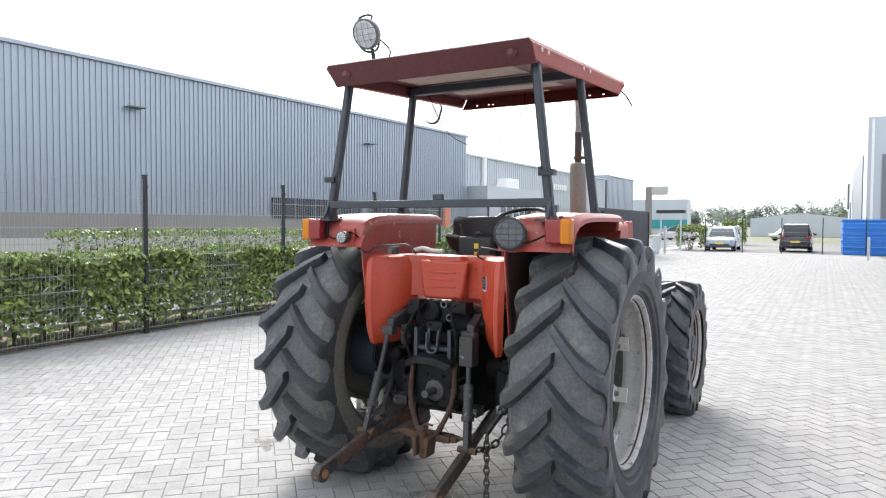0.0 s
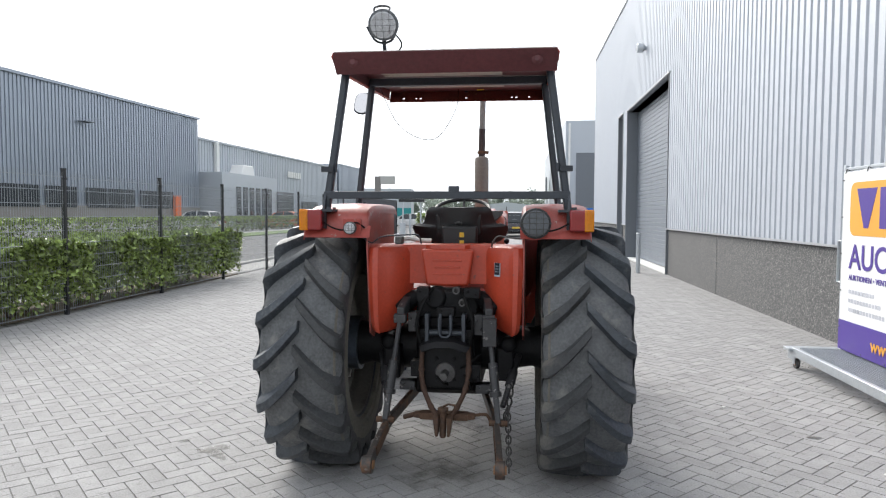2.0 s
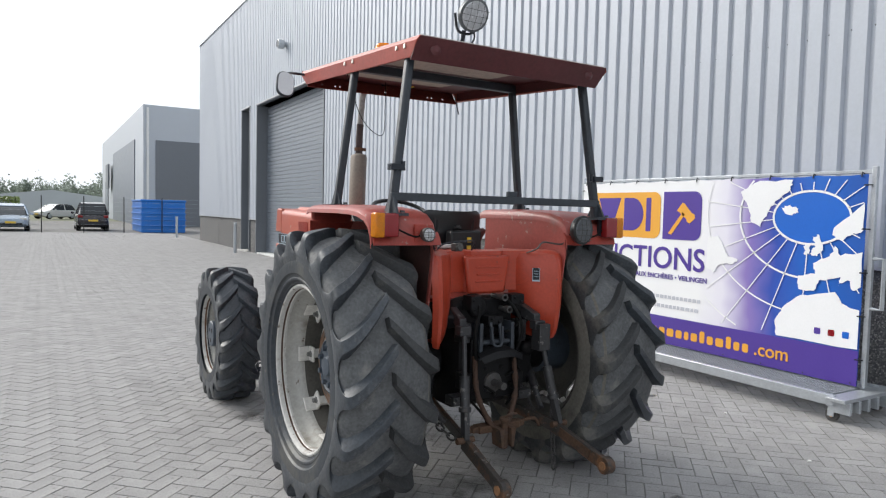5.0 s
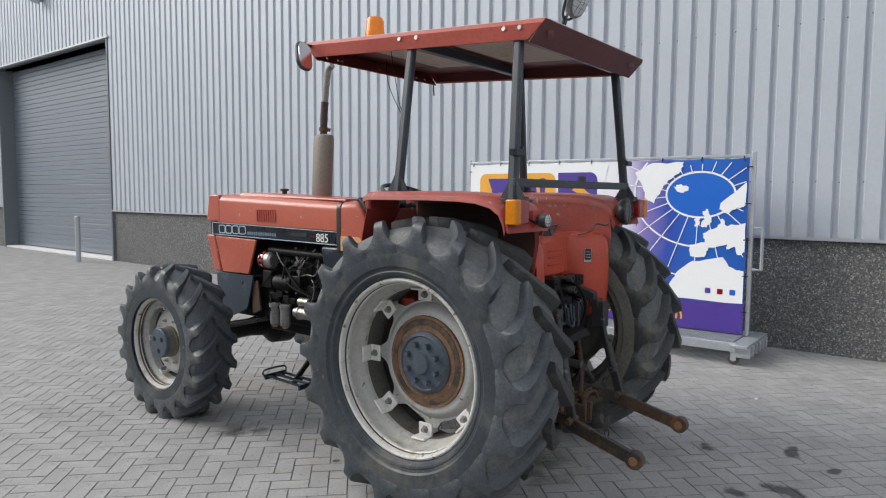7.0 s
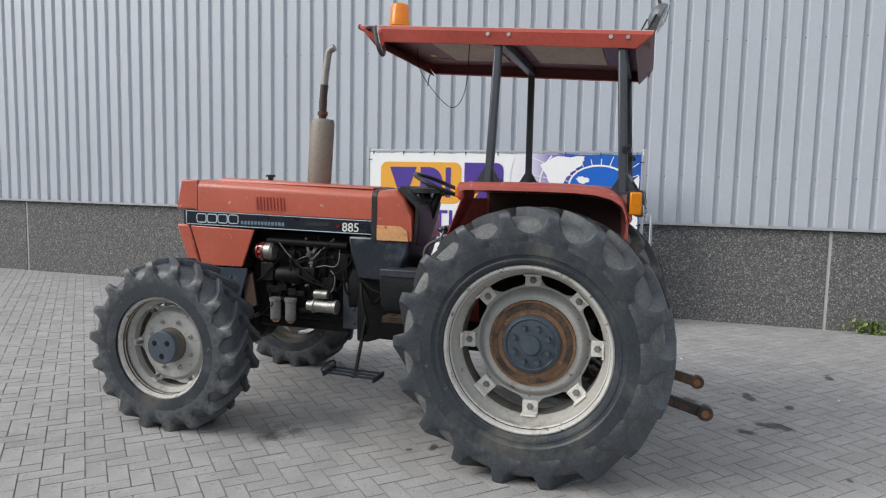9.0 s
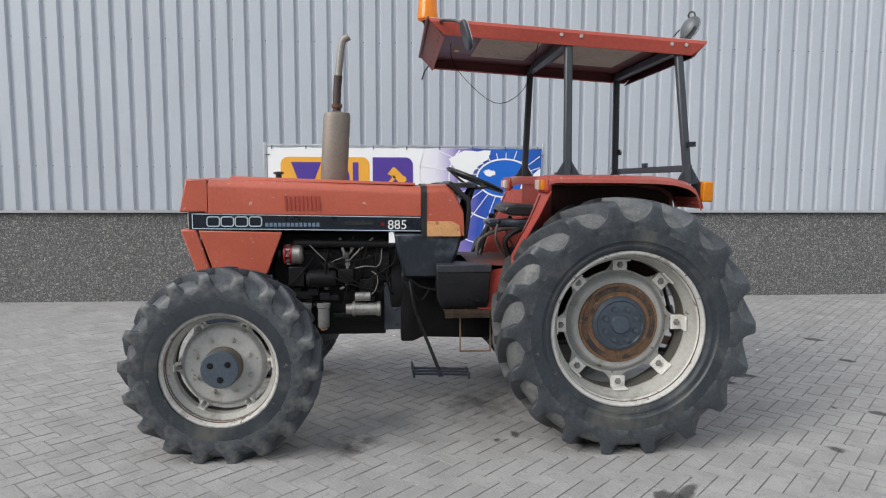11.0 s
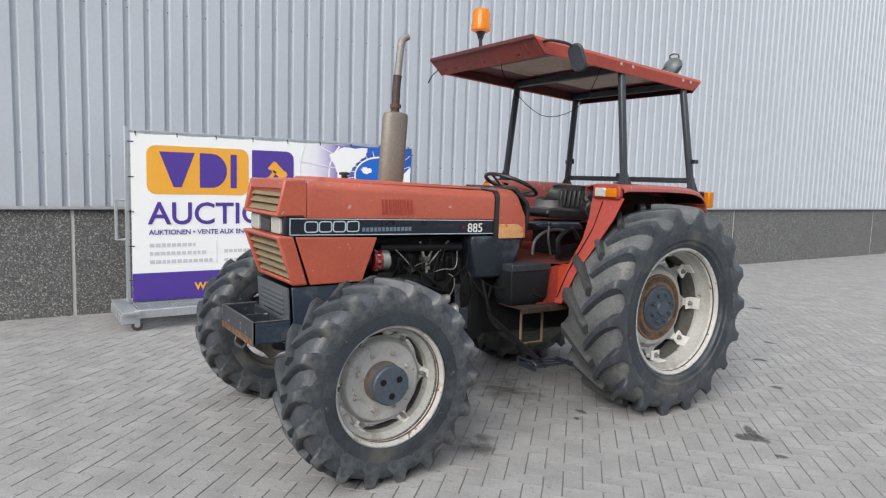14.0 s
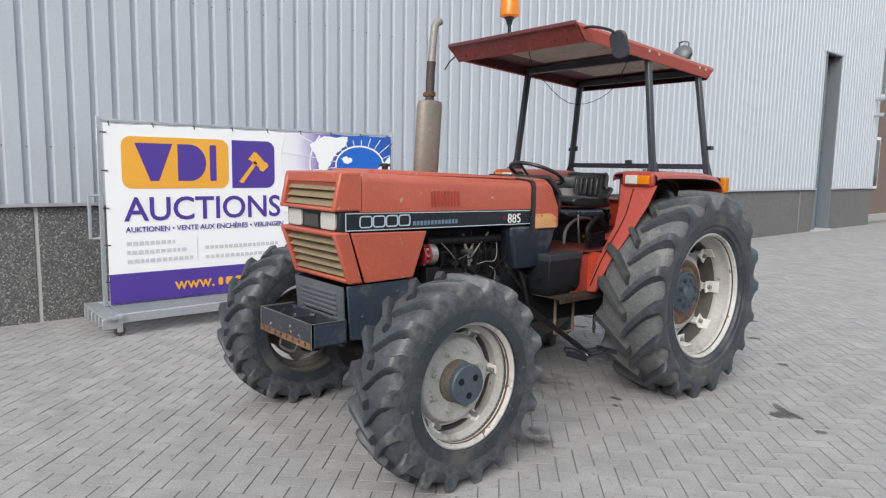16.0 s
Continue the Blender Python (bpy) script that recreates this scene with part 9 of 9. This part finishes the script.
pv, pf = paver_shape()
P = lay()
c45, s45 = math.cos(radians(45)), math.sin(radians(45))
mid = P[:, :2] + np.where(P[:, 2:3] == 0, [[0.105, 0.0525]], [[0.0525, 0.105]])
wx = mid[:, 0] * c45 - mid[:, 1] * s45 - 2.0
wy = mid[:, 0] * s45 + mid[:, 1] * c45 + 14.0
inside = (wx > -8.4) & (wx < WALL + 0.02) & (wy > -20) & (wy < 42)
P, wx, wy = P[inside], wx[inside], wy[inside]
pavement = thing("pavement", "yard of grey concrete pavers laid in herringbone", "pavement", kind="structure")
near = (wx > -5.1) & (wx < -3.3) & (wy > 4.0) & (wy < 7.7)
rng = np.random.default_rng(2)
mesh_a = bpy.data.meshes.new("paver")
mesh_a.from_pydata(pv - np.array([0.105, 0.0525, 0]), [], pf.tolist())
mesh_a.shade_flat()
mesh_a.materials.append(M_PAVER_ONE)
mesh_a.materials.append(M_JOINT)
mesh_a.polygons.foreach_set("material_index", [0, 1, 1, 1, 1])
count = 0
for k in np.flatnonzero(near):
    if count >= 300:
        near[k] = False
        continue
    ob = new("paver", mesh_a)
    ob.parent = pavement
    ob.matrix_local = pose(wx[k], wy[k], rng.uniform(-0.0012, 0.0012), 0, 0, 45 + 90 * P[k, 2])
    count += 1
Q = ~near
qx, qy, qt = wx[Q], wy[Q], P[Q, 2]
ang = np.radians(45 + 90 * qt)
lo = pv - np.array([0.105, 0.0525, 0])
V = np.empty((len(qx), 8, 3))
V[:, :, 0] = qx[:, None] + lo[None, :, 0] * np.cos(ang)[:, None] - lo[None, :, 1] * np.sin(ang)[:, None]
V[:, :, 1] = qy[:, None] + lo[None, :, 0] * np.sin(ang)[:, None] + lo[None, :, 1] * np.cos(ang)[:, None]
V[:, :, 2] = lo[None, :, 2] + rng.uniform(-0.0012, 0.0012, len(qx))[:, None]
F = (np.arange(len(qx)) * 8)[:, None, None] + pf[None]
me = bpy.data.meshes.new("pavers")
V = V.reshape(-1, 3)
F = F.reshape(-1, 4)
me.vertices.add(len(V))
me.vertices.foreach_set("co", V.ravel())
me.loops.add(F.size)
me.loops.foreach_set("vertex_index", F.ravel().astype(np.int32))
me.polygons.add(len(F))
me.polygons.foreach_set("loop_start", np.arange(len(F), dtype=np.int32) * 4)
me.update(calc_edges=True)
me.validate()
me.shade_flat()
me.materials.append(M_PAVER)
me.materials.append(M_JOINT)
me.polygons.foreach_set("material_index", np.tile(np.array([0, 1, 1, 1, 1], dtype=np.int32), len(me.polygons) // 5))
ob = new("pavers", me)
ob.parent = pavement
tagged(ob, "field of grey concrete pavers", kind="stuff")
